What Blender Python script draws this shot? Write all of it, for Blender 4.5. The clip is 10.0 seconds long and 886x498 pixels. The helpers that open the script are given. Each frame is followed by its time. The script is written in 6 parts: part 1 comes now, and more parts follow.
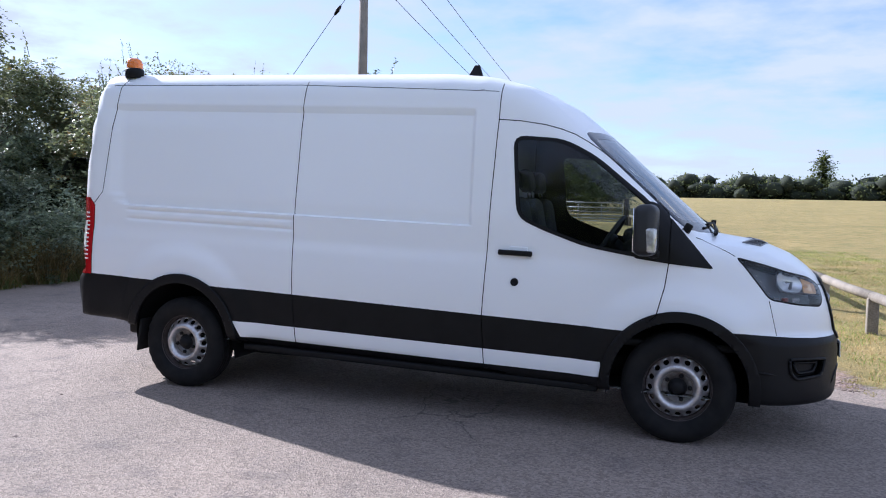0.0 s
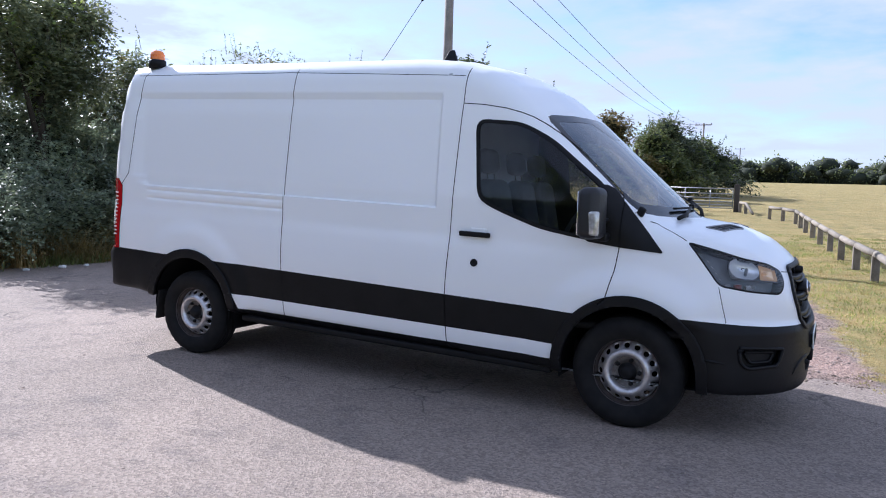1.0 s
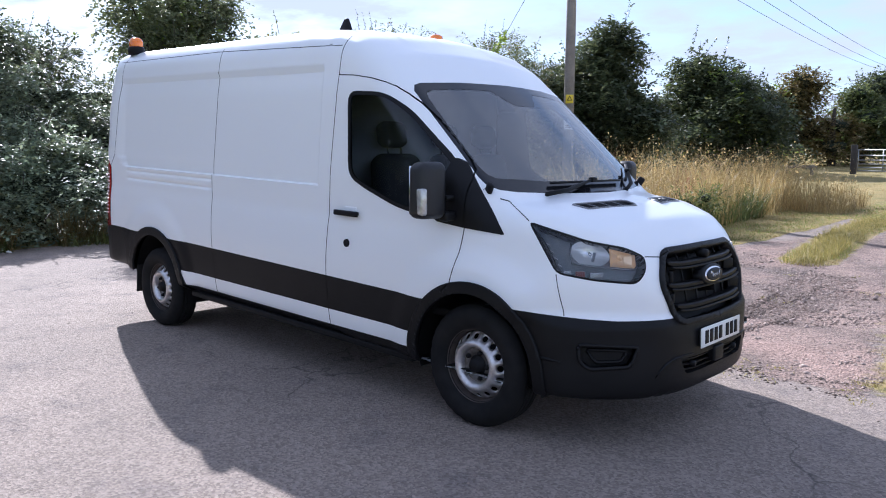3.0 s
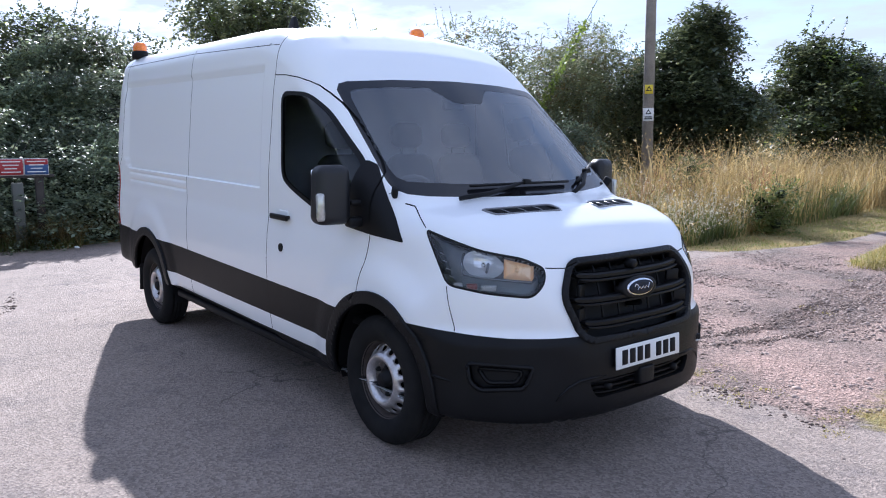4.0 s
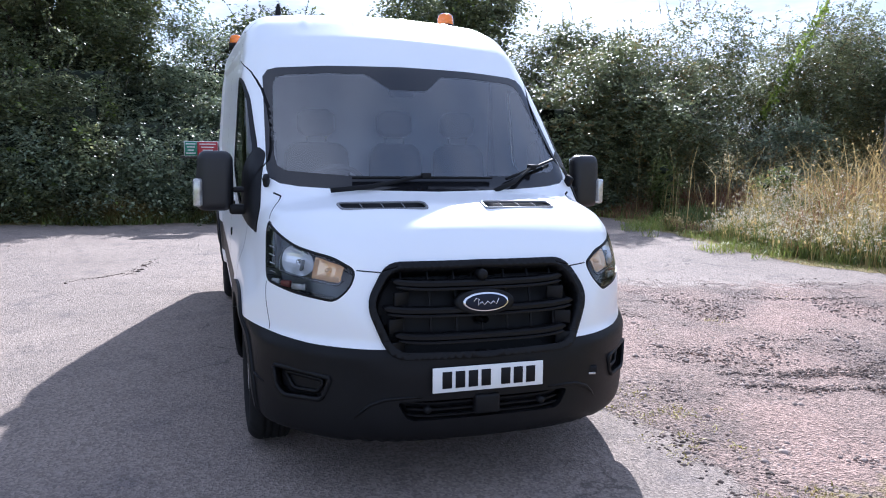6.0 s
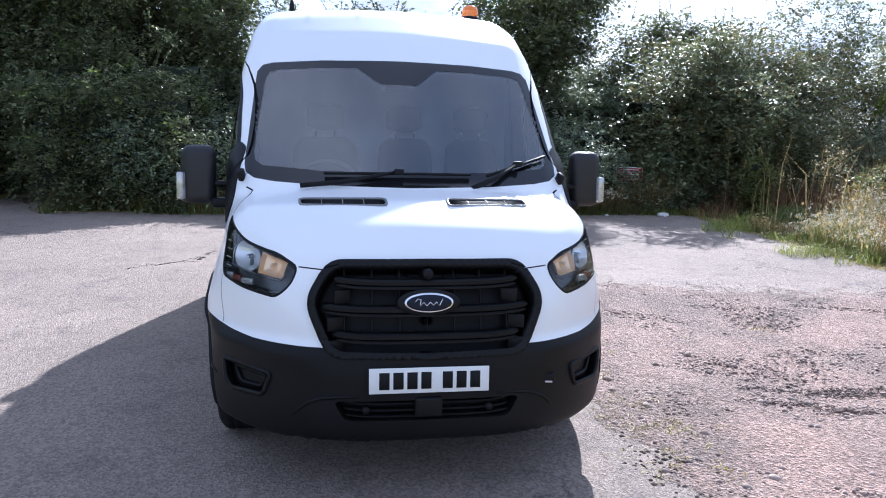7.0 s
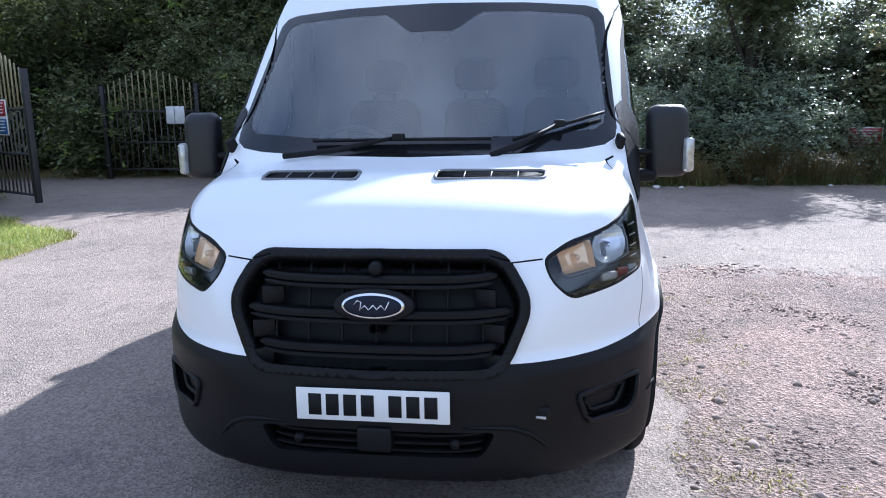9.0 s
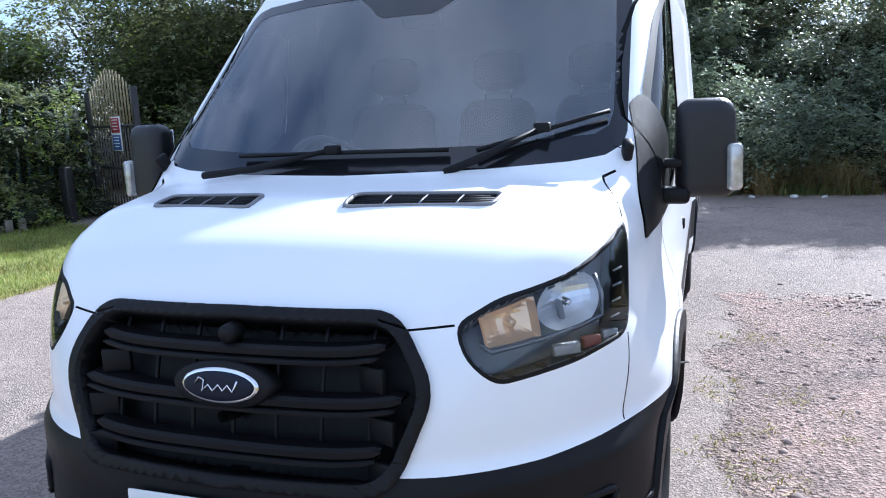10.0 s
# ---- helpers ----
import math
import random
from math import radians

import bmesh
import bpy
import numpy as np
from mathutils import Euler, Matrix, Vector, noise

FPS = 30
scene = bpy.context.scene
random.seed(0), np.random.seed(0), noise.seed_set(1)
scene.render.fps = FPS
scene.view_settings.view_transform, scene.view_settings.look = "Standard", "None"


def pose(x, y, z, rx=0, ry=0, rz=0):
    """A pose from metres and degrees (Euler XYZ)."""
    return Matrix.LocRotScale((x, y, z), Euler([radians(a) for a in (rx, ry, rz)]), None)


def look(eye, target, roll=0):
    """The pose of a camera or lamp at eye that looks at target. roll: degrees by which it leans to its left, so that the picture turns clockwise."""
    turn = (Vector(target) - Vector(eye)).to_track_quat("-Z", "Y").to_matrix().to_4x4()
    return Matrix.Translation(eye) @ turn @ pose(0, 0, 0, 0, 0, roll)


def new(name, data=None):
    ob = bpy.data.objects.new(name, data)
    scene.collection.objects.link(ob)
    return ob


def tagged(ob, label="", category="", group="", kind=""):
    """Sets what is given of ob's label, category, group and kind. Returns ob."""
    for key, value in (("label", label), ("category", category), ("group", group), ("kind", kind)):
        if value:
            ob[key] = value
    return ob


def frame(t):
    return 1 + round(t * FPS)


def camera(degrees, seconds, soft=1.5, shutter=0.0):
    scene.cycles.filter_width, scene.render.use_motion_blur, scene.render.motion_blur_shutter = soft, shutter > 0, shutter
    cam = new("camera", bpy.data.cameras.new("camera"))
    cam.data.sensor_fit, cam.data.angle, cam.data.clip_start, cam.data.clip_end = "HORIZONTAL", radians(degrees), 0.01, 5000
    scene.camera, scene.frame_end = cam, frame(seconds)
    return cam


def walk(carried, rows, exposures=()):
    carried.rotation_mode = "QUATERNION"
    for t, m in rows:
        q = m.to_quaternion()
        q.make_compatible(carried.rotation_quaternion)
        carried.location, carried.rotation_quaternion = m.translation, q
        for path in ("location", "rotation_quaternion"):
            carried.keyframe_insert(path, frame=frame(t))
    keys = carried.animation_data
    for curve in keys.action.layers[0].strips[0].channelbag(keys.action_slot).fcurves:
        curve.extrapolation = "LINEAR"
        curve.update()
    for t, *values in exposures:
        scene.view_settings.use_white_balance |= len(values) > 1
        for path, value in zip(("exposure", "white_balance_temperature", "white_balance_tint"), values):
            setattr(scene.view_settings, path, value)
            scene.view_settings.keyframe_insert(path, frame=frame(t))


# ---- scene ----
cam = camera(60.6, 10.0, 1.05)
PATH = [
    (0, (1.955, -5.969, 1.476), (1.322, -4.075, 1.365), 1.3),
    (0.5, (2.484, -5.915, 1.513), (1.709, -4.076, 1.377), 1.6),
    (1, (3.022, -5.696, 1.487), (2.097, -3.93, 1.327), 1.7),
    (1.5, (3.552, -5.417, 1.516), (2.501, -3.726, 1.325), 1.3),
    (2, (3.996, -5.033, 1.533), (2.828, -3.424, 1.315), 0.8),
    (2.5, (4.331, -4.645, 1.552), (3.074, -3.107, 1.32), 0.7),
    (3.8, (5.104, -3.367, 1.581), (3.589, -2.088, 1.318), -0.4),
    (4, (5.223, -3.166, 1.605), (3.667, -1.937, 1.341), -0.4),
    (4.5, (5.439, -2.655, 1.592), (3.785, -1.563, 1.322), -0.4),
    (5, (5.668, -2.201, 1.613), (3.93, -1.251, 1.337), -0.1),
    (5.5, (5.833, -1.73, 1.618), (4.017, -0.942, 1.337), 0.4),
    (5.7, (5.87, -1.501, 1.599), (4.023, -0.789, 1.316), 0.7),
    (7, (5.996, -0.47, 1.627), (4.046, -0.145, 1.318), 1.3),
    (7.5, (5.957, -0.158, 1.616), (3.992, 0.014, 1.287), 1.0),
    (8, (5.845, 0.109, 1.61), (3.877, 0.122, 1.255), 0.4),
    (8.5, (5.578, 0.332, 1.599), (3.618, 0.199, 1.222), -0.45),
    (9, (5.212, 0.588, 1.558), (3.271, 0.301, 1.173), -1.1),
    (9.5, (4.790, 0.843, 1.530), (2.883, 0.379, 1.152), -1.9),
    (10, (4.302, 1.098, 1.512), (2.452, 0.444, 1.160), -2.7),
]
walk(cam, [(t, look(eye, target, roll)) for t, eye, target, roll in PATH], exposures=((0.0, 0.88, 5450, 15), (2.5, 0.93, 5450, 15), (4.5, 1.02, 5400, 15), (7.5, 1.10, 5310, 13), (10.0, 1.17, 5180, 10)))

# ---- world and sun ----
SUN_DIR = Vector((-0.93, 0.36, 0.632)).normalized()      # towards the sun, behind the van
SUN_EL = math.asin(SUN_DIR.z)
world = bpy.data.worlds.new("sky")
scene.world = world
world.use_nodes = True
wn, wl = world.node_tree.nodes, world.node_tree.links
wn.clear()
w_out = wn.new("ShaderNodeOutputWorld")
w_bg = wn.new("ShaderNodeBackground")
w_sky = wn.new("ShaderNodeTexSky")
w_sky.sky_type = "NISHITA"
w_sky.sun_disc = False
w_sky.sun_elevation = SUN_EL
w_sky.sun_rotation = math.atan2(SUN_DIR.x, SUN_DIR.y)
w_sky.dust_density = 0.7
w_sky.ozone_density = 2.0
# soft broken cloud over the sky, denser towards the horizon
w_geo = wn.new("ShaderNodeTexCoord")
w_sep = wn.new("ShaderNodeSeparateXYZ")
w_zm = wn.new("ShaderNodeMath"); w_zm.operation = "ADD"; w_zm.inputs[1].default_value = 0.12
w_dx = wn.new("ShaderNodeMath"); w_dx.operation = "DIVIDE"
w_dy = wn.new("ShaderNodeMath"); w_dy.operation = "DIVIDE"
w_com = wn.new("ShaderNodeCombineXYZ")
w_noise = wn.new("ShaderNodeTexNoise")
w_noise.inputs["Scale"].default_value = 1.7
w_noise.inputs["Detail"].default_value = 9.0
w_noise.inputs["Roughness"].default_value = 0.58
w_ramp = wn.new("ShaderNodeValToRGB")
w_ramp.color_ramp.elements[0].position = 0.31
w_ramp.color_ramp.elements[1].position = 0.60
w_mix = wn.new("ShaderNodeMix"); w_mix.data_type = "RGBA"
w_mix.inputs[7].default_value = (4.5, 4.75, 5.5, 1)
wl.new(w_geo.outputs["Generated"], w_sep.inputs[0])
wl.new(w_sep.outputs[2], w_zm.inputs[0])
wl.new(w_sep.outputs[0], w_dx.inputs[0]); wl.new(w_zm.outputs[0], w_dx.inputs[1])
wl.new(w_sep.outputs[1], w_dy.inputs[0]); wl.new(w_zm.outputs[0], w_dy.inputs[1])
wl.new(w_dx.outputs[0], w_com.inputs[0]); wl.new(w_dy.outputs[0], w_com.inputs[1])
wl.new(w_com.outputs[0], w_noise.inputs["Vector"])
wl.new(w_noise.outputs["Fac"], w_ramp.inputs[0])
wl.new(w_ramp.outputs["Color"], w_mix.inputs[0])
wl.new(w_sky.outputs[0], w_mix.inputs[6])
wl.new(w_mix.outputs[2], w_bg.inputs[0])
w_bg.inputs[1].default_value = 0.092
wl.new(w_bg.outputs[0], w_out.inputs[0])

sun_data = bpy.data.lights.new("sun", "SUN")
sun_data.energy = 5.0
sun_data.angle = radians(0.55)
sun_data.color = (1.0, 0.925, 0.835)
sun = new("sun", sun_data)
sun.matrix_world = look((0, 0, 30), Vector((0, 0, 30)) - SUN_DIR)

# ---- materials ----
def mat(name, color, rough=0.6, metal=0.0, spec=0.5, vary=0.0, scale=8.0, bump=0.0, bump_scale=60.0, coat=0.0, tint=None, rand=0.0, island=0.0, fine=0.0, fine_scale=120.0):
    """A Principled surface; vary: mottling towards tint, bump: fine relief in metres, rand / island: change from piece to piece."""
    m = bpy.data.materials.new(name)
    m.use_nodes = True
    n, l = m.node_tree.nodes, m.node_tree.links
    p = n["Principled BSDF"]
    p.inputs["Base Color"].default_value = (*color, 1)
    p.inputs["Roughness"].default_value = rough
    p.inputs["Metallic"].default_value = metal
    p.inputs["Specular IOR Level"].default_value = spec
    p.inputs["Coat Weight"].default_value = coat
    p.inputs["Coat Roughness"].default_value = 0.03
    tc = n.new("ShaderNodeTexCoord")
    col = None
    if vary:
        nz = n.new("ShaderNodeTexNoise")
        nz.inputs["Scale"].default_value = scale
        nz.inputs["Detail"].default_value = 6
        l.new(tc.outputs["Object"], nz.inputs["Vector"])
        rp = n.new("ShaderNodeValToRGB")
        rp.color_ramp.elements[0].position, rp.color_ramp.elements[1].position = 0.35, 0.68
        l.new(nz.outputs["Fac"], rp.inputs[0])
        fm = n.new("ShaderNodeMath"); fm.operation = "MULTIPLY"; fm.inputs[1].default_value = vary
        l.new(rp.outputs[0], fm.inputs[0])
        mx = n.new("ShaderNodeMix"); mx.data_type = "RGBA"
        mx.inputs[6].default_value = (*color, 1)
        mx.inputs[7].default_value = (*(tint or [c * 0.5 for c in color]), 1)
        l.new(fm.outputs[0], mx.inputs[0])
        col = mx.outputs[2]
    if fine:
        nf = n.new("ShaderNodeTexNoise")
        nf.inputs["Scale"].default_value = fine_scale
        nf.inputs["Detail"].default_value = 3
        l.new(tc.outputs["Object"], nf.inputs["Vector"])
        mr = n.new("ShaderNodeMapRange")
        mr.inputs[1].default_value, mr.inputs[2].default_value = 0.3, 0.7
        mr.inputs[3].default_value, mr.inputs[4].default_value = 1 - fine, 1 + fine
        l.new(nf.outputs["Fac"], mr.inputs[0])
        hm = n.new("ShaderNodeMix"); hm.data_type = "RGBA"; hm.blend_type = "MULTIPLY"; hm.inputs[0].default_value = 1
        if col:
            l.new(col, hm.inputs[6])
        else:
            hm.inputs[6].default_value = (*color, 1)
        l.new(mr.outputs[0], hm.inputs[7])
        col = hm.outputs[2]
    if rand or island:
        src = n.new("ShaderNodeNewGeometry").outputs["Random Per Island"] if island else n.new("ShaderNodeObjectInfo").outputs["Random"]
        k = island or rand
        mr = n.new("ShaderNodeMapRange")
        mr.inputs[3].default_value, mr.inputs[4].default_value = 1 - k, 1 + k
        l.new(src, mr.inputs[0])
        hm = n.new("ShaderNodeMix"); hm.data_type = "RGBA"; hm.blend_type = "MULTIPLY"; hm.inputs[0].default_value = 1
        if col:
            l.new(col, hm.inputs[6])
        else:
            hm.inputs[6].default_value = (*color, 1)
        l.new(mr.outputs[0], hm.inputs[7])
        col = hm.outputs[2]
    if col:
        l.new(col, p.inputs["Base Color"])
    if bump:
        nb = n.new("ShaderNodeTexNoise")
        nb.inputs["Scale"].default_value = bump_scale
        nb.inputs["Detail"].default_value = 4
        l.new(tc.outputs["Object"], nb.inputs["Vector"])
        b = n.new("ShaderNodeBump")
        b.inputs["Distance"].default_value = bump
        l.new(nb.outputs["Fac"], b.inputs["Height"])
        l.new(b.outputs[0], p.inputs["Normal"])
    return m


def glass(name, tint, gloss=0.02, boost=1.6, film=0.0):
    """A thin pane: clear through, with Fresnel gloss over an even film."""
    m = bpy.data.materials.new(name)
    m.use_nodes = True
    n, l = m.node_tree.nodes, m.node_tree.links
    n.remove(n["Principled BSDF"])
    tr = n.new("ShaderNodeBsdfTransparent"); tr.inputs[0].default_value = (*tint, 1)
    gl = n.new("ShaderNodeBsdfGlossy"); gl.inputs["Roughness"].default_value = gloss
    fr = n.new("ShaderNodeFresnel"); fr.inputs[0].default_value = 1.5
    mx = n.new("ShaderNodeMixShader")
    mu = n.new("ShaderNodeMath"); mu.operation = "MULTIPLY_ADD"; mu.inputs[1].default_value = boost; mu.inputs[2].default_value = film; mu.use_clamp = True
    l.new(fr.outputs[0], mu.inputs[0])
    l.new(mu.outputs[0], mx.inputs[0]); l.new(tr.outputs[0], mx.inputs[1]); l.new(gl.outputs[0], mx.inputs[2])
    l.new(mx.outputs[0], n["Material Output"].inputs[0])
    return m


WHITE = mat("white_paint", (0.905, 0.915, 0.925), rough=0.34, spec=0.5, coat=0.4, vary=0.05, scale=1.3, tint=(0.78, 0.79, 0.80))
BLACK = mat("black_plastic", (0.006, 0.006, 0.007), rough=0.46, spec=0.2, vary=0.6, scale=5, tint=(0.011, 0.011, 0.012), bump=0.0004, bump_scale=900)
TRIM = mat("dark_trim", (0.006, 0.006, 0.007), rough=0.6, spec=0.25)
RUBBER = mat("tyre_rubber", (0.009, 0.009, 0.010), rough=0.8, spec=0.2, vary=0.7, scale=9, tint=(0.02, 0.019, 0.018), bump=0.001, bump_scale=200)
STEEL = mat("silver_steel", (0.66, 0.65, 0.66), rough=0.34, metal=0.75, vary=0.45, scale=16, tint=(0.26, 0.19, 0.15), fine=0.12)
HUBGREY = mat("hub_grey", (0.20, 0.195, 0.19), rough=0.45, metal=0.6, vary=0.7, scale=25, tint=(0.07, 0.05, 0.04), fine=0.2)
CHROME = mat("chrome", (0.8, 0.8, 0.82), rough=0.08, metal=1.0)
GLASS = glass("window_glass", (0.66, 0.70, 0.69), boost=1.1)
WSCREEN = glass("windscreen_glass", (0.86, 0.91, 0.93), gloss=0.035, boost=1.0, film=0.155)
LAMP = glass("lamp_lens", (0.94, 0.95, 0.96), gloss=0.01, boost=1.2)
CABIN = mat("cab_plastic", (0.06, 0.062, 0.068), rough=0.7, vary=0.3, scale=6)
CLOTH = mat("seat_cloth", (0.035, 0.037, 0.042), rough=0.95, vary=0.4, scale=7)


# ---- ground ----
def rise(x, y):
    """Height of the land: level round the van, climbing slowly across the field."""
    s = min(y, 160.0) - 6.0
    return 0.0155 * (s + math.sqrt(s * s + 4.0)) - 0.004


def spread(a, b, n, far):
    """Even steps from a to b, then growing ones out to +-far."""
    core = [a + (b - a) * i / n for i in range(n + 1)]
    lo, hi, s = [a], [b], (b - a) / n
    while hi[-1] < far:
        s *= 1.25
        lo.append(lo[-1] - s); hi.append(hi[-1] + s)
    return lo[:0:-1] + core + hi[1:]


def ramp(x, *pairs):
    return float(np.interp(x, [p[0] for p in pairs], [p[1] for p in pairs]))


def edge(a, b, x):
    s = min(max((x - a) / (b - a), 0.0), 1.0)
    return s * s * (3 - 2 * s)


def zones(x, y):
    """How much bare earth, and how much grass, lies at a place."""
    right_edge = ramp(y, (0, 3.7), (1.5, 3.35), (3, 3.08), (5, 2.95), (7.6, 2.5), (11.3, 1.85), (16, 0.9), (32, -2.2))
    right_edge += (0.30 * noise.noise((0.0, y * 0.8, 2.0)) + 0.16 * noise.noise((x * 2.0, y * 2.2, 5.0))) * edge(1.5, 3.0, y)
    scrub_edge = ramp(x, (-12, 6.2), (-9, 6.5), (-8, 6.95), (-4, 6.55), (-2.1, 6.45), (-0.9, 7.1), (-0.3, 8.6), (-0.05, 12.0), (0.0, 14.5))
    g = edge(-0.4, 0.4, x - right_edge) * edge(0.9, 1.6, y)
    if x < 0.0:
        g = max(g, edge(-0.3, 0.2, y - scrub_edge))
    g = max(g, edge(14.0, 17.0, y))
    mid = 1.0 - edge(0.25, 0.6, abs(x - ramp(y, (7, 1.15), (8.5, 0.95), (10.5, 0.72), (12.6, 0.62), (15, 0.2))))
    g = max(g, mid * edge(6.8, 7.5, y))
    # the verge by the gates
    v = edge(0.2, -0.15, y - ramp(x, (-4.2, -6.9), (-3.5, -5.45), (-3.1, -5.2), (-0.7, -5.1), (3, -5.9), (8, -7.5)))
    v *= edge(-4.0, -3.5, x + 0.45 * min(y + 5.3, 0.0) * -1.0)
    g = max(g, v)
    if y < -7 and x < -9:
        g = max(g, edge(-10.2, -10.8, x))
    g = max(g, edge(-8.55, -8.9, x) * edge(-6.0, -5.4, y))
    e = edge(0.98, 1.45, y + 0.22 * noise.noise((x * 1.7, y * 1.7, 11.0))) * edge(-3.0, -1.0, x - 0.25 * (y - 1.3)) * (1 - g)
    return e, g, v


def ground_material():
    m = bpy.data.materials.new("ground")
    m.use_nodes = True
    n, l = m.node_tree.nodes, m.node_tree.links
    p = n["Principled BSDF"]
    tc = n.new("ShaderNodeTexCoord").outputs["Object"]

    def tex(scale, detail=4, rough=0.55, distort=0.0):
        t = n.new("ShaderNodeTexNoise")
        t.inputs["Scale"].default_value, t.inputs["Detail"].default_value = scale, detail
        t.inputs["Roughness"].default_value, t.inputs["Distortion"].default_value = rough, distort
        l.new(tc, t.inputs["Vector"])
        return t.outputs["Fac"]

    def band(src, a, b, c=0.0, d=1.0):
        t = n.new("ShaderNodeMapRange")
        for i, v in enumerate((a, b, c, d)):
            t.inputs[i + 1].default_value = v
        l.new(src, t.inputs[0])
        return t.outputs[0]

    def math2(op, a, b):
        t = n.new("ShaderNodeMath")
        t.operation = op
        for i, v in enumerate((a, b)):
            if isinstance(v, float):
                t.inputs[i].default_value = v
            else:
                l.new(v, t.inputs[i])
        return t.outputs[0]

    def mix(f, a, b, how="MIX"):
        t = n.new("ShaderNodeMix")
        t.data_type, t.blend_type = "RGBA", how
        for i, v in ((0, f), (6, a), (7, b)):
            if isinstance(v, tuple):
                t.inputs[i].default_value = (*v, 1)
            elif isinstance(v, float):
                t.inputs[i].default_value = v
            else:
                l.new(v, t.inputs[i])
        return t.outputs[2]

    zone = n.new("ShaderNodeAttribute")
    zone.attribute_name = "zone"
    sep = n.new("ShaderNodeSeparateColor")
    l.new(zone.outputs["Color"], sep.inputs[0])
    earth, grass, lush = sep.outputs[0], sep.outputs[1], sep.outputs[2]
    # asphalt: worn chippings of many greys, stained in patches, with a few cracks
    vor = n.new("ShaderNodeTexVoronoi")
    vor.inputs["Scale"].default_value = 75
    l.new(tc, vor.inputs["Vector"])
    chip = n.new("ShaderNodeSeparateColor")
    l.new(vor.outputs["Color"], chip.inputs[0])
    grit = band(chip.outputs[0], 0.0, 1.0, 0.66, 1.40)
    asph = mix(band(tex(0.45, 5), 0.35, 0.65), (0.330, 0.268, 0.224), (0.256, 0.211, 0.179))
    asph = mix(band(tex(2.4, 5, 0.7), 0.52, 0.72), asph, (0.20, 0.168, 0.152))
    asph = mix(0.85, asph, grit, "MULTIPLY")
    crack = n.new("ShaderNodeTexVoronoi")
    crack.feature = "DISTANCE_TO_EDGE"
    crack.inputs["Scale"].default_value = 0.42
    bent = n.new("ShaderNodeVectorMath")
    wob = n.new("ShaderNodeTexNoise")
    wob.inputs["Scale"].default_value, wob.inputs["Detail"].default_value = 1.6, 6
    l.new(tc, wob.inputs["Vector"])
    l.new(tc, bent.inputs[0]); l.new(wob.outputs["Color"], bent.inputs[1])
    l.new(bent.outputs[0], crack.inputs["Vector"])
    line = math2("MULTIPLY", band(crack.outputs["Distance"], 0.0, 0.006, 1.0, 0.0), band(tex(0.5, 2), 0.50, 0.6))
    asph = mix(math2("MULTIPLY", line, 0.75), asph, (0.07, 0.06, 0.055))
    # earth: pinkish grit and stones with dark wet patches
    dirt = mix(band(tex(0.9, 6, 0.65), 0.38, 0.62), (0.31, 0.225, 0.185), (0.155, 0.120, 0.102))
    dirt = mix(band(tex(3.0, 6, 0.7), 0.55, 0.70), dirt, (0.095, 0.075, 0.065))
    dirt = mix(band(tex(0.38, 4, 0.6), 0.46, 0.60), dirt, (0.355, 0.245, 0.20))
    vd = n.new("ShaderNodeTexVoronoi")
    vd.inputs["Scale"].default_value = 60
    l.new(tc, vd.inputs["Vector"])
    chipd = n.new("ShaderNodeSeparateColor")
    l.new(vd.outputs["Color"], chipd.inputs[0])
    dirt = mix(0.8, dirt, band(chipd.outputs[1], 0.0, 1.0, 0.45, 1.6), "MULTIPLY")
    # grass: straw with green patches
    straw = mix(band(tex(0.35, 5), 0.35, 0.65), (0.385, 0.288, 0.115), (0.30, 0.235, 0.09))
    straw = mix(band(tex(1.7, 5, 0.65), 0.45, 0.68), straw, (0.215, 0.195, 0.066))
    straw = mix(lush, straw, (0.27, 0.29, 0.07))
    straw = mix(0.7, straw, band(tex(38, 3), 0.3, 0.7, 0.55, 1.45), "MULTIPLY")
    rough_e = band(math2("ADD", earth, math2("MULTIPLY", math2("SUBTRACT", tex(3.5, 6, 0.7), 0.5), 1.6)), 0.38, 0.62)
    rough_g = band(math2("ADD", grass, math2("MULTIPLY", math2("SUBTRACT", tex(2.6, 7, 0.75), 0.5), 1.5)), 0.40, 0.62)
    col = mix(rough_g, mix(rough_e, asph, dirt), straw)
    l.new(col, p.inputs["Base Color"])
    p.inputs["Roughness"].default_value = 0.88
    p.inputs["Specular IOR Level"].default_value = 0.3
    hgt = math2("ADD", math2("MULTIPLY", vor.outputs["Distance"], 0.5), math2("MULTIPLY", tex(160, 3), 0.6))
    big = math2("ADD", math2("MULTIPLY", tex(9, 7, 0.75), 2.2), math2("MULTIPLY", vd.outputs["Distance"], 1.1))
    both_h = math2("ADD", math2("MULTIPLY", hgt, 0.85), math2("MULTIPLY", math2("MAXIMUM", rough_e, rough_g), big))
    b = n.new("ShaderNodeBump")
    b.inputs["Distance"].default_value, b.inputs["Strength"].default_value = 0.019, 0.85
    l.new(both_h, b.inputs["Height"])
    l.new(b.outputs[0], p.inputs["Normal"])
    return m


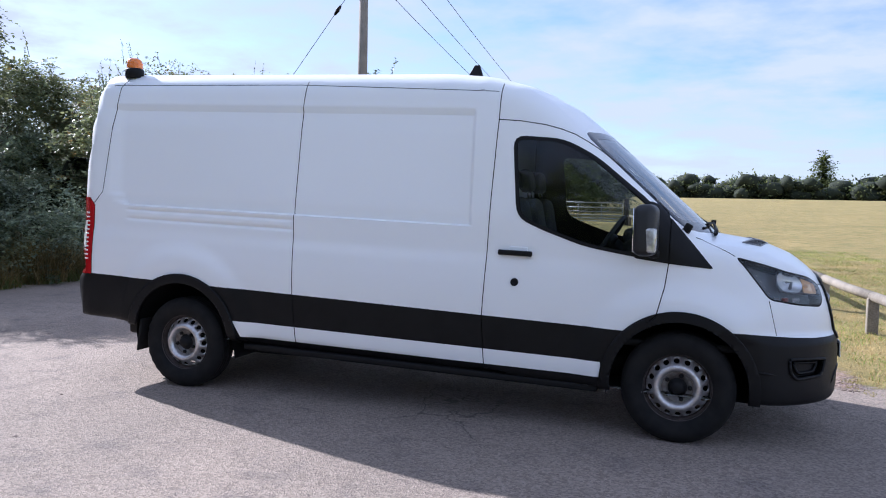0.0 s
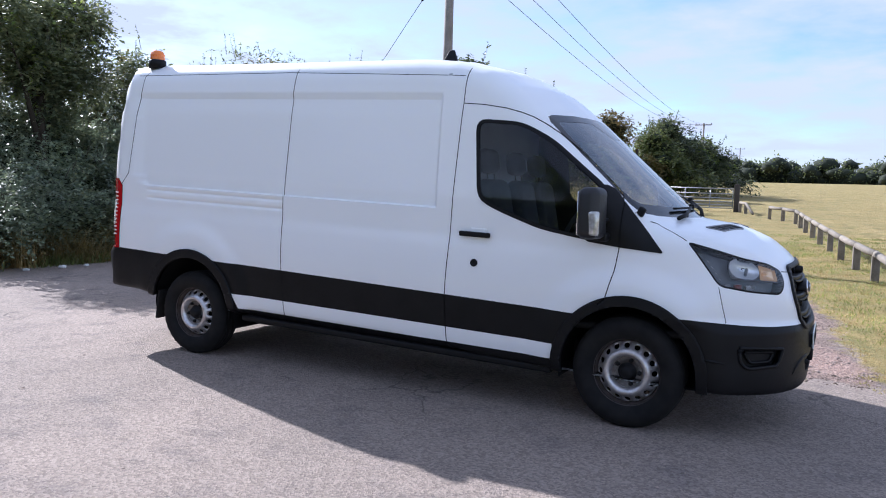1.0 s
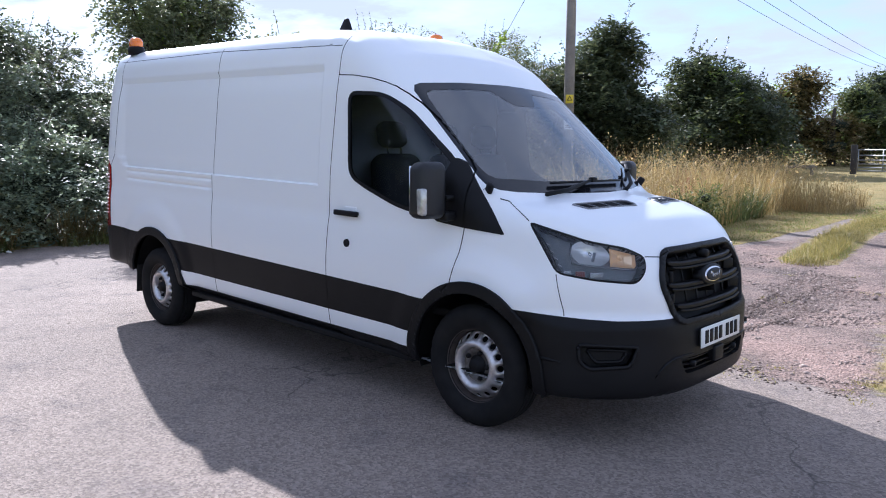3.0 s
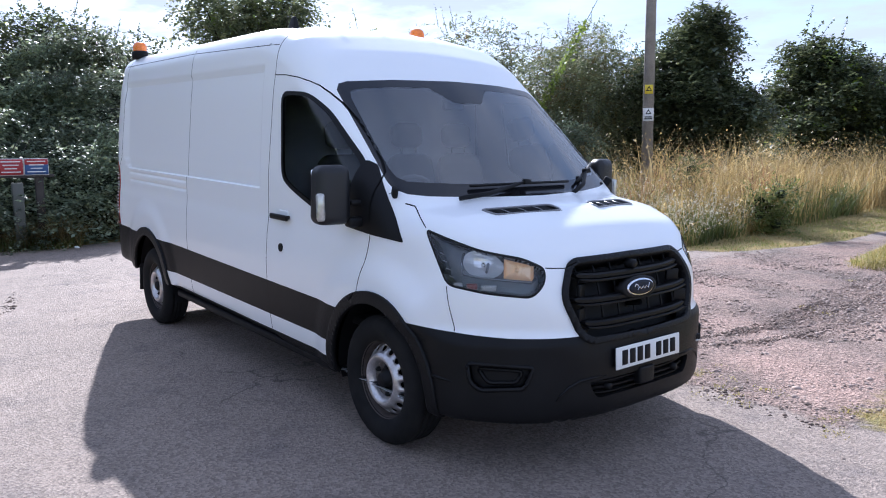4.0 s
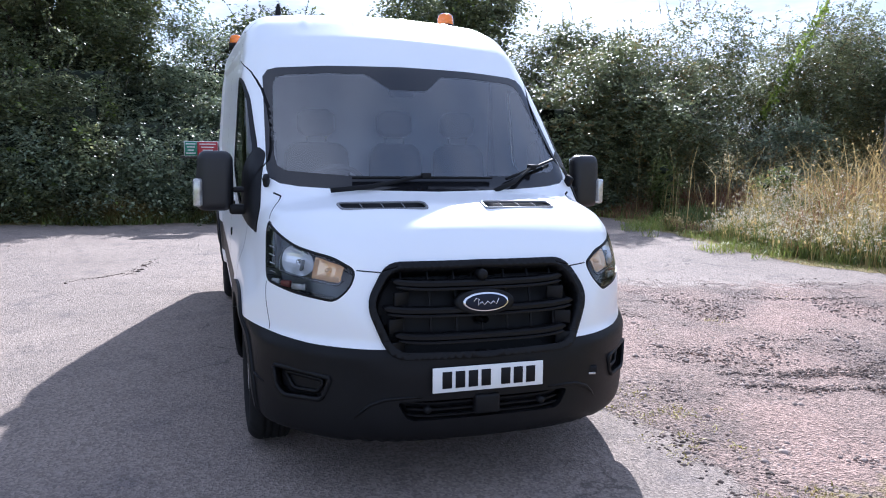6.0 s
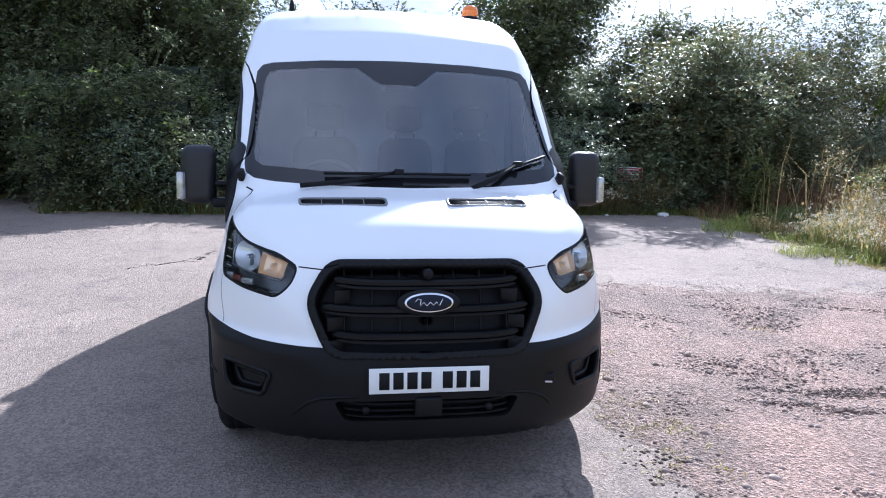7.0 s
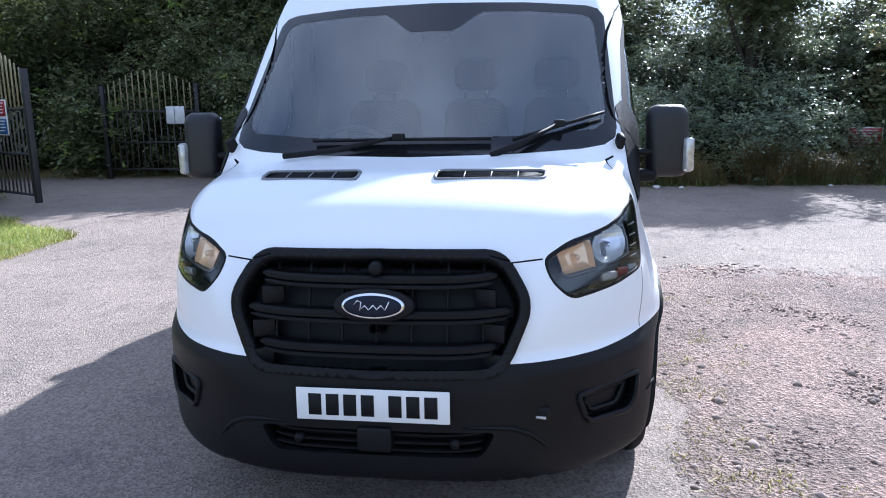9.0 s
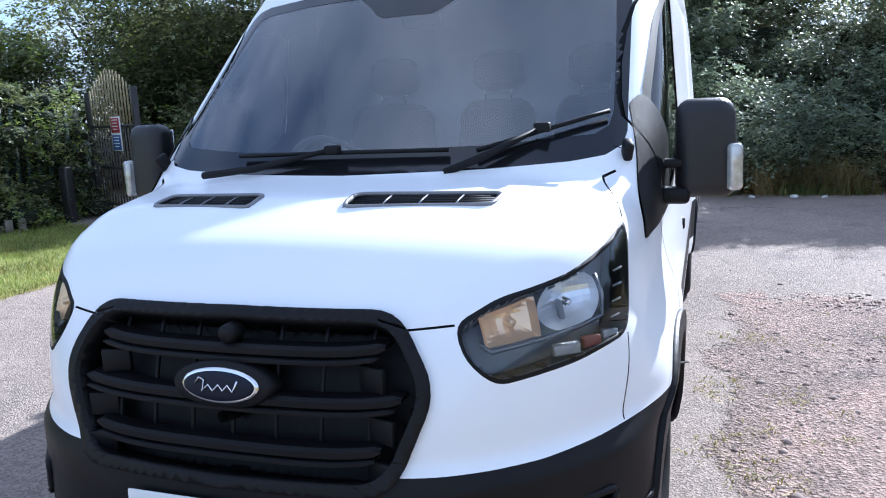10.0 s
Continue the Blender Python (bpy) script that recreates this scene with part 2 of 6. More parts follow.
gx, gy = spread(-11, 6, 122, 1300), spread(-10, 19, 208, 1300)
gv, gz = [], []
for y in gy:
    for x in gx:
        e, g, v = zones(x, y)
        rough = 0.03 * e * (noise.noise((x * 1.3, y * 1.3, 0.0)) + 0.6 * noise.noise((x * 4.1, y * 4.1, 3.0)))
        rut = sum(-0.045 * math.exp(-((x - c - 0.35 * math.sin(y * 0.5)) / 0.16) ** 2) for c in (1.5, 1.9)) * e * edge(2.5, 4.0, y) * edge(7, 6, y)
        gv.append((x, y, rise(x, y) + (rough + rut) * edge(1.4, 2.2, y) + 0.03 * g * noise.noise((x * 2.0, y * 2.0, 7.0)) * edge(0.2, 0.6, g)))
        gz.append((e, g, v, 1.0))
nx = len(gx)
gme = bpy.data.meshes.new("ground")
gme.from_pydata(gv, [], [(j * nx + i, j * nx + i + 1, (j + 1) * nx + i + 1, (j + 1) * nx + i) for j in range(len(gy) - 1) for i in range(nx - 1)])
gme.polygons.foreach_set("use_smooth", [True] * len(gme.polygons))
gme.attributes.new("zone", "FLOAT_COLOR", "POINT").data.foreach_set("color", np.array(gz).ravel())
gme.materials.append(ground_material())
ground = tagged(new("ground", gme), "worn asphalt yard, stony pink earth track and dry grass field", "ground", kind="structure")


# ---- van ----
def part(name, bm, material, parent, label="", smooth=True):
    """One mesh object under a thing or a part."""
    me = bpy.data.meshes.new(name)
    bm.to_mesh(me)
    bm.free()
    me.polygons.foreach_set("use_smooth", [smooth] * len(me.polygons))
    me.materials.append(material)
    ob = new(name, me)
    ob.parent = parent
    if label:
        ob["label"] = label
    return ob


def lerp(x, pairs):
    return np.interp(x, [p[0] for p in pairs], [p[1] for p in pairs])


def soft(x, pairs, r):
    """A rounded piecewise line."""
    return sum(lerp(np.asarray(x) + r * k, pairs) * w for k, w in ((-1, 1), (-0.6, 2), (-0.2, 3), (0.2, 3), (0.6, 2), (1, 1))) / 12


def smax(a, b, r):
    h = np.maximum(r - np.abs(a - b), 0.0)
    return np.maximum(a, b) + h * h / (4 * r)


def step(a, b, x):
    s = np.clip((x - a) / (b - a), 0, 1)
    return s * s * (3 - 2 * s)


RAKE = 0.03                                     # the body stands nose down: height lost per metre forward
REAR_X, AXLE = -2.86, 1.875
TOP = ((-4, 2.475), (0.25, 2.475), (0.55, 2.455), (0.85, 2.385), (1.1, 2.255), (1.33, 2.07), (2.1, 1.395), (2.4, 1.358), (2.6, 1.28), (2.74, 1.17), (2.83, 1.03), (2.9, 0.7))
SIDE = ((0.3, 0.955), (0.48, 0.985), (0.75, 0.997), (0.88, 1.002), (0.98, 0.999), (1.10, 0.990), (1.18, 0.978), (1.45, 0.976), (2.0, 0.932), (2.3, 0.888), (2.6, 0.83))


def body(x, v, z):
    """Signed distance, roughly, of the van's skin; v is the distance from the middle plane, z the height in the body's own level."""
    sweep = 0.10 * (v / 0.8) ** 2 * step(0.3, 1.2, x)
    ribs = sum(np.exp(-((v - c) / 0.016) ** 2) for c in (0.2, 0.52)) * step(0.95, 0.8, x) * step(-2.7, -2.5, x)
    top = z - (soft(x + sweep, TOP, 0.05) - 0.05 * (v / 0.85) ** 2 + 0.007 * ribs)
    top = top * lerp(x, ((0.4, 1.0), (1.2, 0.8), (2.0, 0.78), (2.15, 0.97), (2.5, 0.9), (2.8, 0.5)))
    fwd = np.clip((x - 1.25) / 0.95, 0, 2)
    w = soft(z, SIDE, 0.03) * (1 - (0.005 + 0.06 * step(0.75, 1.15, z)) * fwd ** 2)
    # bulges over the wheels, the pressed panel and its grooves
    for ax in (-AXLE, AXLE):
        d = np.hypot(x - ax, z - 0.42)
        w = w + 0.022 * step(0.70, 0.54, d)
    zw = z - RAKE * x
    inset = step(-2.552, -2.535, x) * step(0.485, 0.468, x) * step(2.152, 2.144, z) * step(1.362, 1.370, z) * step(-2.62, -2.59, x - (1.62 - zw).clip(0))
    w = w - 0.020 * inset
    for z0 in (1.375, 1.305):
        w = w - 0.015 * np.exp(-((zw - z0 + 0.03 * (x + 1.6)) / 0.012) ** 2) * step(-2.42, -2.36, x) * step(-0.90, -0.93, x)
    low = step(0.76, 0.66, zw)
    w = w - 0.034 * low * step(1.95, 2.4, x)
    side = v - w
    nose = 2.862 + 0.03 * step(0.74, 0.66, zw) - 0.05 * (np.clip(z - 0.86, 0, 1) / 0.25) ** 2 - 0.04 * (np.clip(0.5 - z, 0, 1) / 0.2) ** 2
    front = (x - (nose - (0.52 - 0.03 * low) * (v / (0.96 + 0.012 * low)) ** 3.5)) * 0.85
    back = REAR_X - 0.06 * step(0.92, 0.80, zw) + 0.10 * (np.clip(z - 1.5, 0, 2) / 0.9) ** 2 - x
    f = smax(side, top, 0.16)
    f = smax(f, front, 0.05)
    f = smax(f, back, 0.10)
    return smax(f, 0.36 + 0.06 * step(-2.1, -2.5, x) - z, 0.04)


def skin(origin, way):
    """Where rays from inside meet the skin."""
    lo, hi = np.zeros(len(way)), np.full(len(way), 3.5)
    for _ in range(34):
        mid = (lo + hi) / 2
        p = origin + way * mid[:, None]
        out = body(p[:, 0], np.abs(p[:, 1]), p[:, 2]) > 0
        hi, lo = np.where(out, mid, hi), np.where(out, lo, mid)
    p = origin + way * lo[:, None]
    p[:, 2] -= RAKE * p[:, 0]
    return p


class Skin:
    """The body's surface as loose polygons, each with its region, middle and normal."""

    def __init__(self, places):
        self.v, self.f = places, []

    def face(self, ids, region):
        co = [self.v[i] for i in ids]
        c = sum(co, Vector()) / len(co)
        n = sum(((p - c).cross(q - c) for p, q in zip(co, co[1:] + co[:1])), Vector())
        if n.length_squared < 1e-14:
            return None
        self.f.append([ids, region, c, n.normalized()])
        return self.f[-1]


def half_skin():
    """The half body as a grid: ribs along the length and round both ends, from the underside up to the middle of the roof."""
    turns = np.radians(np.concatenate([np.linspace(-90, -42, 14)[:-1], np.linspace(-42, -4, 44)[:-1], np.linspace(-4, 5.4, 44)[:-1], np.linspace(5.4, 40.5, 41)[:-1], np.linspace(40.5, 42.8, 14)[:-1], np.linspace(42.8, 62, 23)[:-1], np.linspace(62, 90, 30)]))
    rows = []
    for a in np.linspace(-88, 0, 26)[:-1]:
        rows.append((np.array((-2.45, 0, 1.3)), math.sin(radians(a)), math.cos(radians(a))))
    for x in np.concatenate([np.linspace(-2.45, 0.44, 124)[:-1], np.linspace(0.44, 0.51, 9)[:-1], np.linspace(0.51, 1.95, 62)[:-1]]):
        rows.append((np.array((x, 0, 1.3 - 0.4 * step(0.4, 1.9, x))), 0.0, 1.0))
    for a in np.linspace(0, 89, 64):
        rows.append((np.array((1.95, 0, 0.9)), math.sin(radians(a)), math.cos(radians(a))))
    n = len(turns)
    org = np.concatenate([np.repeat(o[None], n, 0) for o, _, _ in rows])
    way = np.concatenate([np.stack([np.full(n, s), c * np.cos(turns), c * np.sin(turns)], 1) for _, s, c in rows])
    p = skin(org, way)
    out = Skin([Vector(q) for q in p])
    for i in range(len(rows) - 1):
        for j in range(n - 1):
            out.face((i * n + j, i * n + j + 1, (i + 1) * n + j + 1, (i + 1) * n + j), SHELL)
    return out


def probe(p, way):
    """The point where a ray from inside, in world terms, leaves the skin."""
    lo, hi = 0.0, 2.5
    for _ in range(22):
        m = (lo + hi) / 2
        q = [p[i] + way[i] * m for i in range(3)]
        if body(np.float64(q[0]), np.float64(abs(q[1])), np.float64(q[2] + RAKE * q[0])) > 0:
            hi = m
        else:
            lo = m
    return Vector([p[i] + way[i] * lo for i in range(3)])


def side_at(x, z): return probe((x, 0.2, z), (0, 1, 0))
def nose_table():
    vs, zs = np.linspace(0, 0.6, 61), np.linspace(0.34, 1.06, 73)
    V, Z = np.meshgrid(vs, zs, indexing="ij")
    lo, hi = np.full(V.shape, 2.0), np.full(V.shape, 3.2)
    for _ in range(22):
        m = (lo + hi) / 2
        out = body(m, V, Z + RAKE * m) > 0
        hi, lo = np.where(out, m, hi), np.where(out, lo, m)
    return lo


NOSE = nose_table()


def nose_at(v, z):
    i, j = min(max(v / 0.01, 0), 59.99), min(max((z - 0.34) / 0.01, 0), 71.99)
    a, b = int(i), int(j)
    s, t = i - a, j - b
    x = (NOSE[a, b] * (1 - s) + NOSE[a + 1, b] * s) * (1 - t) + (NOSE[a, b + 1] * (1 - s) + NOSE[a + 1, b + 1] * s) * t
    return Vector((x, v, z))


def top_at(x, v): return probe((x, v, 0.9), (0, 0, 1))
def corner_at(a, z): return probe((a + 0.3, 0.3, z), (0.7071, 0.7071, 0))


def inside(p, poly):
    x, y = p
    odd = False
    for (x0, y0), (x1, y1) in zip(poly, poly[1:] + poly[:1]):
        if (y0 > y) != (y1 > y) and x < (x1 - x0) * (y - y0) / (y1 - y0) + x0:
            odd = not odd
    return odd


def rounded(poly, r, n=4):
    """The polygon with its corners rounded."""
    out = []
    for i, p in enumerate(poly):
        p, a, b = Vector(p), Vector(poly[i - 1]), Vector(poly[(i + 1) % len(poly)])
        ra, rb = min(r, (a - p).length * 0.45), min(r, (b - p).length * 0.45)
        p0, p1 = p + (a - p).normalized() * ra, p + (b - p).normalized() * rb
        for k in range(n + 1):
            t = k / n
            out.append(tuple(p0 * (1 - t) ** 2 + p * 2 * t * (1 - t) + p1 * t * t))
    return out


def inset(poly, d):
    """The polygon (any turning sense) drawn in by d."""
    area = sum(a[0] * b[1] - b[0] * a[1] for a, b in zip(poly, poly[1:] + poly[:1]))
    s = 1 if area > 0 else -1
    out = []
    for i, p in enumerate(poly):
        a, b = Vector(poly[i - 1]), Vector(poly[(i + 1) % len(poly)])
        t = (b - a).normalized()
        out.append((p[0] - s * t.y * d, p[1] + s * t.x * d))
    return out


XA, VA, ZA, DA = Vector((1, 0, 0)), Vector((0, 1, 0)), Vector((0, 0, 1)), Vector((1, -1, 0))


def cut(sk, poly, A, B, region, ok):
    """Cut the outline of a flat polygon, seen along A x B, into the skin, and give what lies inside it the region's number."""
    poly = [tuple(p) for p in poly]
    a0, a1 = min(p[0] for p in poly) - 0.04, max(p[0] for p in poly) + 0.04
    b0, b1 = min(p[1] for p in poly) - 0.04, max(p[1] for p in poly) + 0.04
    near, rest = [], []
    for f in sk.f:
        c = f[2]
        (near if a0 < A.dot(c) < a1 and b0 < B.dot(c) < b1 and ok(c, f[3]) else rest).append(f)
    for (pa, pb), (qa, qb) in zip(poly, poly[1:] + poly[:1]):
        na, nb = qb - pb, pa - qa
        size = math.hypot(na, nb)
        if size < 1e-7:
            continue
        na, nb = na / size, nb / size
        u0, u1, w0, w1 = min(pa, qa) - 0.002, max(pa, qa) + 0.002, min(pb, qb) - 0.002, max(pb, qb) + 0.002
        way = A * na + B * nb
        off = na * pa + nb * pb
        made, after = {}, []
        for f in near:
            c = f[2]
            if abs(way.dot(c) - off) > 0.08 or not (u0 - 0.08 < A.dot(c) < u1 + 0.08 and w0 - 0.08 < B.dot(c) < w1 + 0.08):
                after.append(f)
                continue
            co = [sk.v[i] for i in f[0]]
            d = [way.dot(p) - off for p in co]
            if min(d) > -1e-5 or max(d) < 1e-5:
                after.append(f)
                continue
            aa = [A.dot(p) for p in co]
            bb = [B.dot(p) for p in co]
            if min(aa) > u1 or max(aa) < u0 or min(bb) > w1 or max(bb) < w0:
                after.append(f)
                continue
            left, right = [], []
            ids = f[0]
            for i in range(len(ids)):
                j = (i + 1) % len(ids)
                if d[i] >= -1e-5:
                    left.append(ids[i])
                if d[i] <= 1e-5:
                    right.append(ids[i])
                if (d[i] > 1e-5 and d[j] < -1e-5) or (d[i] < -1e-5 and d[j] > 1e-5):
                    key = (min(ids[i], ids[j]), max(ids[i], ids[j]))
                    if key not in made:
                        t = d[i] / (d[i] - d[j])
                        sk.v.append(co[i].lerp(co[j], t))
                        made[key] = len(sk.v) - 1
                    left.append(made[key])
                    right.append(made[key])
            for piece in (left, right):
                if len(piece) > 2:
                    g = sk.face(tuple(piece), f[1])
                    if g:
                        g[3] = f[3]
                        after.append(g)
        near = after
    for f in near:
        if inside((A.dot(f[2]), B.dot(f[2])), poly):
            f[1] = region
    sk.f = rest + near


def seam(bm, line, A, B, ok, wide=0.0065):
    """A shut line: a narrow open slot along a polyline."""
    for p, q in zip(line, line[1:]):
        p, q = Vector(p), Vector(q)
        t = (q - p).normalized() * wide / 2
        n = Vector((-t.y, t.x))
        cut(bm, [p - t * 0.6 + n, q + t * 0.6 + n, q + t * 0.6 - n, p - t * 0.6 - n], A, B, GAP, ok)


def arch(cx, cz, r, foot, n=40):
    return [(cx + r * math.cos(math.pi * k / n), cz + r * math.sin(math.pi * k / n)) for k in range(n + 1)] + [(cx - r, foot), (cx + r, foot)]


def take(sk, *ids):
    """The faces of some regions as a mesh."""
    bm, had = bmesh.new(), {}
    for f in sk.f:
        if f[1] in ids:
            vs = []
            for i in f[0]:
                if i not in had:
                    had[i] = bm.verts.new(sk.v[i])
                if had[i] not in vs:
                    vs.append(had[i])
            if len(vs) > 2:
                try:
                    bm.faces.new(vs)
                except ValueError:
                    pass
    bmesh.ops.remove_doubles(bm, verts=bm.verts, dist=0.0003)
    return bm


def push(bm, d):
    bm.normal_update()
    for v, n in [(v, v.normal.copy()) for v in bm.verts]:
        v.co += n * d
    return bm


def thick(bm, d):
    """Give an open sheet a back and edges, d deep."""
    bm.normal_update()
    faces, open_edges = list(bm.faces), [e for e in bm.edges if len(e.link_faces) == 1]
    back = {v: bm.verts.new(v.co - v.normal * d) for v in list(bm.verts)}
    for f in faces:
        bm.faces.new([back[v] for v in reversed(f.verts)])
    for e in open_edges:
        a, b = e.link_loops[0].vert, e.link_loops[0].link_loop_next.vert
        bm.faces.new((b, a, back[a], back[b]))
    return bm


def pocket(bm, d):
    """A recess: the sheet sunk by d, with walls up to its rim."""
    bm.normal_update()
    faces, open_edges = list(bm.faces), [e for e in bm.edges if len(e.link_faces) == 1 and not all(abs(v.co.y) < 0.003 for v in e.verts)]
    rim = {v: bm.verts.new(v.co) for e in open_edges for v in e.verts}
    loops = [(e.link_loops[0].vert, e.link_loops[0].link_loop_next.vert) for e in open_edges]
    for v, n in [(v, v.normal.copy()) for v in {v for f in faces for v in f.verts}]:
        v.co -= n * d
    for a, b in loops:
        bm.faces.new((a, rim[a], rim[b], b)[::-1])
    return bm


def flip(bm):
    """The mirror image on the other side of the van."""
    c = bm.copy()
    bmesh.ops.scale(c, vec=(1, -1, 1), verts=c.verts)
    bmesh.ops.reverse_faces(c, faces=c.faces)
    return c


def whole(bm):
    """Both halves joined over the middle."""
    got = bmesh.ops.duplicate(bm, geom=list(bm.faces))["geom"]
    bmesh.ops.scale(bm, vec=(1, -1, 1), verts=[g for g in got if isinstance(g, bmesh.types.BMVert)])
    bmesh.ops.reverse_faces(bm, faces=[g for g in got if isinstance(g, bmesh.types.BMFace)])
    bmesh.ops.remove_doubles(bm, verts=[v for v in bm.verts if abs(v.co.y) < 0.002], dist=0.002)
    return bm


def both(name, bm, material, parent, label=""):
    l = part(name, bm.copy(), material, parent, label)
    r = part(name, flip(bm), material, parent, label)
    bm.free()
    return l, r


def block(size, at, bevel=0.0, seg=3, turn=None):
    bm = bmesh.new()
    bmesh.ops.create_cube(bm, size=1)
    bmesh.ops.scale(bm, vec=size, verts=bm.verts)
    if bevel:
        bmesh.ops.bevel(bm, geom=list(bm.edges), offset=bevel, segments=seg, profile=0.5, affect="EDGES")
    if turn:
        bmesh.ops.transform(bm, matrix=Euler([radians(t) for t in turn]).to_matrix().to_4x4(), verts=bm.verts)
    bmesh.ops.translate(bm, vec=at, verts=bm.verts)
    return bm


def add(bm, other):
    me = bpy.data.meshes.new("tmp")
    other.to_mesh(me)
    other.free()
    bm.from_mesh(me)
    bpy.data.meshes.remove(me)
    return bm


def tube(points, r, n=8, flat=1.0):
    """A round bar along points; r one radius or one for each."""
    bm = bmesh.new()
    pts = [Vector(p) for p in points]
    rs = r if isinstance(r, (list, tuple)) else [r] * len(pts)
    rings = []
    for i, p in enumerate(pts):
        t = (pts[min(i + 1, len(pts) - 1)] - pts[max(i - 1, 0)]).normalized()
        u = t.cross(Vector((0, 0, 1)) if abs(t.z) < 0.9 else Vector((1, 0, 0))).normalized()
        w = u.cross(t)
        rings.append([bm.verts.new(p + (u * math.cos(2 * math.pi * k / n) + w * math.sin(2 * math.pi * k / n) * flat) * rs[i]) for k in range(n)])
    for a, b in zip(rings, rings[1:]):
        for k in range(n):
            bm.faces.new((a[k], a[(k + 1) % n], b[(k + 1) % n], b[k]))
    bm.faces.new(rings[0][::-1]); bm.faces.new(rings[-1])
    bmesh.ops.recalc_face_normals(bm, faces=bm.faces)
    return bm


def lathe(profile, n=48, close=False):
    """Turn (radius, along) pairs round the y axis."""
    bm = bmesh.new()
    rings = []
    for r, y in profile:
        rings.append([bm.verts.new((r * math.cos(2 * math.pi * k / n), y, r * math.sin(2 * math.pi * k / n))) for k in range(n)] if r > 1e-6 else [bm.verts.new((0, y, 0))])
    pairs = list(zip(rings, rings[1:])) + ([(rings[-1], rings[0])] if close else [])
    for a, b in pairs:
        for k in range(n):
            k2 = (k + 1) % n
            if len(a) == 1:
                bm.faces.new((a[0], b[k2], b[k]))
            elif len(b) == 1:
                bm.faces.new((a[k], a[k2], b[0]))
            else:
                bm.faces.new((a[k], a[k2], b[k2], b[k]))
    bmesh.ops.recalc_face_normals(bm, faces=bm.faces)
    return bm


def moved(bm, at, turn=(0, 0, 0)):
    bmesh.ops.transform(bm, matrix=pose(*at, *turn), verts=bm.verts)
    return bm


van = new("van")
tagged(van, "white high-roof panel van with black lower cladding parked on asphalt", "van")

(SHELL, REARQ, PANEL, DOOR, WING, BONNET, CLAD, SILL, BUMPER, LIP, GASKET, FRIT, SAIL, GRFRAME, TAIL, TAILW,
 GAP, HOLE, WINDOW, SCREEN, LAMPR, GRILLE, VENT, FOG, INTAKE, LAMPRIM, REARB, LIPR, CLADR) = range(29)
LIGHT_HOLES = (HOLE, WINDOW, SCREEN, LAMPR, GRILLE, VENT, FOG, INTAKE)

sk = half_skin()


def is_side(c, n): return n.y > 0.30
def is_low(c, n): return n.y > 0.2 and c.z < 1.3
def is_nose(c, n): return c.x > 1.9 and n.x + n.y > 0.05
def is_front(c, n): return c.x > 2.5
def is_top(c, n): return c.x > 1.85 and n.z > 0.4
def is_screen(c, n): return 1.05 < c.x < 2.16
def is_rear(c, n): return c.x < -2.4


clad = lambda x: 0.766 - 0.0376 * x
B_SEAM = [(0.655, 2.335), (0.65, 2.08), (0.62, 1.55), (0.60, 1.08), (0.58, 0.73), (0.60, 0.38)]
M_SEAM = [(-0.84, 2.385), (-0.86, 2.15), (-0.89, 1.42), (-0.885, 0.81), (-0.86, 0.42)]
DOOR_TOP = [(0.65, 2.08), (0.80, 2.068), (0.97, 2.04), (1.08, 2.01), (1.16, 1.98), (1.25, 1.93), (1.34, 1.87), (1.47, 1.765), (1.60, 1.65), (1.72, 1.535), (1.775, 1.475), (1.795, 1.42), (1.793, 1.15), (1.775, 1.0), (1.73, 0.82), (1.69, 0.78)]
RAIL = [(-2.62, 2.409), (-0.9, 2.363), (0.633, 2.276)]
R_SEAM = [(-2.50, 2.45), (-2.54, 2.39), (-2.59, 2.05), (-2.65, 1.54), (-2.735, 1.445)]
# big panels
cut(sk, [(-0.885, 2.39), (0.655, 2.39), *B_SEAM[1:-1], (0.60, 0.2), (-0.86, 0.2), *M_SEAM[::-1]], XA, ZA, PANEL, is_side)
cut(sk, [*R_SEAM[::-1][:-1], (-2.62, 2.41), (-0.84, 2.365), *M_SEAM[1:], (-0.86, 0.2), (-3.1, 0.2), (-3.1, 1.44)], XA, ZA, REARQ, is_side)
cut(sk, [*DOOR_TOP, (1.6, 0.2), (0.60, 0.2), *B_SEAM[::-1][:-1]], XA, ZA, DOOR, is_side)
cut(sk, [(0.9, 0.2), (2.95, 0.2), (2.95, 1.022), (2.16, 1.028), (1.3, 1.21), (1.19, 1.30), (0.98, 1.30)], DA, ZA, WING, lambda c, n: c.x > 1.74 and n.z < 0.9)
cut(sk, [*DOOR_TOP, (1.6, 0.2), (0.60, 0.2), *B_SEAM[::-1][:-1]], XA, ZA, DOOR, is_side)
cut(sk, [(1.05, 1.30), (1.19, 1.302), (1.31, 1.208), (1.72, 1.122), (2.0, 1.085), (2.155, 1.028), (2.29, 1.022), (2.36, 1.045), (3.0, 1.05), (3.0, 1.7), (1.05, 1.7)], DA, ZA, BONNET, lambda c, n: c.x > 1.97 and n.z > 0.05)
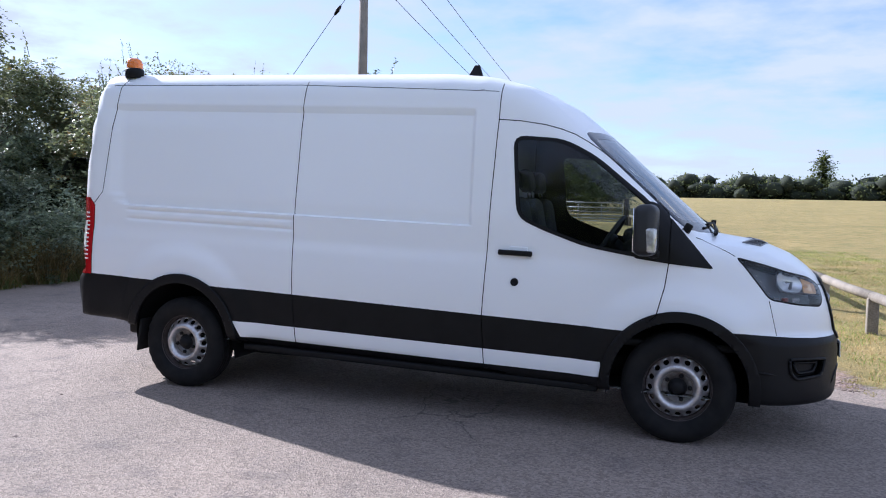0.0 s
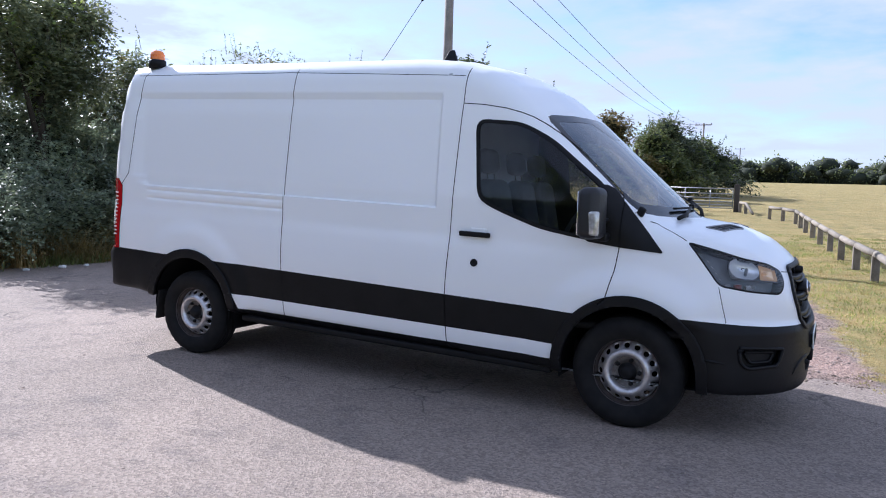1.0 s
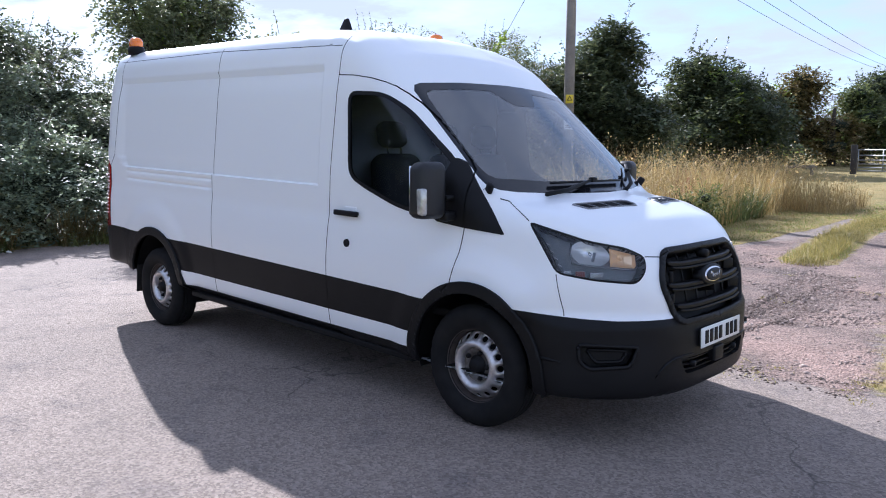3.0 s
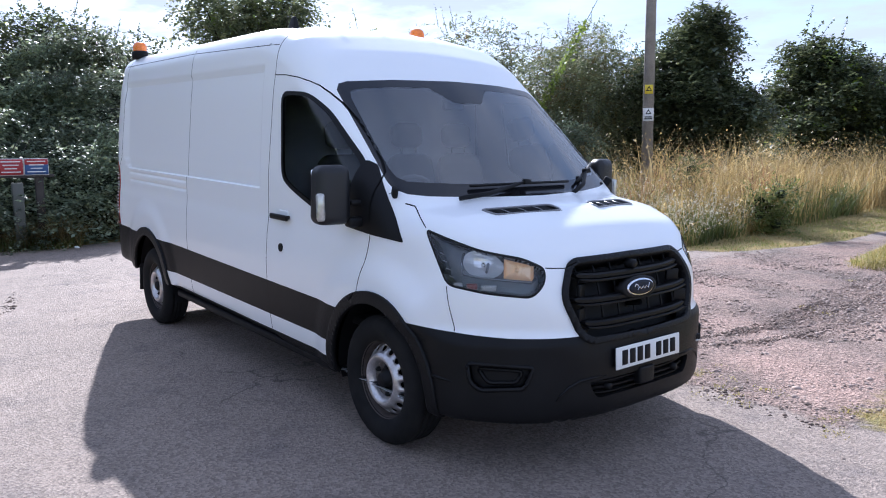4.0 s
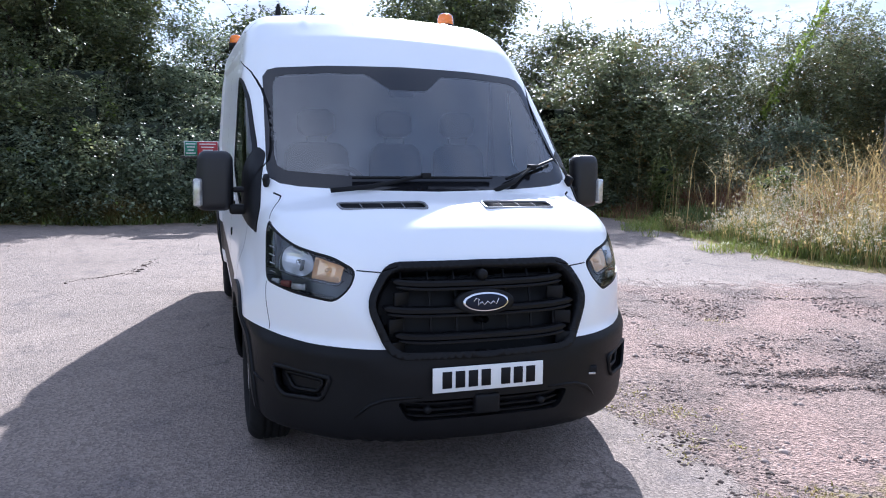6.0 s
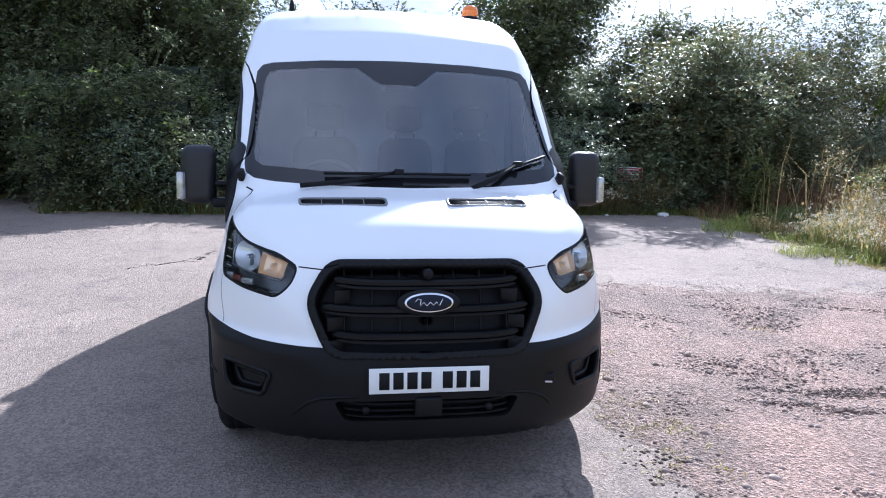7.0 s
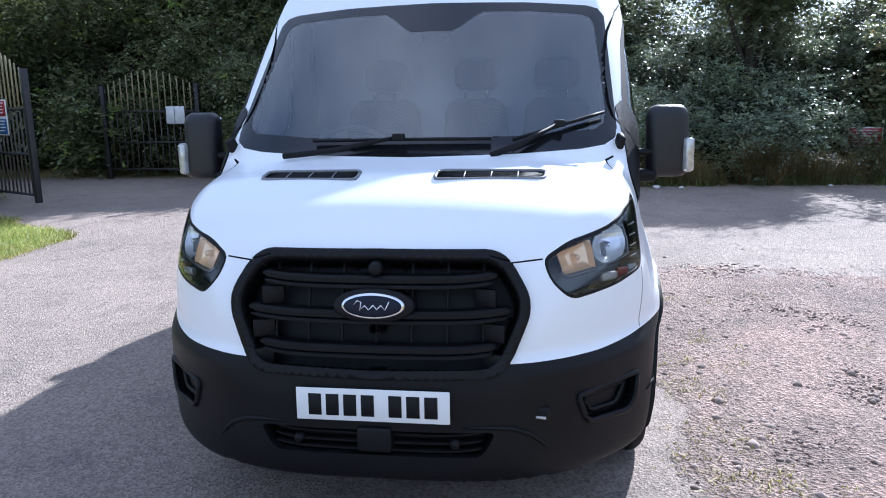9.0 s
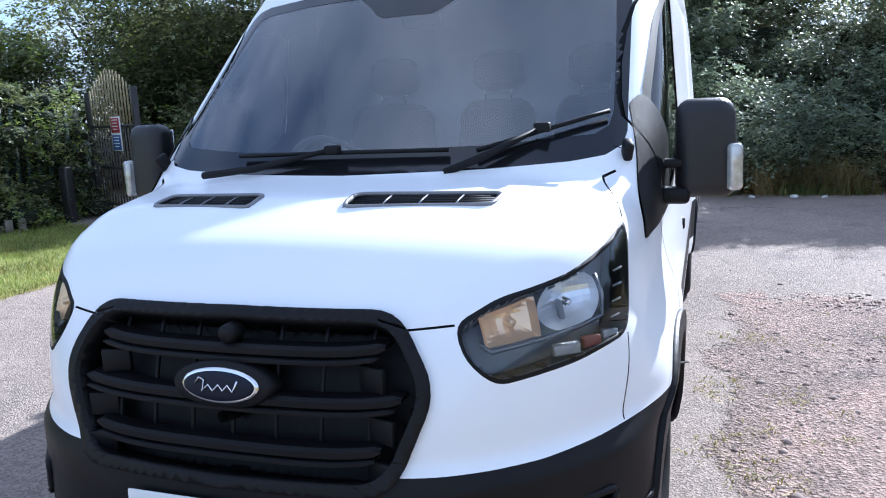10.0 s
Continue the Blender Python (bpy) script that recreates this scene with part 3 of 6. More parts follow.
# black lower trim
cut(sk, [(-3.2, clad(-3.2)), (2.3, clad(2.3)), (2.3, 0.1), (-3.2, 0.1)], XA, ZA, CLAD, is_low)
cut(sk, [(-1.395, 0.568), (1.39, 0.491), (1.40, 0.389), (-1.33, 0.449)], XA, ZA, SILL, is_low)
cut(sk, [(-3.2, clad(-3.2)), (-1.87, clad(-1.87)), (-1.87, 0.05), (-3.2, 0.05)], XA, ZA, REARB, lambda c, n: c.x < -1.8)
cut(sk, [(1.0, 0.742), (1.25, 0.738), (1.52, 0.724), (1.67, 0.716), (1.92, 0.707), (2.34, 0.703), (3.1, 0.70), (3.1, 0.1), (1.0, 0.1)], DA, ZA, BUMPER, lambda c, n: c.x > 2.12)
for ax, cz, r, lip in ((-1.87, 0.40, 0.435, 0.508), (1.875, 0.36, 0.425, 0.492)):
    cut(sk, arch(ax, cz, lip, 0.1), XA, ZA, LIP if ax > 0 else LIPR, is_low)
    cut(sk, arch(ax, cz, r, 0.05), XA, ZA, HOLE, lambda c, n: n.y > 0.1 and c.z < 1.3)
# windows
WIN = rounded([(0.755, 1.972), (1.10, 1.945), (1.31, 1.835), (1.49, 1.685), (1.70, 1.51), (1.785, 1.16), (1.58, 1.182), (1.26, 1.237), (0.955, 1.345), (0.80, 1.42)], 0.09, 4)
cut(sk, WIN, XA, ZA, GASKET, is_side)
cut(sk, inset(WIN, 0.024), XA, ZA, WINDOW, is_side)
cut(sk, rounded([(1.66, 1.545), (1.725, 1.515), (2.066, 1.122), (1.793, 1.147), (1.575, 1.175), (1.60, 1.30)], 0.02, 2), XA, ZA, SAIL, is_side)
SCR = [(0.0, 2.032), (0.45, 2.024), (0.74, 2.006), (0.795, 1.99), (0.825, 1.95), (0.84, 1.7), (0.852, 1.5), (0.857, 1.43), (0.848, 1.39), (0.80, 1.362), (0.70, 1.348), (0.45, 1.336), (0.0, 1.33)]
cut(sk, SCR + [(-0.2, 1.33), (-0.2, 2.032)], VA, ZA, FRIT, is_screen)
cut(sk, [(-0.2, 1.985), (0.45, 1.978), (0.70, 1.962), (0.755, 1.945), (0.775, 1.90), (0.795, 1.7), (0.81, 1.5), (0.80, 1.45), (0.76, 1.425), (0.45, 1.405), (-0.2, 1.40)], VA, ZA, SCREEN, is_screen)
cut(sk, [(-0.2, 2.0), (0.27, 2.0), (0.20, 1.955), (0.13, 1.90), (0.10, 1.885), (-0.2, 1.885)], VA, ZA, FRIT, is_screen)
# nose
HEAD = rounded([(1.30, 1.208), (1.72, 1.118), (2.0, 1.082), (2.158, 1.032), (2.155, 0.955), (2.07, 0.893), (1.75, 0.912), (1.482, 0.944)], 0.05, 4)
cut(sk, HEAD, DA, ZA, LAMPRIM, is_nose)
cut(sk, inset(HEAD, 0.011), DA, ZA, LAMPR, is_nose)
GRL = rounded([(-0.2, 1.066), (0.43, 1.060), (0.53, 0.895), (0.435, 0.660), (-0.2, 0.650)], 0.07, 5)
cut(sk, GRL, VA, ZA, GRFRAME, is_front)
cut(sk, rounded([(-0.2, 1.040), (0.41, 1.034), (0.497, 0.895), (0.41, 0.688), (-0.2, 0.678)], 0.06, 5), VA, ZA, GRILLE, is_front)
cut(sk, rounded([(1.63, 0.585), (2.085, 0.572), (2.02, 0.468), (1.72, 0.455), (1.65, 0.49)], 0.03, 3), DA, ZA, FOG, is_nose)
cut(sk, rounded([(-0.2, 0.475), (0.41, 0.475), (0.36, 0.385), (-0.2, 0.385)], 0.03, 3), VA, ZA, INTAKE, is_front)
VNT = [(2.34, 0.15), (2.245, 0.56), (2.355, 0.555), (2.435, 0.148)]
cut(sk, VNT, XA, VA, VENT, is_top)
# tail lamp round the rear corner
cut(sk, [(-3.2, 0.865), (-2.745, 0.865), (-2.725, 1.43), (-2.775, 1.49), (-3.2, 1.51)], XA, ZA, TAIL, lambda c, n: c.x < -2.62 and c.y > 0.72)
cut(sk, [(-3.2, 1.03), (-2.80, 1.08), (-2.80, 1.30), (-3.2, 1.27)], XA, ZA, TAILW, lambda c, n: c.x < -2.62 and c.y > 0.72)
# shut lines
for line in (B_SEAM, M_SEAM, DOOR_TOP, R_SEAM):
    seam(sk, line, XA, ZA, is_side)
seam(sk, RAIL, XA, ZA, is_side, 0.005)
seam(sk, [(2.395, 0.94), (2.447, 0.728)], XA, ZA, is_nose, 0.004)
seam(sk, [(1.865, 1.365), (1.915, 1.425)], XA, ZA, is_side, 0.004)
seam(sk, [(1.12, 1.315), (1.19, 1.302), (1.31, 1.208)], DA, ZA, is_nose)
seam(sk, [(2.155, 1.03), (2.29, 1.022), (2.36, 1.04)], DA, ZA, is_nose, 0.005)

part("roof_shell", whole(take(sk, SHELL)), WHITE, van, "white painted steel roof and pillars")
both("rear_side_panel", take(sk, REARQ), WHITE, van)
both("side_panel", take(sk, PANEL), WHITE, van, "white pressed steel side panel")
doors = both("cab_door", take(sk, DOOR), WHITE, van, "white cab door")
both("front_wing", take(sk, WING), WHITE, van)
part("bonnet", whole(take(sk, BONNET)), WHITE, van, "white bonnet with two black vents")
both("side_cladding", take(sk, CLAD), BLACK, van, "black plastic side cladding")
both("sill_strip", take(sk, SILL), WHITE, van)
part("rear_bumper", whole(take(sk, REARB)), BLACK, van, "black plastic rear bumper")
part("front_bumper", whole(take(sk, BUMPER)), BLACK, van, "black plastic front bumper")
for r in (LIP, LIPR):
    both("arch_trim", thick(push(take(sk, r), 0.016), 0.03), BLACK, van, "black plastic wheel arch trim")
both("window_seal", push(take(sk, GASKET), 0.002), TRIM, van)
both("mirror_sail", push(take(sk, SAIL), 0.006), BLACK, van)
part("screen_border", whole(take(sk, FRIT)), mat("black_frit", (0.012, 0.012, 0.014), rough=0.12), van, "black glazed screen border")
both("side_window", push(take(sk, WINDOW), -0.004), GLASS, van, "clear side window glass")
part("windscreen", whole(push(take(sk, SCREEN), -0.001)), WSCREEN, van, "clear windscreen glass reflecting the sky")
both("tail_lamp", push(take(sk, TAIL, TAILW), 0.006), mat("red_lens", (0.45, 0.008, 0.012), rough=0.12, coat=1.0), van, "red tail lamp lens")
both("reversing_lens", push(take(sk, TAILW), 0.010), mat("white_lens", (0.75, 0.72, 0.7), rough=0.15, coat=1.0), van)
for k in range(12):
    q = side_at(-2.79, 0.99 + 0.034 * k)
    both("lamp_fin", block((0.030, 0.008, 0.012), q + Vector((0, 0.008, 0)), 0.002, 1), bpy.data.materials["white_lens"], van)
liner = take(sk, *[r for r in range(29) if r not in LIGHT_HOLES])
part("inner_shell", whole(push(liner, -0.014)), TRIM, van, "dark inner skin behind the shut lines")
for ob in van.children:
    if ob.name.startswith(("side_window", "windscreen")):
        ob.visible_shadow = False

# grille: frame, backing, ribs, three double bars, badge and camera knob
part("grille_frame", whole(thick(push(take(sk, GRFRAME), 0.014), 0.07)), BLACK, van, "black plastic grille surround")
part("grille_backing", whole(pocket(take(sk, GRILLE), 0.085)), TRIM, van)


def bar_on_nose(z, reach, high, out, deep):
    """A bar across the grille that follows the nose."""
    bm = bmesh.new()
    rings = []
    for k in range(-20, 21):
        v = reach * k / 20
        zz = z + 0.014 * (abs(k) / 20) ** 6
        x = nose_at(abs(v), zz).x + out
        e = 0.35 if abs(k) == 20 else 1.0
        sec = [(-0.12, -0.5), (0, -0.38), (0, 0.22), (-0.2, 0.5), (-1, 0.5), (-1, -0.5)]
        rings.append([bm.verts.new((x + a * deep, v, zz + b * high * e)) for a, b in sec])
    for p, q in zip(rings, rings[1:]):
        n = len(p)
        for j in range(n):
            bm.faces.new((p[j], p[(j + 1) % n], q[(j + 1) % n], q[j]))
    bm.faces.new(rings[0]); bm.faces.new(rings[-1][::-1])
    bmesh.ops.recalc_face_normals(bm, faces=bm.faces)
    return bm


for z, reach in ((0.972, 0.405), (0.860, 0.45), (0.746, 0.405)):
    part("grille_bar", bar_on_nose(z, reach, 0.026, 0.004, 0.05), BLACK, van, smooth=False)
    part("grille_bar", bar_on_nose(z - 0.021, reach - 0.012, 0.011, 0.012, 0.03), BLACK, van, smooth=False)
for v in (-0.36, -0.24, -0.12, 0.0, 0.12, 0.24, 0.36):
    zz = [0.71, 0.78, 0.85, 0.92, 0.99, 1.03]
    part("grille_rib", tube([(nose_at(abs(v), z).x - 0.045, v, z) for z in zz], 0.006, 6), BLACK, van)
for s in (-1, 1):
    for z in (0.91, 0.798, 0.70):
        part("grille_cheek", block((0.02, 0.075, 0.062), (nose_at(0.38, z).x - 0.028, s * (0.40 if z < 0.9 else 0.37), z), 0.004, 2, (0, 0, -s * 22)), BLACK, van)
bx = nose_at(0, 0.895).x


def oval(a, b, deep, at, n=48, dome=0.006):
    bm = bmesh.new()
    rings = [[bm.verts.new((x, a * f * math.cos(2 * math.pi * k / n), b * f * math.sin(2 * math.pi * k / n))) for k in range(n)] for f, x in ((1, -deep), (1, 0), (0.93, dome * 0.7), (0.55, dome))]
    for p, q in zip(rings, rings[1:]):
        for k in range(n):
            bm.faces.new((p[k], p[(k + 1) % n], q[(k + 1) % n], q[k]))
    bm.faces.new(rings[-1])
    bmesh.ops.recalc_face_normals(bm, faces=bm.faces)
    return moved(bm, at, (0, -8, 0))


badge = part("badge", oval(0.107, 0.043, 0.02, (bx + 0.022, 0, 0.895), dome=0.002), CHROME, van, "chrome-rimmed blue oval badge")
part("badge_plinth", oval(0.138, 0.058, 0.05, (bx + 0.012, 0, 0.893)), BLACK, van)
part("badge_field", oval(0.098, 0.036, 0.006, (bx + 0.026, 0, 0.895), dome=0.003), mat("badge_blue", (0.006, 0.009, 0.022), rough=0.4, spec=0.25), badge, "dark blue enamel field")
wave = [(bx + 0.0305 - 0.14 * z, y, 0.896 + z) for y, z in ((-0.062, 0.004), (-0.05, 0.018), (-0.036, 0.014), (-0.042, -0.014), (-0.024, 0.003), (-0.012, -0.012), (0.004, 0.004), (0.016, -0.010), (0.030, 0.004), (0.044, -0.012), (0.056, 0.016))]
part("badge_mark", tube(wave, 0.0028, 6), CHROME, badge, "silver wavy mark")
knob = lathe([(0, 0.022), (0.018, 0.02), (0.024, 0.012), (0.026, -0.03)], 20)
part("camera_knob", moved(knob, (nose_at(0, 1.01).x + 0.006, 0, 1.008), (0, 0, -90)), BLACK, van)

# number plate with plain bars in place of its characters
px = nose_at(0, 0.57).x + 0.016
plate = part("number_plate", block((0.008, 0.52, 0.111), (px, 0, 0.57), 0.003, 2, (0, -2, 0)), mat("plate_white", (0.82, 0.82, 0.8), rough=0.25), van, "white reflective number plate")
for k, y in enumerate((-0.195, -0.135, -0.075, -0.015, 0.078, 0.138, 0.198)):
    part("plate_bar", block((0.003, 0.044, 0.074), (px + 0.005, y, 0.57), 0.001, 1, (0, -2, 0)), TRIM, plate)
part("plate_holder", block((0.03, 0.50, 0.09), (px - 0.02, 0, 0.567), 0.008, 2), BLACK, van)

# lower intake, tow eye, corner recesses
part("intake_backing", whole(pocket(take(sk, INTAKE), 0.07)), TRIM, van)
for z in (0.455, 0.425, 0.397):
    part("intake_bar", bar_on_nose(z, 0.36, 0.010, -0.02, 0.03), BLACK, van, smooth=False)
part("tow_cover", block((0.05, 0.12, 0.09), (nose_at(0, 0.44).x - 0.01, 0, 0.445), 0.012, 3), BLACK, van)
for s in (-1, 1):
    part("intake_stud", moved(lathe([(0, 0.01), (0.016, 0.008), (0.018, -0.02)], 14), (nose_at(0.27, 0.43).x - 0.008, s * 0.27, 0.43), (0, 0, -90)), BLACK, van)
# solid block: its dark colour stands for the shade inside the tow opening
part("tow_eye_hole", block((0.03, 0.06, 0.042), (nose_at(0.555, 0.53).x - 0.008, 0.555, 0.532), 0.008, 3, (0, 0, -10)), TRIM, van, "dark block in place of the shade in the tow eye hole")
part("tow_eye", block((0.02, 0.035, 0.010), (nose_at(0.555, 0.52).x + 0.002, 0.555, 0.518), 0.003, 2, (0, 0, -10)), STEEL, van)
both("fog_recess", pocket(take(sk, FOG), 0.035), BLACK, van)
fog_rim = tube([corner_at(a, z) + Vector((0.002, 0.002, 0)) for a, z in rounded([(1.63, 0.585), (2.085, 0.572), (2.02, 0.468), (1.72, 0.455), (1.65, 0.49)], 0.03, 3) + [(1.635, 0.575)]], 0.011, 6)
both("fog_rim", fog_rim, BLACK, van)
inner = tube([corner_at(a, z) - Vector((0.02, 0.02, 0)) for a, z in rounded([(1.70, 0.555), (2.01, 0.548), (1.97, 0.49), (1.77, 0.485)], 0.03, 3) + [(1.71, 0.55)]], 0.010, 6)
both("fog_blank", inner, BLACK, van)
both("bumper_crease", tube([corner_at(a, z) + Vector((0.001, 0.001, 0)) for a, z in ((1.32, 0.505), (1.42, 0.497), (1.52, 0.485))], [0.004, 0.010, 0.003], 6), BLACK, van)

both("bumper_fold", tube([nose_at(v, z) + Vector((0.0, 0, 0)) for v, z in ((0.58, 0.40), (0.555, 0.43), (0.52, 0.462), (0.46, 0.487), (0.40, 0.492), (0.30, 0.493))], [0.003, 0.007, 0.009, 0.009, 0.008, 0.004], 6), BLACK, van)
# bonnet vents
for s in (-1, 1):
    vent = part("bonnet_vent", bmesh.new(), TRIM, van, "black slatted vent with a grey rim")
    ring = [VNT[0], VNT[1], VNT[2], VNT[3]]
    rim = tube([top_at(x, v) * 1.0 + Vector((0, 0, 0.001)) for x, v in rounded(ring, 0.03, 4) + [rounded(ring, 0.03, 4)[0]]], 0.007, 6)
    tray = bmesh.new()
    tv = [tray.verts.new(top_at(x, v) - Vector((0, 0, 0.028))) for x, v in inset(ring, -0.02)]
    tray.faces.new(tv)
    slats, bars = [], []
    for k in range(6):
        t = (k + 0.5) / 6
        slats.append(tube([top_at(2.342 + 0.091 * t - (0.093 - 0.015 * t) * u, 0.155 + 0.398 * u) - Vector((0, 0, 0.008)) for u in (0, 0.25, 0.5, 0.75, 1)], 0.0045, 5))
    for u in (0.25, 0.5, 0.75):
        bars.append(tube([top_at(2.342 + 0.091 * t - (0.093 - 0.015 * t) * u + 0.01 * (t - 0.5), 0.155 + 0.398 * u) - Vector((0, 0, 0.003)) for t in (0.02, 0.5, 0.98)], 0.0028, 5))
    grey = mat("vent_grey", (0.22, 0.22, 0.23), rough=0.4, metal=0.3)
    for nm, bm, m in [("vent_rim", rim, grey), ("vent_tray", tray, TRIM)] + [("vent_slat", b, BLACK) for b in slats] + [("vent_divider", b, grey) for b in bars]:
        if s < 0:
            bmesh.ops.scale(bm, vec=(1, -1, 1), verts=bm.verts)
            bmesh.ops.reverse_faces(bm, faces=bm.faces)
        part(nm, bm, m, vent)

# headlamps
AMBER = mat("amber_reflector", (1.0, 0.72, 0.44), rough=0.22, metal=0.5)
REFL = mat("lamp_reflector", (0.93, 0.94, 0.96), rough=0.22, metal=0.6)
DARKL = mat("lamp_housing", (0.17, 0.18, 0.195), rough=0.25, vary=0.3, scale=20)
RIBBED = mat("ribbed_lens", (0.55, 0.56, 0.58), rough=0.15, metal=0.7, bump=0.004, bump_scale=260)
REDL = mat("side_reflector_red", (0.20, 0.05, 0.045), rough=0.3)
lamp_tags = "clear headlamp with chrome reflectors and an amber indicator"
BACK = Vector((0.74, 0.67, 0.0))


def cell(a0, a1, low0, low1, high0, high1, deep, sink, flutes, bowl=False):
    """A faceted reflector trough between two corner lines of the lamp, dished behind the lens."""
    bm = bmesh.new()
    nu, nw = 11, 9
    grid = []
    for i in range(nu + 1):
        u = i / nu
        row = []
        for j in range(nw + 1):
            w = j / nw
            lo, hi = low0 + (low1 - low0) * u, high0 + (high1 - high0) * u
            cu, cw = 2 * u - 1, 2 * w - 1
            if bowl:
                du, dw = cu * math.sqrt(1 - cw * cw / 2), cw * math.sqrt(1 - cu * cu / 2)
                u2, w2, d = (du + 1) / 2, (dw + 1) / 2, sink + deep * (1 - du * du - dw * dw)
                lo, hi = low0 + (low1 - low0) * u2, high0 + (high1 - high0) * u2
                row.append(bm.verts.new(corner_at(a0 + (a1 - a0) * u2, lo + (hi - lo) * w2) - BACK * d))
                continue
            d = sink + deep * (1 - max(abs(cu) ** 3.5, 0.75 * abs(cw) ** 2.6)) + 0.003 * math.sin(flutes * u * math.pi) * (1 - cw * cw)
            row.append(bm.verts.new(corner_at(a0 + (a1 - a0) * u, lo + (hi - lo) * w) - BACK * d))
        grid.append(row)
    for i in range(nu):
        for j in range(nw):
            bm.faces.new((grid[i][j], grid[i + 1][j], grid[i + 1][j + 1], grid[i][j + 1]))
    bmesh.ops.recalc_face_normals(bm, faces=bm.faces)
    if sum((f.normal.dot(BACK) for f in bm.faces)) < 0:
        bmesh.ops.reverse_faces(bm, faces=bm.faces)
    return bm


for s in (-1, 1):
    def sided(bm):
        if s < 0:
            bmesh.ops.scale(bm, vec=(1, -1, 1), verts=bm.verts)
            bmesh.ops.reverse_faces(bm, faces=bm.faces)
        return bm
    lamp = part("headlamp", sided(pocket(take(sk, LAMPR), 0.075)), DARKL, van, lamp_tags)
    lens = part("lens", sided(push(take(sk, LAMPR), 0.001)), LAMP, lamp, "clear plastic lens")
    lens.visible_shadow = False
    part("lens_rim", sided(thick(take(sk, LAMPRIM), 0.05)), TRIM, lamp)
    part("main_reflector", sided(cell(1.595, 1.875, 0.990, 0.978, 1.130, 1.092, 0.050, 0.014, 9, True)), REFL, lamp, "bright round main reflector", smooth=False)
    part("indicator_reflector", sided(cell(1.875, 2.075, 0.985, 0.972, 1.075, 1.040, 0.036, 0.012, 7)), AMBER, lamp, "pale amber indicator reflector", smooth=False)
    for nm, a, z, m in (("bulb", 1.735, 1.045, CHROME), ("bulb", 1.965, 1.022, AMBER)):
        part(nm, sided(moved(lathe([(0, 0.024), (0.010, 0.018), (0.013, -0.03)], 14), corner_at(a, z) - BACK * 0.040, (0, 0, -48))), m, lamp)
    part("bulb_shield", sided(block((0.012, 0.02, 0.05), corner_at(1.765, 1.03) - BACK * 0.035, 0.003, 1, (0, 12, -48))), DARKL, lamp)
    part("reflector_shelf", sided(tube([corner_at(a, z) - BACK * 0.012 for a, z in ((2.09, 0.985), (2.06, 0.966), (1.98, 0.972), (1.88, 0.978), (1.72, 0.988), (1.60, 1.0), (1.585, 1.05), (1.60, 1.10))], 0.006, 6)), mat("lamp_grey", (0.20, 0.21, 0.23), rough=0.2, metal=0.6) if s < 0 else bpy.data.materials["lamp_grey"], lamp)
    for a, w, m in ((1.565, 0.045, RIBBED), (1.66, 0.052, REDL), (1.775, 0.075, RIBBED)):
        part("running_lamp", sided(block((w, 0.02, 0.030), corner_at(a, 0.948 - (a - 1.5) * 0.03) - BACK * 0.022, 0.005, 2, (0, 0, -50))), m, lamp)
    for z in (0.985, 1.02, 1.055, 1.09):
        c = corner_at(1.50 - (z - 1.0) * 0.7, z) - Vector((0.012, 0.016, 0))
        part("marker_fin", sided(block((0.026, 0.006, 0.005), c, 0.0015, 1, (0, 25, -70))), REFL, lamp)

# mirrors
for s in (-1, 1):
    def sided(bm):
        if s < 0:
            bmesh.ops.scale(bm, vec=(1, -1, 1), verts=bm.verts)
            bmesh.ops.reverse_faces(bm, faces=bm.faces)
        return bm
    out = 1.092 if s > 0 else 1.115
    hb = block((0.135, 0.19, 0.32), (0, 0, 0), 0.05, 6)
    for v in hb.verts:
        v.co.x += 0.02 * (v.co.y / 0.11) * -1
        v.co.y *= 1.0 - 0.10 * (v.co.z / 0.18) if v.co.y > 0 else 1.0
        v.co.x *= 1.0 if v.co.x < 0 else 1.0 - 0.35 * (v.co.y / 0.118) ** 2
    mirror = part("door_mirror", sided(moved(hb, (1.66, out, 1.36))), mat("mirror_black", (0.011, 0.011, 0.013), rough=0.45, bump=0.0004, bump_scale=700) if s < 0 else bpy.data.materials["mirror_black"], van, "black plastic door mirror with a clear indicator")
    part("mirror_glass", sided(block((0.006, 0.15, 0.27), (1.594, out, 1.36), 0.002, 1, (0, 0, 8))), mat("mirror_silver", (0.9, 0.9, 0.9), rough=0.02, metal=1.0), mirror)
    ind = block((0.085, 0.046, 0.15), (1.684, out + 0.08, 1.30), 0.016, 4, (0, 0, 24))
    part("indicator", sided(ind), mat("clear_indicator", (0.62, 0.62, 0.60), rough=0.12, metal=0.35, coat=1.0, vary=0.7, scale=30, tint=(0.30, 0.28, 0.25)), mirror, "clear indicator lens")
    part("mirror_arm", sided(block((0.07, 0.16, 0.055), (1.70, 0.965, 1.21), 0.018, 3)), BLACK, mirror)
    part("mirror_arm", sided(block((0.05, 0.13, 0.03), (1.70, 0.96, 1.315), 0.012, 3)), BLACK, mirror)

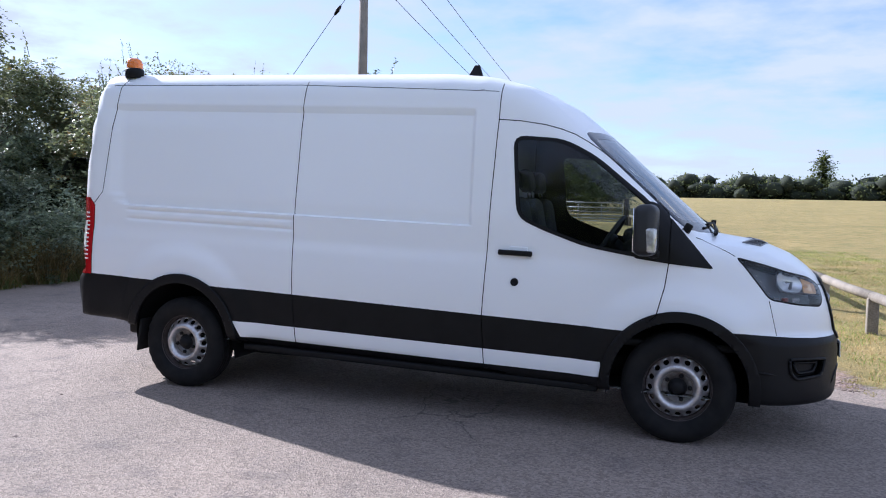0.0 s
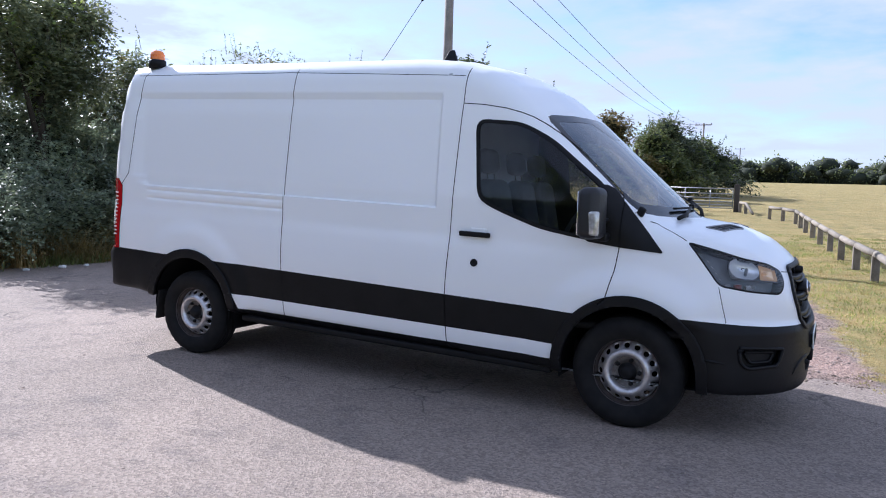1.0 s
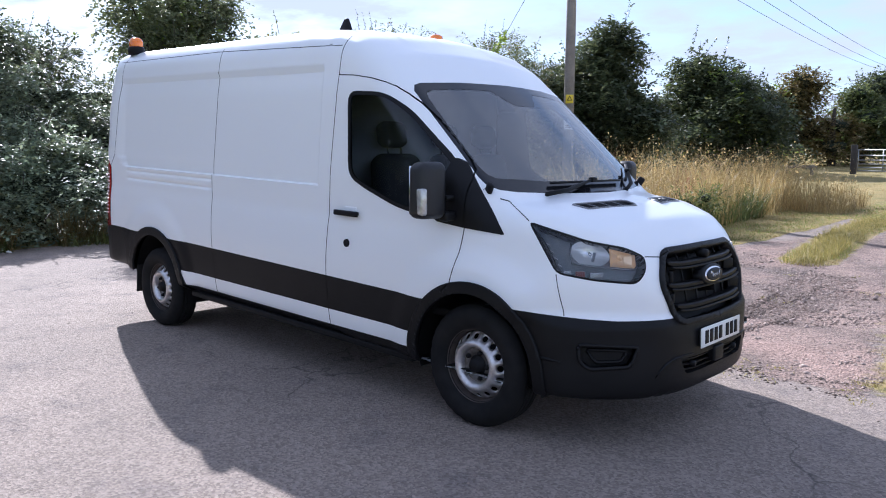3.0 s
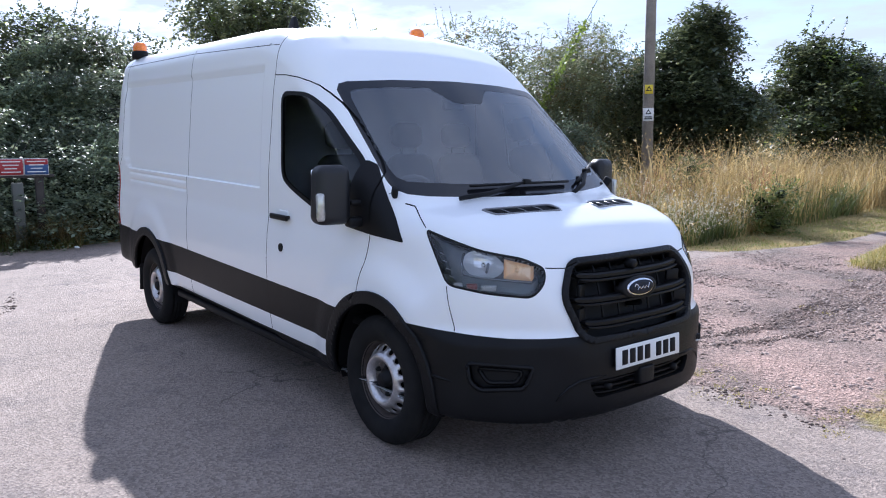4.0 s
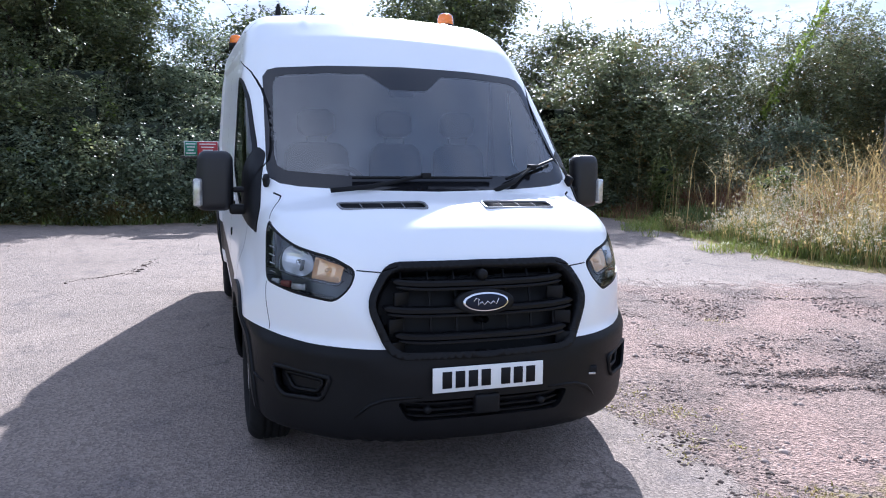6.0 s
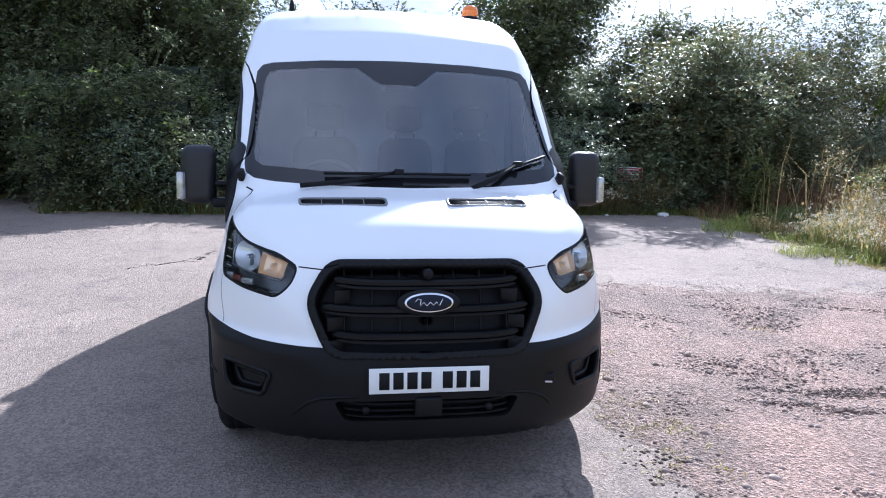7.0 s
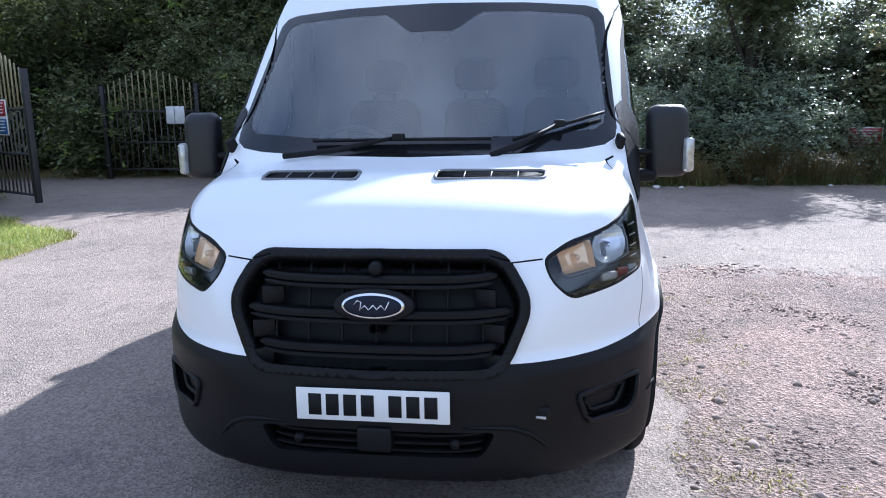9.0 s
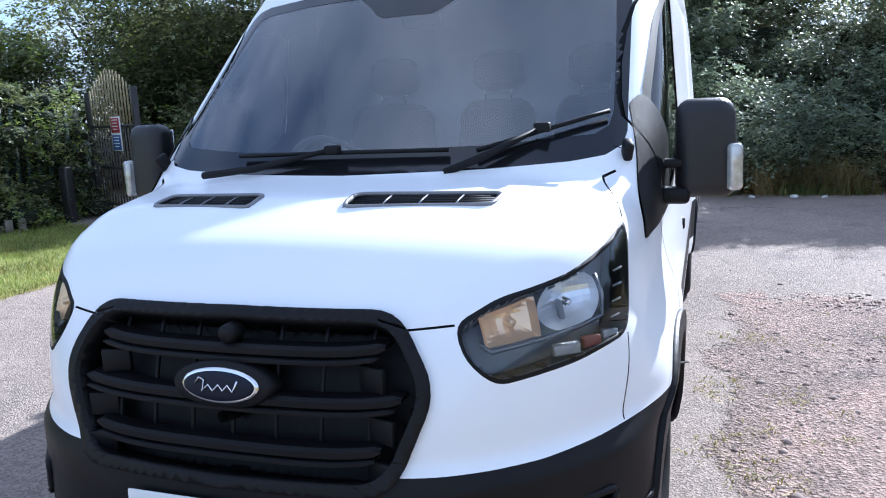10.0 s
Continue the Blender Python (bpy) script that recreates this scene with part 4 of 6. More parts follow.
# door handles, locks
for s, d in ((1, doors[0]), (-1, doors[1])):
    p0 = side_at(0.80, 1.18)
    for nm, size, at, m, tilt in (("handle", (0.235, 0.022, 0.036), (0.805, p0.y + 0.028, 1.178), BLACK, 1.5), ("handle_cup", (0.12, 0.012, 0.06), (0.825, p0.y + 0.001, 1.19), WHITE, 1.5)):
        b = block(size, (0, 0, 0), min(size) * 0.45, 4, (0, tilt, 0))
        part(nm, moved(b, (at[0], s * at[1], at[2])), m, d, "black door handle" if m is BLACK else "")
    for x in (0.72, 0.89):
        part("handle_stem", block((0.03, 0.03, 0.022), (x, s * (p0.y + 0.012), 1.178), 0.006, 2), BLACK, d)
    lk = lathe([(0, 0.006), (0.016, 0.006), (0.018, 0.010), (0.026, 0.008), (0.028, -0.01)], 24)
    part("lock", moved(lk, (0.804, s * side_at(0.804, 0.982).y, 0.982), (0, 0, 0 if s > 0 else 180)), TRIM, d)

# wheels
def rim_disc():
    """A steel disc with sixteen round holes."""
    prof = ((0.098, -0.060), (0.104, -0.044), (0.114, -0.026), (0.128, -0.018), (0.140, -0.022), (0.147, -0.030))
    bm = lathe(prof, 96)
    h = lambda r: float(np.interp(r, (0.147, 0.16, 0.19, 0.197), (-0.030, -0.042, -0.075, -0.09)))
    n = 16
    for k in range(n):
        t0, t1 = 2 * math.pi * k / n, 2 * math.pi * (k + 1) / n
        tm, rm = (t0 + t1) / 2, 0.171
        outer = [(0.147, t) for t in np.linspace(t0, t1, 5)][:-1] + [(r, t1) for r in np.linspace(0.147, 0.197, 5)][:-1] + [(0.197, t) for t in np.linspace(t1, t0, 5)][:-1] + [(r, t0) for r in np.linspace(0.197, 0.147, 5)][:-1]
        ring = []
        for r, t in outer:
            ang = math.atan2(r - rm, (t - tm) * rm)
            ring.append((rm + 0.0155 * math.sin(ang), tm + 0.0185 * math.cos(ang) / rm))
        mk = lambda r, t, d=0.0: bm.verts.new((r * math.cos(t), h(r) - d, r * math.sin(t)))
        a = [mk(*p) for p in outer]
        b = [mk(*p) for p in ring]
        c = [mk(*p, 0.012) for p in ring]
        for j in range(16):
            bm.faces.new((a[j], a[(j + 1) % 16], b[(j + 1) % 16], b[j]))
            bm.faces.new((b[j], b[(j + 1) % 16], c[(j + 1) % 16], c[j]))
    bmesh.ops.remove_doubles(bm, verts=bm.verts, dist=0.0006)
    bmesh.ops.recalc_face_normals(bm, faces=bm.faces)
    return bm


def tyre():
    prof = [(0.208, -0.045), (0.225, -0.022), (0.25, -0.008), (0.285, 0.0), (0.315, -0.004), (0.336, -0.018), (0.349, -0.034)]
    for k in range(4):
        y = -0.05 - k * 0.034
        prof += [(0.356, y), (0.357, y - 0.022), (0.349, y - 0.024), (0.349, y - 0.032)]
    prof += [(0.356, -0.186), (0.349, -0.20), (0.31, -0.222), (0.25, -0.215), (0.208, -0.18)]
    bm = lathe(prof, 90, close=True)
    for v in bm.verts:                           # shoulder blocks
        r = math.hypot(v.co.x, v.co.z)
        k = round(math.atan2(v.co.z, v.co.x) / (2 * math.pi / 90))
        if 0.333 < r < 0.3505 and v.co.y > -0.04 and k % 3 == 0:
            v.co.x *= 0.985; v.co.z *= 0.985
    return bm


BARREL = [(0.222, -0.052), (0.222, -0.040), (0.214, -0.036), (0.208, -0.046), (0.203, -0.075), (0.196, -0.10), (0.192, -0.19), (0.215, -0.20)]
for x in (-AXLE, AXLE):
    for s in (-1, 1):
        wh = part("wheel", bmesh.new(), STEEL, van, "silver steel wheel with rusty flecks")
        wh.matrix_local = pose(x, s * 0.985, 0.355, 0, 37 if x > 0 else 12, 0 if s > 0 else 180)
        part("tyre", tyre(), RUBBER, wh, "worn black tyre")
        part("rim", lathe(BARREL, 64), mat("rim_rust", (0.055, 0.046, 0.042), rough=0.6, metal=0.4, vary=0.8, scale=30, tint=(0.11, 0.085, 0.075)) if "rim_rust" not in bpy.data.materials else bpy.data.materials["rim_rust"], wh, "rust-stained rim")
        part("disc", rim_disc(), STEEL, wh)
        part("hub_plate", lathe([(0.040, -0.064), (0.066, -0.066), (0.07, -0.060), (0.099, -0.060)], 48), HUBGREY, wh, "dull grey hub plate")
        part("rim_lip", lathe([(0.2235, -0.050), (0.2235, -0.038), (0.219, -0.034), (0.2155, -0.037)], 64), STEEL, wh, "bright worn rim edge")
        part("hub_cap", lathe([(0, -0.020), (0.03, -0.022), (0.040, -0.030), (0.046, -0.062), (0.06, -0.064)], 28), TRIM, wh, "black hub cap")
        for k in range(5):
            t = 2 * math.pi * k / 5
            part("wheel_nut", moved(lathe([(0, 0.022), (0.010, 0.020), (0.014, 0.012), (0.016, -0.004)], 6), (0.078 * math.cos(t), -0.060, 0.078 * math.sin(t))), RUBBER, wh)
        part("brake_drum", lathe([(0, -0.12), (0.16, -0.12), (0.17, -0.16), (0.17, -0.2)], 32), TRIM, wh)
    # inner arches
    bm = bmesh.new()
    rings = []
    for k in range(25):
        t = math.pi * k / 24
        rings.append([bm.verts.new((x + 0.455 * math.cos(t), v, (0.40 if x < 0 else 0.36) + 0.455 * math.sin(t))) for v in (0.45, 0.955)])
    rings.insert(0, [bm.verts.new((x + 0.455, v, 0.26)) for v in (0.45, 0.93)])
    rings.append([bm.verts.new((x - 0.455, v, 0.26)) for v in (0.45, 0.93)])
    for p, q in zip(rings, rings[1:]):
        bm.faces.new((p[0], p[1], q[1], q[0]))
    bm.faces.new([r[0] for r in rings])
    both("arch_liner", bm, TRIM, van)
# mud flaps and underside
both("mud_flap", block((0.02, 0.20, 0.26), (-2.285, 0.88, 0.39), 0.008, 2, (0, 8, 0)), RUBBER, van, "black rubber mud flap")
part("underbody", block((4.9, 1.25, 0.16), (-0.25, 0, 0.40), 0.03, 2), TRIM, van)
both("chassis_rail", block((4.6, 0.09, 0.12), (-0.2, 0.52, 0.30), 0.01, 1), TRIM, van)
both("sill_underside", block((2.70, 0.22, 0.05), (0.02, 0.84, 0.335), 0.012, 2, (0, 1.4, 0)), TRIM, van)
part("axle", tube([(-AXLE, -0.8, 0.35), (-AXLE, 0.8, 0.35)], 0.055, 12), TRIM, van)
part("exhaust", tube([(1.2, 0.3, 0.27), (0.2, 0.32, 0.26), (-1.2, 0.35, 0.27), (-1.5, 0.4, 0.40), (-2.3, 0.42, 0.42), (-2.7, 0.45, 0.36)], 0.032, 10), STEEL, van)

# roof: beacons and aerial
def beacon(x, y, z):
    base = lathe([(0, -0.04), (0.074, -0.04), (0.074, 0.022), (0.066, 0.034), (0, 0.034)], 32)
    b = part("beacon", moved(base, (x, y, z), (90, 0, 0)), TRIM, van, "amber beacon on a black base")
    dome = lathe([(0.062, 0.034), (0.062, 0.075), (0.055, 0.103), (0.035, 0.117), (0.0, 0.120)], 32)
    part("beacon_lens", moved(dome, (x, y, z), (90, 0, 0)), mat("amber_lens", (0.85, 0.20, 0.005), rough=0.18, coat=1.0) if "amber_lens" not in bpy.data.materials else bpy.data.materials["amber_lens"], b, "orange ribbed lens")
    for k in range(4):
        part("lens_ring", moved(lathe([(0.062, 0.04 + 0.011 * k), (0.0645, 0.0445 + 0.011 * k), (0.062, 0.049 + 0.011 * k)], 32), (x, y, z), (90, 0, 0)), bpy.data.materials["amber_lens"], b)


beacon(-2.49, -0.79, top_at(-2.49, 0.79).z + 0.028)
beacon(-0.004, 0.70, top_at(0.0, 0.70).z + 0.028)
fin = block((0.115, 0.045, 0.085), (0, 0, 0), 0.012, 3)
for v in fin.verts:
    u = (v.co.z + 0.0425) / 0.085
    v.co.x = v.co.x * (1 - 0.68 * u) + 0.012 * u
    v.co.y *= 1 - 0.6 * u
part("aerial", moved(fin, (0.395, -0.645, top_at(0.395, 0.645).z + 0.035)), TRIM, van, "black roof aerial fin")

# wipers
def wiper(points, arm):
    b = part("wiper", tube(points, 0.011, 6, 0.7), TRIM, van, "black wiper")
    part("wiper_arm", tube(arm, [0.014] * (len(arm) - 1) + [0.008], 6), TRIM, b)
    m = Vector(points[len(points) // 2])
    part("wiper_joint", block((0.035, 0.05, 0.03), m + Vector((0.012, 0, 0.01)), 0.006, 2), TRIM, b)


on = lambda v, z, lift: nose_of_screen(v, z) + Vector((0.7, 0, 0.72)) * lift


def nose_of_screen(v, z):
    p = probe((1.0, v, z), (1, 0, 0))
    return Vector((p.x, v, z))


sgn = lambda p, s: Vector((p.x, p.y * s, p.z))
low = [on(abs(y), 1.372 + 0.012 * math.cos(y * 2), 0.022) for y in np.linspace(-0.44, 0.33, 9)]
for p, y in zip(low, np.linspace(-0.44, 0.33, 9)):
    p.y = y
wiper(low, [Vector((2.075, -0.56, 1.335)), Vector((2.085, -0.35, 1.355)), low[4] + Vector((0.01, 0, 0.012))])
up = [on(y, 1.375 + (y - 0.42) * 0.27, 0.024) for y in np.linspace(0.42, 0.80, 7)]
wiper(up, [Vector((2.085, 0.33, 1.33)), Vector((2.055, 0.45, 1.375)), up[3] + Vector((0.01, 0, 0.012))])
both("cowl_end", block((0.05, 0.03, 0.06), (1.90, 0.865, 1.375), 0.01, 2, (0, 30, 20)), TRIM, van)

# cab inside
part("dashboard", moved(block((0.50, 1.72, 0.36), (0, 0, 0), 0.09, 5, (0, 6, 0)), (1.72, 0, 1.10)), CABIN, van, "dark grey plastic dashboard")
part("dash_top", block((0.40, 1.55, 0.05), (1.82, 0, 1.272), 0.02, 3, (0, 3, 0)), CABIN, van)
part("instrument_hood", block((0.22, 0.42, 0.12), (1.58, -0.42, 1.30), 0.05, 4), CABIN, van)
part("cab_floor", block((1.9, 1.80, 0.05), (1.35, 0, 0.62), 0.01, 1), TRIM, van)
part("bulkhead", block((0.03, 1.76, 1.75), (0.52, 0, 1.42), 0.004, 1), mat("bulkhead_grey", (0.42, 0.43, 0.45), rough=0.6, vary=0.3, scale=4), van, "pale grey steel bulkhead")
wheel_bm = bmesh.new()
rings = []
for k in range(40):
    t = 2 * math.pi * k / 40
    c = Vector((0, 0.19 * math.cos(t), 0.19 * math.sin(t)))
    o = c.normalized()
    rings.append([wheel_bm.verts.new(c + o * 0.016 * math.cos(2 * math.pi * j / 8) + Vector((0.016 * math.sin(2 * math.pi * j / 8), 0, 0))) for j in range(8)])
for p, q in zip(rings, rings[1:] + rings[:1]):
    for j in range(8):
        wheel_bm.faces.new((p[j], p[(j + 1) % 8], q[(j + 1) % 8], q[j]))
bmesh.ops.recalc_face_normals(wheel_bm, faces=wheel_bm.faces)
sw = part("steering_wheel", moved(wheel_bm, (1.36, -0.42, 1.27), (0, 32, 0)), CABIN, van, "black steering wheel")
part("steering_boss", moved(block((0.06, 0.16, 0.10), (0, 0, 0), 0.025, 3), (1.375, -0.42, 1.26), (0, 32, 0)), CABIN, sw)
for d in ((0.18, 0.02), (-0.18, 0.02), (0.0, -0.18)):
    hub = Vector((1.375, -0.42, 1.26))
    tip = Matrix.Rotation(radians(32), 4, "Y") @ Vector((0, d[0], d[1]))
    part("spoke", tube([hub, Vector((1.36, -0.42, 1.27)) + tip], 0.016, 6, 0.6), CABIN, sw)
part("steering_column", tube([(1.39, -0.42, 1.25), (1.65, -0.42, 1.08)], 0.04, 10), CABIN, van)
for y in (-0.42, 0.13, 0.60):
    w = 0.50 if y < 0 else 0.43
    st = part("seat", block((0.50, w, 0.16), (0.98, y, 0.92), 0.05, 4, (0, -4, 0)), CLOTH, van, "dark grey cloth cab seat")
    back = block((0.15, w, 0.66), (0, 0, 0), 0.07, 5)
    for v in back.verts:
        v.co.y *= 1 - 0.30 * max(v.co.z / 0.33, 0.0) ** 3
    rest = block((0.10, 0.27, 0.19), (0, 0, 0), 0.048, 5)
    for v in rest.verts:
        v.co.y *= 1 - 0.28 * abs(v.co.z / 0.095) ** 2.5
    part("backrest", moved(back, (0.71, y, 1.24), (0, -10, 0)), CLOTH, st)
    part("headrest", moved(rest, (0.625, y, 1.70), (0, -8, 0)), CLOTH, st)
    for o in (-0.065, 0.065):
        part("headrest_post", tube([(0.655, y + o, 1.56), (0.635, y + o, 1.67)], 0.006, 8), CHROME, st)
    part("seat_base", block((0.40, w - 0.08, 0.22), (0.95, y, 0.74), 0.02, 2), CABIN, st)
part("mirror_housing", block((0.05, 0.16, 0.10), (1.33, 0, 1.90), 0.02, 3), TRIM, van)
part("dash_paper", moved(block((0.10, 0.16, 0.004), (0, 0, 0), 0.001, 1), (1.84, 0.66, 1.345), (0, 25, 12)), mat("paper", (0.7, 0.71, 0.66), rough=0.8), van, "white paper on the dashboard")
both("grab_handle", tube([(1.62, 0.80, 1.62), (1.66, 0.80, 1.50), (1.76, 0.80, 1.40)], 0.016, 8), CABIN, van)


# ---- plants ----
rng = np.random.default_rng(7)


def leaf_material(name, a, b, c, gloss=0.45):
    """Leaves: three greens mixed leaf by leaf, letting some light through."""
    m = bpy.data.materials.new(name)
    m.use_nodes = True
    n, l = m.node_tree.nodes, m.node_tree.links
    p = n["Principled BSDF"]
    isl = n.new("ShaderNodeNewGeometry").outputs["Random Per Island"]
    rp = n.new("ShaderNodeValToRGB")
    rp.color_ramp.elements[0].color, rp.color_ramp.elements[1].color = (*a, 1), (*c, 1)
    e = rp.color_ramp.elements.new(0.55)
    e.color = (*b, 1)
    l.new(isl, rp.inputs[0])
    tc = n.new("ShaderNodeTexCoord")
    nz = n.new("ShaderNodeTexNoise")
    nz.inputs["Scale"].default_value = 0.9
    l.new(tc.outputs["Object"], nz.inputs["Vector"])
    mr = n.new("ShaderNodeMapRange")
    for i, v in enumerate((0.3, 0.7, 0.6, 1.4)):
        mr.inputs[i + 1].default_value = v
    l.new(nz.outputs["Fac"], mr.inputs[0])
    mx = n.new("ShaderNodeMix"); mx.data_type, mx.blend_type = "RGBA", "MULTIPLY"; mx.inputs[0].default_value = 1
    l.new(rp.outputs[0], mx.inputs[6]); l.new(mr.outputs[0], mx.inputs[7])
    l.new(mx.outputs[2], p.inputs["Base Color"])
    p.inputs["Roughness"].default_value = gloss
    tr = n.new("ShaderNodeBsdfTranslucent")
    l.new(mx.outputs[2], tr.inputs[0])
    ms = n.new("ShaderNodeMixShader"); ms.inputs[0].default_value = 0.42
    l.new(p.outputs[0], ms.inputs[1]); l.new(tr.outputs[0], ms.inputs[2])
    l.new(ms.outputs[0], n["Material Output"].inputs[0])
    return m


BRAMBLE = leaf_material("bramble_leaf", (0.134, 0.174, 0.116), (0.210, 0.258, 0.161), (0.339, 0.376, 0.220), 0.42)
HAW = leaf_material("hedge_leaf", (0.114, 0.139, 0.074), (0.185, 0.215, 0.104), (0.325, 0.333, 0.160), 0.42)
DARKLEAF = leaf_material("dense_tree_leaf", (0.058, 0.078, 0.040), (0.094, 0.116, 0.055), (0.168, 0.180, 0.082), 0.42)
# large shares of it by the drive put sunlit foliage into the leaf colour
LIME = leaf_material("lime_leaf", (0.145, 0.218, 0.036), (0.237, 0.309, 0.055), (0.327, 0.382, 0.091), 0.45)
BROWN = leaf_material("browning_leaf", (0.131, 0.112, 0.037), (0.206, 0.160, 0.056), (0.281, 0.206, 0.085), 0.5)
FARLEAF = leaf_material("far_leaf", (0.065, 0.090, 0.033), (0.106, 0.131, 0.046), (0.180, 0.196, 0.065), 0.6)
# near-black for solid plant cores: the shade between leaves put into the colour
CORE = mat("core_shade", (0.016, 0.023, 0.012), rough=0.9, vary=0.6, scale=5, tint=(0.032, 0.042, 0.02), bump=0.05, bump_scale=6)
BARK = mat("bark", (0.07, 0.055, 0.04), rough=0.9, vary=0.6, scale=6, bump=0.01, bump_scale=30)
STRAW = leaf_material("straw", (0.31, 0.21, 0.08), (0.48, 0.35, 0.14), (0.62, 0.49, 0.24), 0.6)
RUSSET = leaf_material("russet_stems", (0.184, 0.081, 0.046), (0.276, 0.138, 0.081), (0.380, 0.218, 0.115), 0.6)
WEED = leaf_material("green_weed", (0.10, 0.135, 0.035), (0.165, 0.20, 0.058), (0.26, 0.27, 0.085), 0.5)
BLADE = leaf_material("verge_blade", (0.17, 0.23, 0.04), (0.27, 0.32, 0.065), (0.40, 0.38, 0.12), 0.5)
TUFT = leaf_material("tuft_blade", (0.20, 0.19, 0.05), (0.36, 0.30, 0.09), (0.46, 0.38, 0.14), 0.6)
FLOWER = leaf_material("seed_head", (0.45, 0.40, 0.28), (0.55, 0.50, 0.38), (0.65, 0.62, 0.52), 0.7)


def mesh_from(name, verts, faces, m):
    """A mesh from arrays of places and equal-sized faces."""
    me = bpy.data.meshes.new(name)
    k = faces.shape[1]
    me.vertices.add(len(verts)); me.vertices.foreach_set("co", verts.astype(np.float32).ravel())
    me.loops.add(faces.size); me.loops.foreach_set("vertex_index", faces.astype(np.int32).ravel())
    me.polygons.add(len(faces))
    me.polygons.foreach_set("loop_start", np.arange(0, faces.size, k, dtype=np.int32))
    me.polygons.foreach_set("loop_total", np.full(len(faces), k, dtype=np.int32))
    me.update(calc_edges=True)
    me.materials.append(m)
    return me


def unit(v):
    return v / np.maximum(np.linalg.norm(v, axis=1, keepdims=True), 1e-9)


def leaf_mesh(name, at, out, size, m, droop=0.35, loose_by=0.75):
    """Folded pointed leaves at places, growing roughly along out."""
    n = len(at)
    d = unit(out + rng.normal(0, loose_by, (n, 3)) - np.array((0, 0, droop)))
    up = unit(rng.normal(0, 0.55 * loose_by + 0.15, (n, 3)) + np.array((0, 0, 1.0)))
    side = unit(np.cross(d, up))
    nrm = np.cross(side, d)
    s = size * rng.uniform(0.55, 1.35, (n, 1))
    a, b = at, at + d * s
    mid = at + d * s * 0.42 + nrm * s * -0.10
    v = np.stack([a, mid + side * s * 0.32 + nrm * s * 0.16, b, mid - side * s * 0.32 + nrm * s * 0.16], 1).reshape(-1, 3)
    i = np.arange(n)[:, None] * 4
    f = np.concatenate([i + np.array((0, 1, 2)), i + np.array((0, 2, 3))], 1).reshape(-1, 3)
    return mesh_from(name, v, f, m)


def twigs(blobs, n, size, low=0.05):
    """Leaf places in flat drooping twigs of a dozen leaves, set over lumpy balls, with the ways the leaves point."""
    a, o = on_blobs(blobs, n // 12 + 1, low)
    m = len(a)
    way = unit(o * np.array((1, 1, 0.5)) + rng.normal(0, 0.45, (m, 3)) + np.array((0, 0, 0.15)))
    side = unit(np.cross(way, np.array((0, 0, 1.0))) + rng.normal(0, 0.12, (m, 3)))
    ln = size * rng.uniform(4.5, 8.0, (m, 1))
    at, out = [], []
    for k in range(12):
        t = (k + 1) / 12
        at.append(a + way * ln * (t - 0.4) - np.array((0, 0, 0.45)) * ln * t * t + side * rng.normal(0, 0.35, (m, 1)) * size)
        out.append(unit(way * 0.7 + side * (1.3 if k % 2 else -1.3) - np.array((0, 0, 0.3 * t))))
    return np.concatenate(at), np.concatenate(out)


def on_blobs(blobs, n, low=-9.0):
    """Places spread over lumpy balls (x, y, z, rx, ry, rz), with their outward ways."""
    b = np.array(blobs)
    w = b[:, 3] * b[:, 5] + b[:, 4] * b[:, 5]
    k = rng.choice(len(b), n, p=w / w.sum())
    d = unit(rng.normal(0, 1, (n, 3)))
    lump = 1 + 0.24 * np.sin(d[:, :1] * 7 + k[:, None]) * np.cos(d[:, 2:] * 6 + k[:, None] * 2) + 0.10 * np.sin(d[:, 1:2] * 13 + k[:, None] * 3)
    r = lump * rng.uniform(0.45, 1.10, (n, 1)) ** 0.7
    p = b[k, :3] + d * b[k, 3:] * r
    keep = p[:, 2] > low
    return p[keep], d[keep]


ico = bmesh.new()
bmesh.ops.create_icosphere(ico, subdivisions=2, radius=1)
ICO_V = np.array([v.co for v in ico.verts])
ICO_F = np.array([[v.index for v in f.verts] for f in ico.faces])
ico.free()


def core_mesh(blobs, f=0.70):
    """Solid hearts coloured as the shade inside a plant: one lumpy ball for each blob."""
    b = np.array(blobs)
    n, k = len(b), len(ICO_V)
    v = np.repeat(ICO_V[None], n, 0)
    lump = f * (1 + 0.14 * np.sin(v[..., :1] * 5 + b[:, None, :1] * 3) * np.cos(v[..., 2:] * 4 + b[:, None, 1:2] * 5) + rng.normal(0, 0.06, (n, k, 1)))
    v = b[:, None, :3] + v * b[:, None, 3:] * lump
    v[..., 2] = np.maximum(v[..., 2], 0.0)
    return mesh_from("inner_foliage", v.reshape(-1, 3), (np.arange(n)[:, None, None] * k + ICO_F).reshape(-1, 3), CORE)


def sprays(blobs, n, reach, up=1.0):
    """Shoots that stand out of the crown: places along each, and the shoots themselves."""
    p, d = on_blobs(blobs, n)
    top = d[:, 2] > 0.15
    p, d = p[top], d[top]
    way = unit(d * 0.7 + np.array((0, 0, up)) + rng.normal(0, 0.3, d.shape))
    ln = reach * rng.uniform(0.35, 1.0, (len(p), 1))
    pts, outs, stems = [], [], []
    for k in range(16):
        t = rng.uniform(0.05, 1.0, (len(p), 1))
        pts.append(p + way * ln * t); outs.append(unit(way * 0.4 + rng.normal(0, 0.8, p.shape)))
    return np.concatenate(pts), np.concatenate(outs), p, way, ln


def stem_mesh(name, p, way, ln, r, m):
    n = len(p)
    s = unit(np.cross(way, np.array((0.3, 0.8, 0.1))))
    t = np.cross(way, s)
    q = p + way * ln
